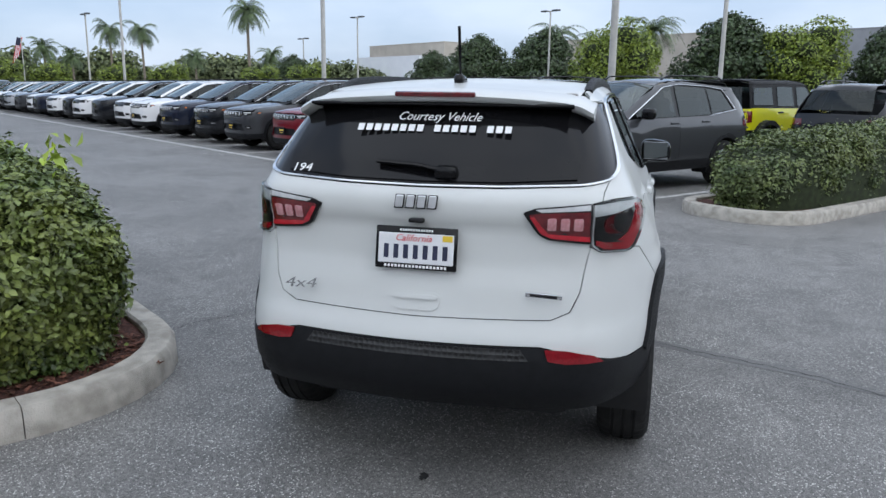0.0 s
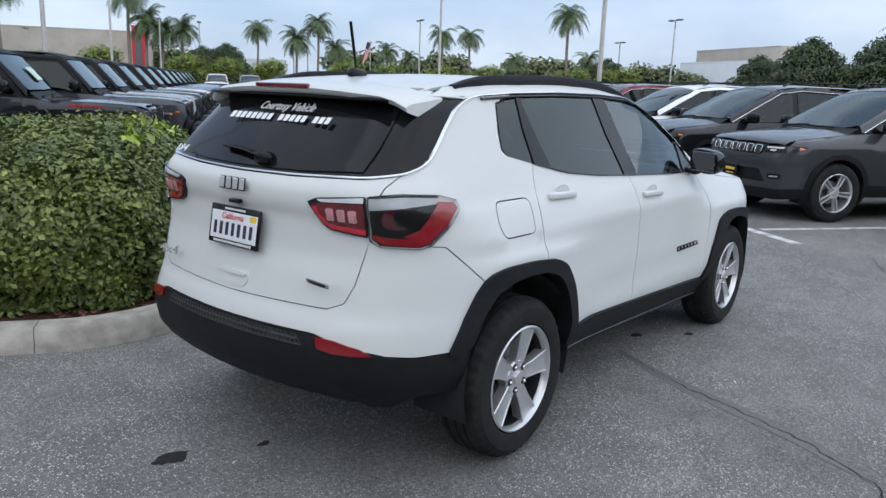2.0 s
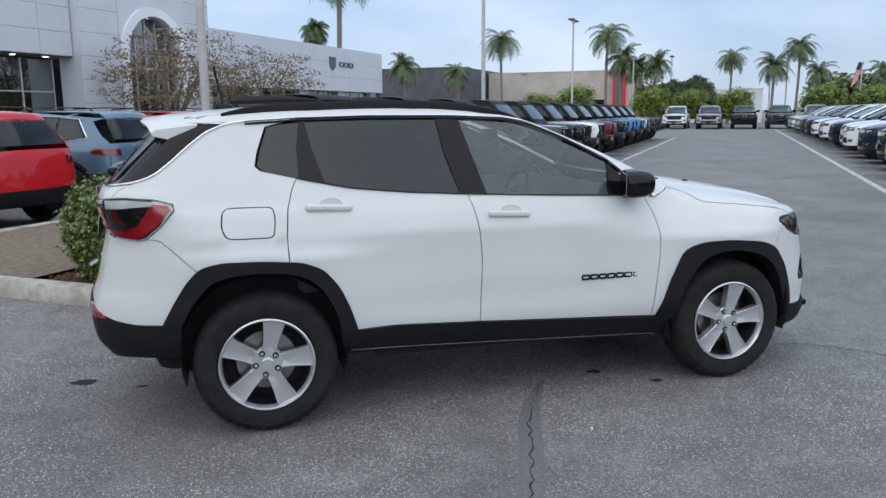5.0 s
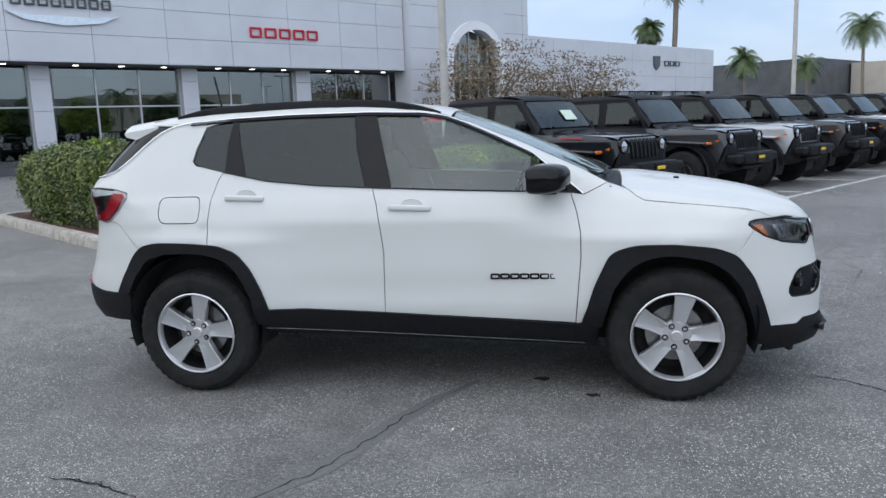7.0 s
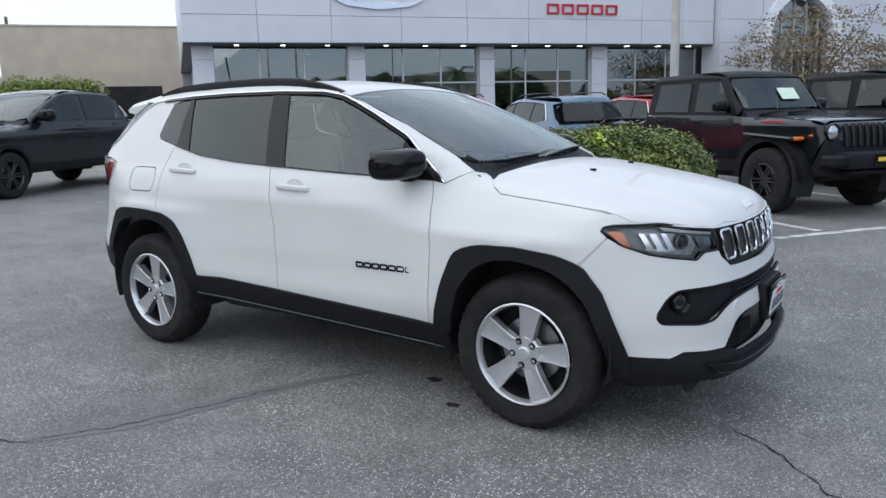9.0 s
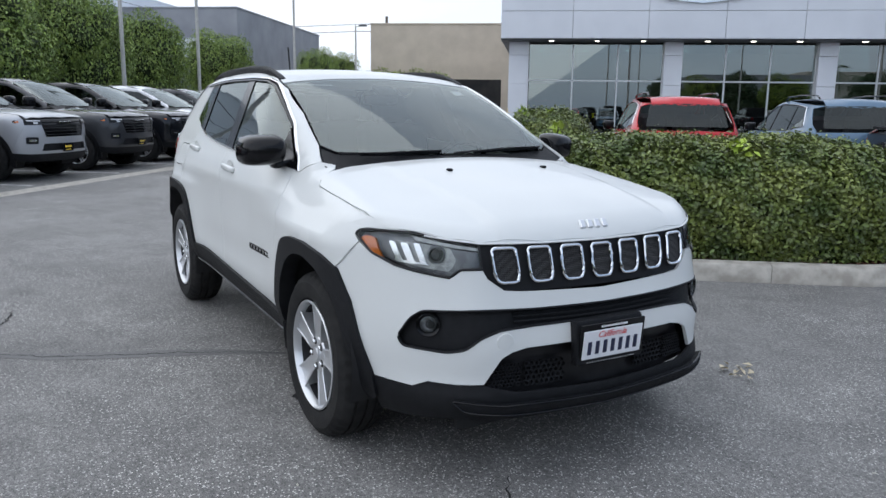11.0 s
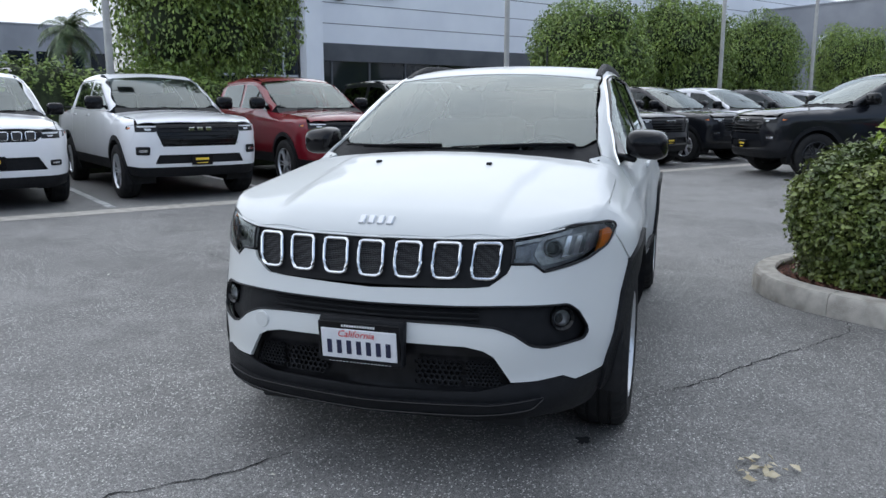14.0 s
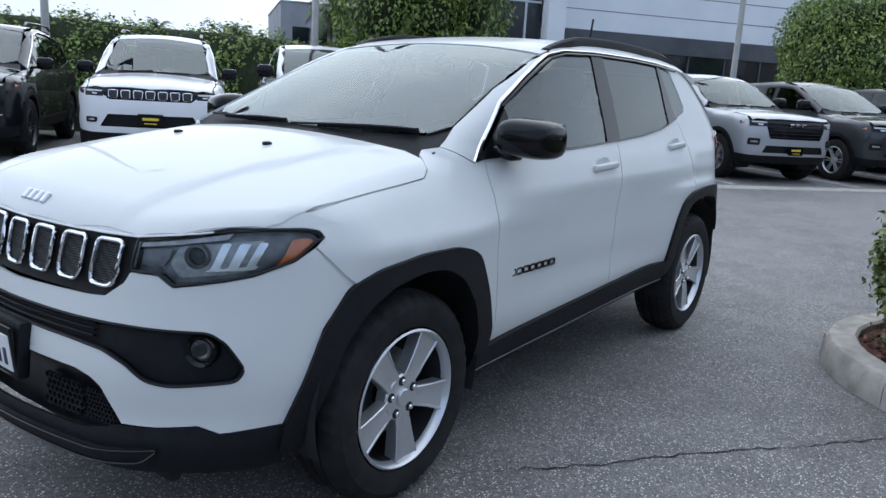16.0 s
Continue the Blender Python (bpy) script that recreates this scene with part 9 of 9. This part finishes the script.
hall("beige_block", 30, 52, -102, -84, 8.5, GREYWALL, "grey flat-roofed commercial block", [("u-", -100 + 4 * k, -97 + 4 * k, 4, 6, DARKGLASS) for k in range(4)])
hall("beige_block", 96, 118, -84, -76, 9.2, BEIGEWALL, "distant beige block with a stepped roof", [])


def lamp_post(u, v, h, turn, head=2, r=0.075, label="tall grey car-lot lamp post with flat heads"):
    t = thing("lamp_post", lotpose(u, v, turn), label, "lamp post", "lamp posts of the lot")
    part("base", revolve([(0.001, 0.55), (0.30, 0.55), (0.30, 0.0)], 20, "z"), CONCRETE, t)
    part("pole", tube([(0, 0, 0.5), (0, 0, h)], r, 12, radii=[r * 1.15, r * 0.85]), POLE, t)
    for k in range(head):
        s = 1 if k == 0 else -1
        part("arm", tube([(0, 0, h - 0.08), (s * 0.35, 0, h - 0.04)], 0.035, 8), POLE, t)
        part("lamp_head", rbox(0.62, 0.42, 0.12, 0.04, 2, at=Matrix.Translation((s * 0.62, 0, h))), SIGNGREY, t)
    return t


for u, v, h, tn, hd in ((7.66, 7.96, 9.5, 0, 2), (25.5, 8.2, 9.0, 0, 2), (51.0, 9.8, 7.9, 0, 2), (7.6, -10.2, 9.0, 0, 2), (20.3, -10.3, 9.0, 0, 2), (45.5, -11.0, 7.6, 0, 2), (70, -15.2, 7.7, 0, 2), (12.0, -21.5, 9.0, 0, 2), (72, -37.5, 6.8, 0, 2),
                        (58, -35.5, 8.0, 0, 2), (41, -43, 7.9, 0, 2), (86, 10, 7.6, 0, 2), (88, 6, 7.6, 0, 2), (90, -4.5, 7, 0, 2), (92, -6.3, 8, 0, 1), (-14.5, 1.0, 8.2, 90, 1), (-14.5, 12.3, 8.2, 90, 1), (-14.5, 23.0, 8.2, 90, 1), (-14.5, 29.5, 8.2, 90, 1), (-14.0, 42, 8.0, 0, 1), (-14, 58, 8.0, 0, 1),
                        (-14.5, -4.6, 8.2, 90, 1), (98, 26, 6.5, 0, 2), (98, 36, 6.0, 0, 2)):
    lamp_post(u, v, h, tn, hd)
up = thing("utility_pole", lotpose(-17, 86), "brown wooden utility pole with cross arms", "utility pole")
part("pole", tube([(0, 0, 0), (0, 0, 12)], 0.16, 8), BARK, up)
part("cross_arm", rbox(2.2, 0.12, 0.12, 0.02, 1, at=Matrix.Translation((0, 0, 11.2))), BARK, up)
part("cross_arm", rbox(1.8, 0.12, 0.12, 0.02, 1, at=Matrix.Translation((0, 0, 10.4))), BARK, up)
# flag
fl = thing("flagpole", lotpose(88.0, -13.3), "flagpole with a striped flag hanging", "flagpole")
part("pole", tube([(0, 0, 0), (0, 0, 6.6)], 0.05, 8), POLE, fl)
for k in range(7):
    part("flag_stripe", rbox(0.02, 0.09, 1.9, 0, at=pose(0, 0.12 + 0.1 * k, 5.5 - 0.13 * k, 14, 0, 0)), SIGNRED if k % 2 == 0 else WHITEWALL, fl, smooth=0)
part("flag_canton", rbox(0.03, 0.42, 0.8, 0, at=pose(-0.01, 0.28, 6.0, 14, 0, 0)), PLATEBLUE, fl, smooth=0)

# ---- things before the workshop ----
WOOD = surface("pale_pallet_wood", (0.36, 0.25, 0.14), (0.50, 0.37, 0.22), rough=0.8, scale=9, bump=0.4, bump_scale=60)
for u in (-2.0, -1.1):
    bo = thing("bollard", lotpose(u, 50), "yellow painted steel bollard before the workshop", "bollard", "yellow bollards")
    part("post", revolve([(0.001, 1.62), (0.08, 1.60), (0.13, 1.52), (0.13, 0.0)], 20, "z"), surface("yellow_paint", (0.62, 0.42, 0.02), (0.70, 0.50, 0.04), rough=0.5, scale=9), bo)
    part("foot", revolve([(0.001, 0.04), (0.20, 0.04), (0.20, 0.0)], 20, "z"), CONCRETE, bo)
cage = thing("trolley_cage", lotpose(-2.8, 52.2), "yellow and grey wire trolley cage with a purple load", "trolley")
for x in (-0.5, 0.5):
    for y in (-0.35, 0.35):
        part("post", tube([(x, y, 0.1), (x, y, 1.75)], 0.03, 8), POLE, cage)
        part("wheel", revolve([(0.001, -0.02), (0.07, -0.02), (0.07, 0.02), (0.001, 0.02)], 16), RUBBER, cage, at=Matrix.Translation((x, y, 0.07)))
for z in (0.2, 0.95, 1.72):
    part("frame", tube([(-0.5, -0.35, z), (0.5, -0.35, z), (0.5, 0.35, z), (-0.5, 0.35, z)], 0.025, 6, True), YELLOWINK, cage)
part("load", rbox(0.85, 0.6, 0.55, 0.03, 2, at=Matrix.Translation((0, 0, 0.5))), surface("purple_crate", (0.10, 0.05, 0.20), (0.14, 0.07, 0.26), rough=0.7, scale=10), cage)
for u, tilt in ((-7.15, 4), (-6.75, 6)):
    pal = thing("wooden_pallet", lotpose(u, 57.4), "pale wooden pallet leaning upright before the workshop", "pallet", "leaning pallets")
    for k in range(6):
        part("slat", rbox(0.11, 0.022, 1.85, 0.004, 1, at=pose(-0.5 + 0.2 * k * 0.62, -0.06, 0.95, tilt, 0, 0)), WOOD, pal)
    for z in (0.25, 0.95, 1.65):
        part("bearer", rbox(0.78, 0.09, 0.10, 0.006, 1, at=pose(-0.19, -0.06 + (z - 0.95) * -0.06, z, tilt, 0, 0)), WOOD, pal)
bin_ = thing("waste_bin", lotpose(-5.9, 57.6), "dark plastic waste bin beside the pallets", "bin")
part("body", prism([(-0.32, 0.0), (0.32, 0.0), (0.40, 1.0), (-0.40, 1.0)], -0.35, 0.35), TRIM, bin_)
part("lid", rbox(0.86, 0.76, 0.06, 0.02, 2, at=Matrix.Translation((0, 0, 1.03))), TRIM, bin_)
# overhead wires
for k, (z, dv) in enumerate(((11.2, -1.0), (11.2, 1.0), (10.4, -0.8), (10.4, 0.8))):
    w = thing("overhead_wire", lotpose(0, 0), "thin dark overhead wire sagging between poles", "wire", "overhead wires")
    part("strand", tube([(-90 + 10 * i, 86 + dv * 0.3, z + 0.05 - 0.9 * math.sin(math.pi * ((-90 + 10 * i + 17) % 73) / 73)) for i in range(19)], 0.018, 4), RUBBER, w)
